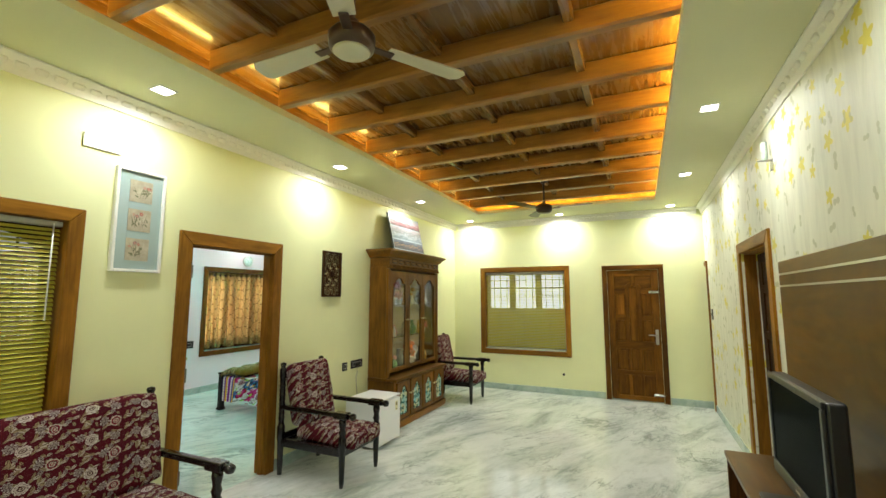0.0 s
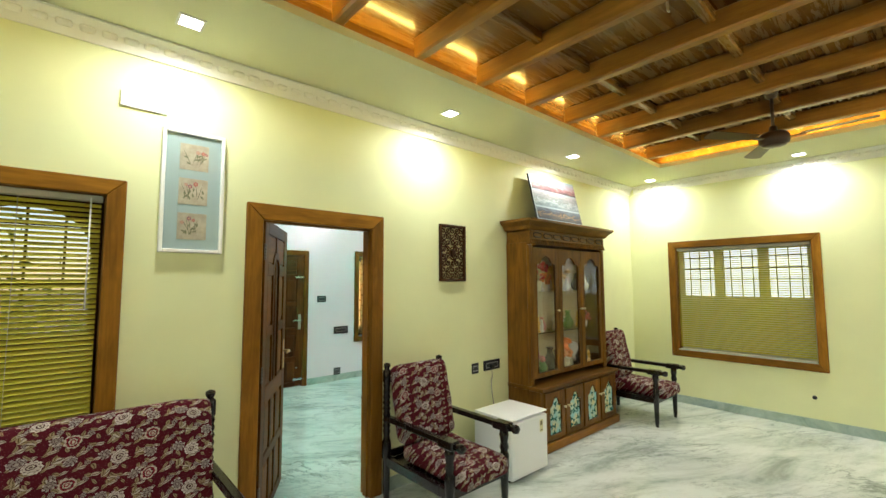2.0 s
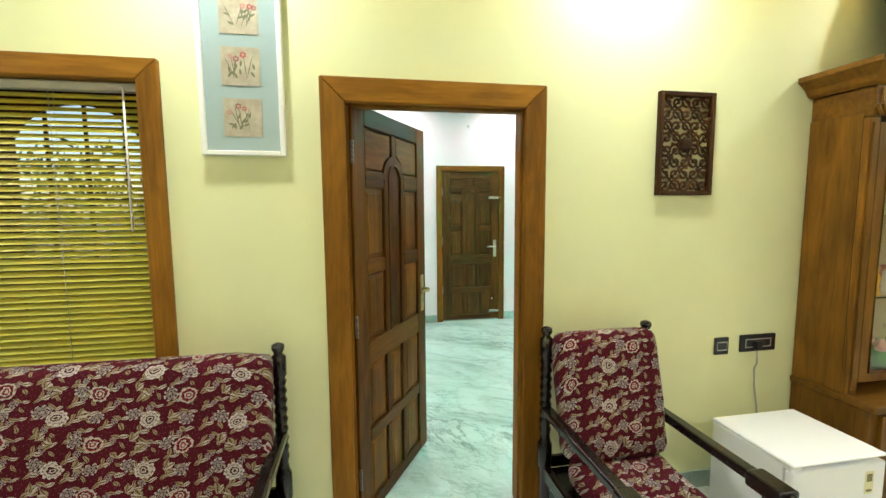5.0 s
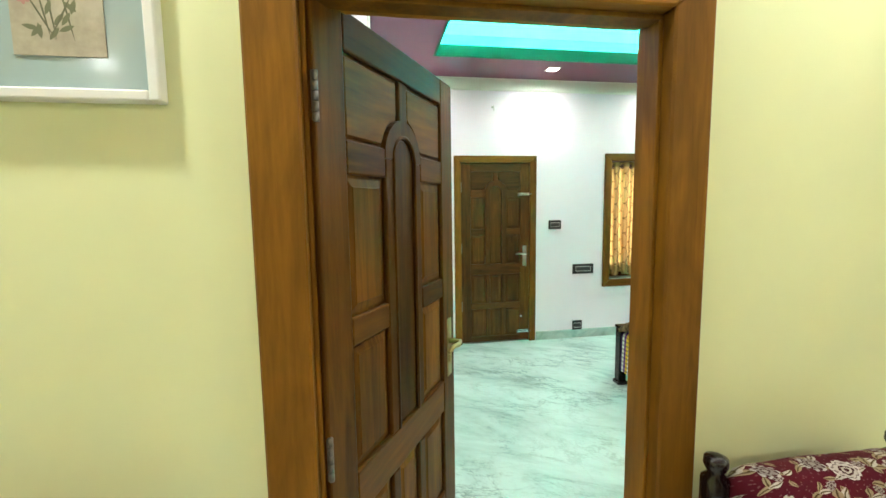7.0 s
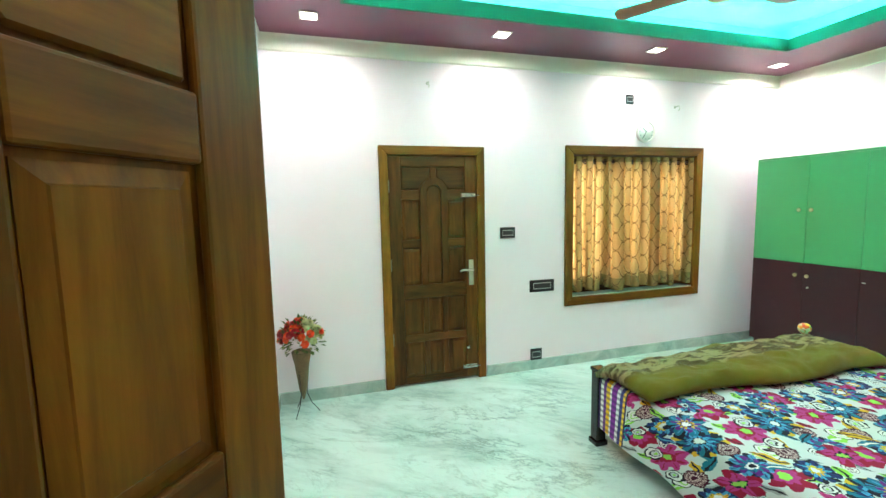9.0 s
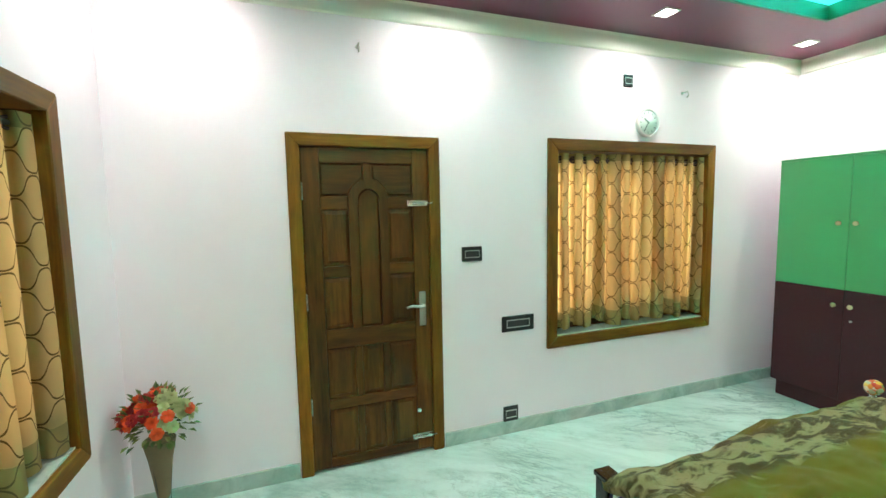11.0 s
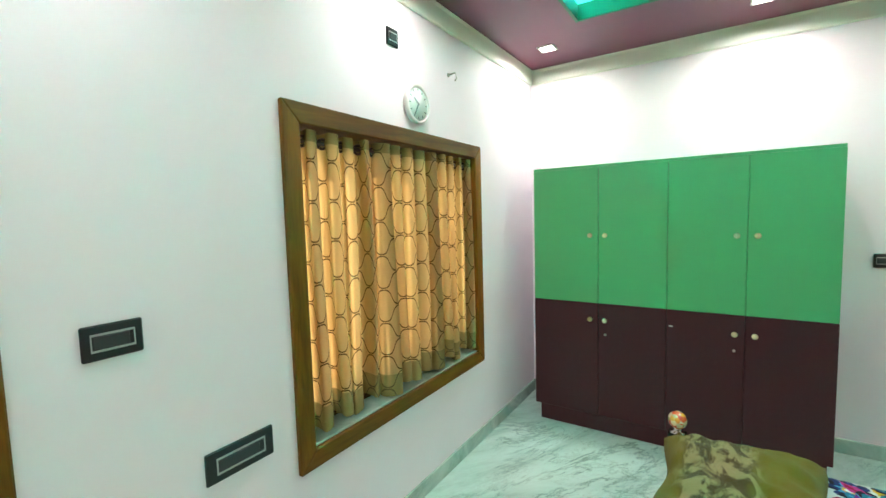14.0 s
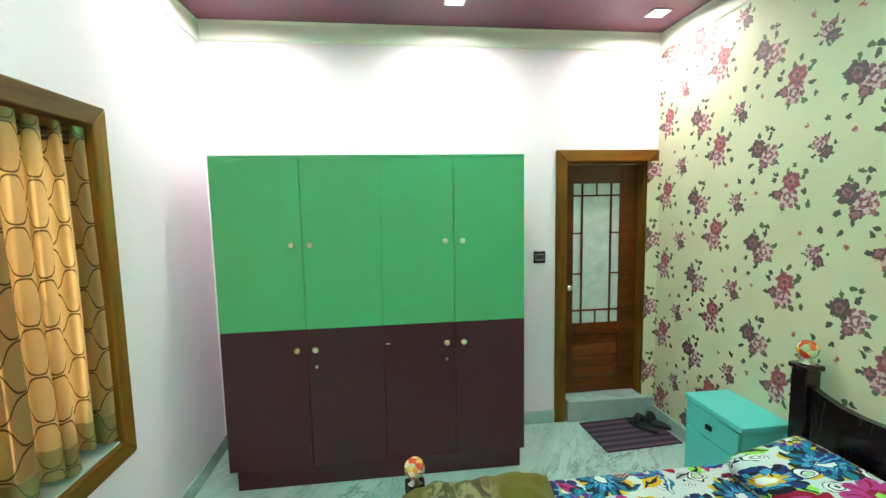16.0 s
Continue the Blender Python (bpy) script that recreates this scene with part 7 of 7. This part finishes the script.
BXC, BYC = -4.46, 5.50
bed = thing("bed", pose(BXC, BYC, 0), "dark wooden bed made up with a bright floral sheet", "bed")
HX, FX, HY = 0.900, -0.965, 0.93
for sy in (-1, 1):
    part("foot_post", merged(boxes((FX - 0.035, sy * HY - 0.035, 0.0, FX + 0.035, sy * HY + 0.035, 0.50), (FX - 0.045, sy * HY - 0.045, 0.0, FX + 0.045, sy * HY + 0.045, 0.035), (FX - 0.042, sy * HY - 0.042, 0.50, FX + 0.042, sy * HY + 0.042, 0.525), bevel=0.005)), M["ebony"], bed)
    part("head_post", boxes((HX - 0.04, sy * (HY + 0.02) - 0.04, 0.0, HX + 0.04, sy * (HY + 0.02) + 0.04, 0.90), (HX - 0.05, sy * (HY + 0.02) - 0.05, 0.90, HX + 0.05, sy * (HY + 0.02) + 0.05, 0.925), bevel=0.005), M["ebony"], bed)
    part("side_rail", boxes((FX + 0.036, sy * HY - 0.02, 0.18, HX - 0.041, sy * HY + 0.02, 0.32), bevel=0.005), M["ebony"], bed)
part("footboard", boxes((FX - 0.018, -HY + 0.036, 0.16, FX + 0.018, HY - 0.036, 0.47), bevel=0.005), M["ebony"], bed)
pts = [(-HY, 0.25), (HY, 0.25)]
for i in range(25):
    t = 1 - i / 12
    pts.append((t * HY, 0.70 + 0.14 * abs(t) ** 3 + 0.20 * math.cos(t * math.pi / 2) ** 2))
part("headboard", moved(prism(pts, 0.035), Matrix.Translation((HX + 0.015, 0, 0)) @ Matrix.Rotation(radians(90), 4, "Z")), M["ebony"], bed, "dark carved curved headboard")
m = M["glass_ball"] = mat("painted_glass_ball", (0.7, 0.3, 0.1), 0.06)
vo = node(m, "ShaderNodeTexVoronoi", Scale=40.0)
link(m, coords(m), vo.inputs["Vector"])
link(m, ramp(m, split(m, vo.outputs["Color"])[0], [(0.0, (0.45, 0.015, 0.015)), (0.35, (0.62, 0.10, 0.02)), (0.6, (0.70, 0.33, 0.03)), (0.82, (0.70, 0.62, 0.42)), (0.93, (0.18, 0.22, 0.05))]), bsdf(m).inputs["Base Color"])
bsdf(m).inputs["Coat Weight"].default_value = 1.0


def ball_finial(x, y, z):
    b = part("finial", lathe([(0.03, 0.0), (0.034, 0.006), (0.014, 0.014), (0.018, 0.022), (0.014, 0.03)], 18, pose(x, y, z)), M["chrome"], bed, "chrome finial base")
    s = bmesh.new()
    bmesh.ops.create_uvsphere(s, u_segments=20, v_segments=14, radius=0.045, matrix=Matrix.Translation((x, y, z + 0.07)))
    for f in s.faces:
        f.smooth = True
    part("glass_ball", s, M["glass_ball"], b, "colourful painted glass ball")


ball_finial(FX, HY, 0.525)
ball_finial(HX, HY + 0.02, 0.925)
ball_finial(HX, -HY - 0.02, 0.925)
# mattress with the sheet hanging over its sides
part("mattress", boxes((FX + 0.03, -HY + 0.03, 0.28, HX - 0.05, HY - 0.03, 0.47), bevel=0.04, segs=3), M["wall_white"], bed)
bm = bmesh.new()
NX, NY = 60, 70
D, HANG = 1.90, 0.36
grid = []
for i in range(NX + 1):
    row = []
    for j in range(NY + 1):
        x = FX + 0.03 + (HX - 0.05 - FX - 0.03) * i / NX
        s = -D / 2 - HANG + (D + 2 * HANG) * j / NY
        lim = D / 2
        if abs(s) <= lim - 0.04:
            y, z = s, 0.482 + 0.008 * noise.noise((x * 3, s * 3, 0.5)) + 0.004 * noise.noise((x * 9, s * 9, 2.5))
        else:
            over = abs(s) - (lim - 0.04)
            a = min(over / 0.06, math.pi / 2)
            y = math.copysign(lim - 0.04 + 0.04 * math.sin(a), s)
            z = 0.482 - 0.04 * (1 - math.cos(a)) - max(0.0, over - 0.06 * math.pi / 2)
            drape = max(0.0, over - 0.05)
            y += math.copysign((0.035 * math.sin(x * 17 + 1.3 * math.sin(x * 5)) + 0.05) * drape, s)
            z = max(z, 0.03)
        row.append(bm.verts.new((x, y, z)))
    grid.append(row)
for i in range(NX):
    for j in range(NY):
        f = bm.faces.new((grid[i][j], grid[i + 1][j], grid[i + 1][j + 1], grid[i][j + 1]))
        f.smooth = True
tagged(part("bed_sheet", bm, M["sheet"], None), "white sheet with large multicoloured flowers, spread on the bed", "bed sheet").matrix_basis = pose(BXC, BYC, 0)


def pillow(x, y, z, rz, ry, seed):
    bm = moved(cushion(0.40, 0.68, 0.13, 0.015, seed, 0.06), pose(0, 0, 0, 0, ry, rz))
    tagged(part("pillow", bm, M["sheet"]), "pillow in a matching floral case", "pillow", "pillows").matrix_basis = pose(x, y, z)


pillow(-3.83, 6.03, 0.49, 3, -9, 2.0)
pillow(-3.83, 5.05, 0.49, -2, -9, 5.0)

# olive blanket folded over the foot end
m = M["blanket"] = mat("olive_plush_blanket", (0.2, 0.16, 0.03), 0.95)
cz = coords(m)
bx2, by2, bz2 = split(m, cz)
blob = noise_tex(m, coords(m, (2.2, 1.0, 1)), 5.2, 3, 0.55, 1.6)
mid = ramp(m, calc(m, "ADD", calc(m, "ABSOLUTE", calc(m, "ADD", bx2, 0.08)), calc(m, "MULTIPLY", calc(m, "SUBTRACT", blob, 0.5), 0.12)), [(0.11, (1, 1, 1)), (0.15, (0, 0, 0))])
pat = mix(m, ramp(m, blob, [(0.46, (0, 0, 0)), (0.56, (1, 1, 1))]), (0.23, 0.170, 0.080), (0.060, 0.036, 0.012))
pat = mix(m, ramp(m, noise_tex(m, coords(m, (3, 1.5, 1)), 5.0, 3), [(0.56, (0, 0, 0)), (0.66, (1, 1, 1))]), pat, (0.06, 0.04, 0.012))
colb = mix(m, mid, mix(m, noise_tex(m, cz, 8, 3), (0.085, 0.060, 0.006), (0.150, 0.107, 0.012)), pat)
link(m, colb, bsdf(m).inputs["Base Color"])
bsdf(m).inputs["Sheen Weight"].default_value = 0.08
bsdf(m).inputs["Specular IOR Level"].default_value = 0.03
bump(m, noise_tex(m, cz, 130, 4, 0.7), 0.9, 0.006)
bm = bmesh.new()
NX, NY = 34, 80
top, low = [], []
for i in range(NX + 1):
    ra, rb = [], []
    for j in range(NY + 1):
        u, v = i / NX * 2 - 1, j / NY * 2 - 1
        y = v * 0.93 + 0.02 * noise.noise((u * 2, v * 3, 4.0))
        wid = 0.27 + 0.03 * math.sin(v * 5 + 1) + (0.05 * v)
        x = u * wid + 0.02 * noise.noise((v * 4, u, 1.0))
        edge = min(1.0, (1 - abs(u)) * 6) * min(1.0, (1 - abs(v)) * 12)
        hgt = 0.05 + 0.05 * edge ** 0.5 + 0.026 * noise.noise((u * 1.6, v * 4.5, 0.0)) + 0.016 * noise.noise((u * 4, v * 11, 3.0)) + 0.006 * noise.noise((u * 9, v * 22, 6.0))
        drop = 0.0
        if u < -0.55:
            drop = (abs(u) - 0.55) * 0.10
        ra.append(bm.verts.new((x, y, hgt - drop)))
        rb.append(bm.verts.new((x * 0.985, y * 0.995, max(0.004, 0.02 - drop) if u > -0.55 else 0.02 - drop)))
    top.append(ra)
    low.append(rb)
for i in range(NX):
    for j in range(NY):
        bm.faces.new((top[i][j], top[i + 1][j], top[i + 1][j + 1], top[i][j + 1]))
        bm.faces.new((low[i][j], low[i][j + 1], low[i + 1][j + 1], low[i + 1][j]))
for i in range(NX):
    bm.faces.new((top[i][0], low[i][0], low[i + 1][0], top[i + 1][0]))
    bm.faces.new((top[i + 1][NY], low[i + 1][NY], low[i][NY], top[i][NY]))
for j in range(NY):
    bm.faces.new((top[0][j + 1], low[0][j + 1], low[0][j], top[0][j]))
    bm.faces.new((top[NX][j], low[NX][j], low[NX][j + 1], top[NX][j + 1]))
for f in bm.faces:
    f.smooth = True
bmesh.ops.recalc_face_normals(bm, faces=bm.faces)
tagged(part("blanket", bm, M["blanket"]), "olive green plush blanket folded across the foot of the bed", "blanket").matrix_basis = pose(-5.17, 5.46, 0.492)

# bedside table
bt = thing("bedside_table", pose(-3.611, 6.79, 0), "turquoise painted bedside table with a drawer", "bedside table")
part("body", boxes((-0.135, -0.20, 0.0, 0.135, 0.20, 0.515), bevel=0.003), M["teal"], bt)
part("top", boxes((-0.15, -0.215, 0.516, 0.138, 0.215, 0.55), bevel=0.004), M["teal"], bt)
dr = part("drawer", boxes((-0.15, -0.195, 0.37, -0.136, 0.195, 0.508), bevel=0.003), M["teal"], bt)
part("knob", boxes((-0.17, -0.022, 0.425, -0.15, 0.022, 0.455), bevel=0.006), M["black_iron"], dr, "dark metal drawer knob")
part("door", boxes((-0.15, -0.195, 0.04, -0.136, 0.195, 0.362), bevel=0.003), M["teal"], bt)

# mat and slippers
m = M["mat"] = mat("striped_mat", (0.05, 0.02, 0.04), 0.9)
mx_, my_, mz_ = split(m, coords(m))
link(m, mix(m, calc(m, "GREATER_THAN", calc(m, "SINE", calc(m, "MULTIPLY", my_, 95.0)), 0.2), (0.028, 0.010, 0.022), (0.10, 0.045, 0.075)), bsdf(m).inputs["Base Color"])
bump(m, noise_tex(m, coords(m), 220, 2), 0.4, 0.003)
tagged(part("door_mat", boxes((-0.29, -0.20, 0.0, 0.29, 0.20, 0.012), bevel=0.004), M["mat"]), "dark purple striped mat in front of the bathroom step", "mat").matrix_basis = pose(-3.80, 7.53, 0.001, 0, 0, 3)
for x, y, rz in ((-3.66, 7.58, 25), (-3.55, 7.60, 40)):
    s = thing("slipper", pose(x, y, 0.013, 0, 0, rz), "black rubber slipper lying on the mat", "slipper", "pair of slippers")
    pts = [(0.05 * math.cos(a) * (1.0 if math.sin(a) > 0 else 0.8), 0.125 * math.sin(a)) for a in [2 * math.pi * i / 20 for i in range(20)]]
    part("sole", moved(prism(pts, 0.022), pose(0, 0, 0.022, -90, 0, 0)), M["rubber"], s)
    part("strap", tube([(-0.045, 0.02, 0.02), (-0.03, 0.035, 0.06), (0.0, 0.04, 0.075), (0.03, 0.035, 0.06), (0.045, 0.02, 0.02)], 0.022, 8), M["rubber"], s)

# flower stand
fs = thing("flower_stand", pose(-6.50, 2.67, 0), "wire floor stand with a cone basket of artificial flowers", "flower stand")
for k in range(3):
    a = radians(90 + 120 * k)
    c, s_ = math.cos(a), math.sin(a)
    part("leg", tube([(0.055 * c, 0.055 * s_, 0.44), (0.035 * c, 0.035 * s_, 0.25), (0.03 * c, 0.03 * s_, 0.16), (0.06 * c, 0.06 * s_, 0.08), (0.10 * c, 0.10 * s_, 0.03), (0.115 * c, 0.115 * s_, 0.005)], 0.0035, 6), M["black_iron"], fs)
m = M["wicker"] = mat("woven_cone", (0.16, 0.11, 0.05), 0.7)
wv = node(m, "ShaderNodeTexWave", Scale=60.0, Distortion=2.0)
wv.bands_direction = "Z"
link(m, coords(m), wv.inputs["Vector"])
link(m, ramp(m, wv.outputs[0], [(0.2, (0.07, 0.045, 0.02)), (0.8, (0.26, 0.19, 0.09))]), bsdf(m).inputs["Base Color"])
part("basket", lathe([(0.008, 0.12), (0.03, 0.20), (0.055, 0.40), (0.075, 0.50), (0.070, 0.505), (0.05, 0.49)], 20), M["wicker"], fs, "woven brown cone")
rnd = random.Random(11)
PET = [mat("petal_orange", (0.80, 0.085, 0.012), 0.6), mat("petal_red", (0.36, 0.006, 0.012), 0.6), mat("petal_cream", (0.50, 0.55, 0.26), 0.6)]
for k in range(84):
    a, e_ = rnd.uniform(0, 6.28), rnd.uniform(0.0, 1.45)
    d = Vector((math.cos(a) * math.cos(e_), math.sin(a) * math.cos(e_), math.sin(e_) * 0.9))
    p = Vector((0, 0, 0.60)) + d * rnd.uniform(0.125, 0.165)
    bm = bmesh.new()
    q = d.to_track_quat("Z", "Y").to_matrix().to_4x4()
    for ring, (n, rad, up) in enumerate(((6, 0.031, 0.15), (6, 0.025, 0.75), (5, 0.017, 1.4), (3, 0.010, 2.4))):
        for i in range(n):
            b = 2 * math.pi * i / n + ring * 0.6
            vs = [(0, 0, 0)] + [(rad * f * math.cos(b + o), rad * f * math.sin(b + o), rad * up * f) for o, f in ((-0.62, 0.72), (-0.38, 0.98), (0.0, 1.06), (0.38, 0.98), (0.62, 0.72))]
            bm.faces.new([bm.verts.new(v) for v in vs])
    moved(bm, Matrix.Translation(p) @ q)
    sel = 0 if k % 5 < 2 else (1 if d.y < 0.15 else 2)
    part("flower", bm, PET[sel], fs)
bm = bmesh.new()
for k in range(170):
    a, e_ = rnd.uniform(0, 6.28), rnd.uniform(-0.5, 1.3)
    d = Vector((math.cos(a) * math.cos(e_), math.sin(a) * math.cos(e_), math.sin(e_)))
    p = Vector((0, 0, 0.58)) + d * rnd.uniform(0.07, 0.18)
    q = d.to_track_quat("X", "Z").to_matrix().to_4x4()
    vs = [Matrix.Translation(p) @ q @ Vector(v) for v in ((-0.005, 0, 0), (0.02, -0.012, 0.006), (0.045, 0, -0.004), (0.02, 0.012, 0.006))]
    bm.faces.new([bm.verts.new(v) for v in vs])
part("foliage", bm, M["leaf"], fs, "green artificial leaves")

# wall clock
ck = thing("wall_clock", pose(BW, 6.01, 2.29, 0, 0, 90), "round white wall clock above the curtained window", "clock")
part("rim", lathe([(0.100, 0.0), (0.108, 0.01), (0.108, 0.03), (0.098, 0.036), (0.092, 0.03), (0.090, 0.002)], 36, pose(0, 0, 0, 90, 0, 0)), M["white_plastic"], ck)
part("dial", lathe([(0.0895, 0.003), (0.0895, 0.026)], 36, pose(0, 0, 0, 90, 0, 0)), mat("clock_dial", (0.72, 0.84, 0.78), 0.5), ck)
dark = mat("clock_ink", (0.22, 0.33, 0.29), 0.5)
for k in range(12):
    a = radians(30 * k)
    part("hour_mark", moved(boxes((-0.003, -0.0275, 0.068, 0.003, -0.0262, 0.082)), Matrix.Rotation(a, 4, "Y")), dark, ck)
for ang, ln, wd_ in ((-52, 0.050, 0.006), (-150, 0.072, 0.0045)):
    part("hand_bar", moved(boxes((-wd_, -0.0295, -0.008, wd_, -0.0278, ln)), Matrix.Rotation(radians(ang), 4, "Y")), dark, ck)

# ceiling panel and fan
pts = []
for i in range(48):
    a = 2 * math.pi * i / 48
    r_ = 0.55 + 0.75 * abs(math.sin(a)) ** 2.2 - 0.10 * abs(math.sin(2 * a))
    pts.append((0.66 * math.cos(a) * (0.8 + 0.2 * abs(math.cos(a))), r_ * math.sin(a)))
panel = moved(prism(pts, 0.03), pose(-5.05, 5.15, 3.12, 90, 0, 0))
structure("ceiling_ornament", panel, paint("tan_ceiling_panel", (0.42, 0.30, 0.13), 0.35), "tan curved panel hung below the turquoise ceiling tray", "ceiling")
ceiling_fan(-5.02, 5.03, 3.10, 2.76, 95, 3, 0.58, "fan_brown", "fan_pink", "brown ceiling fan with pinkish brown blades", plate="brass")
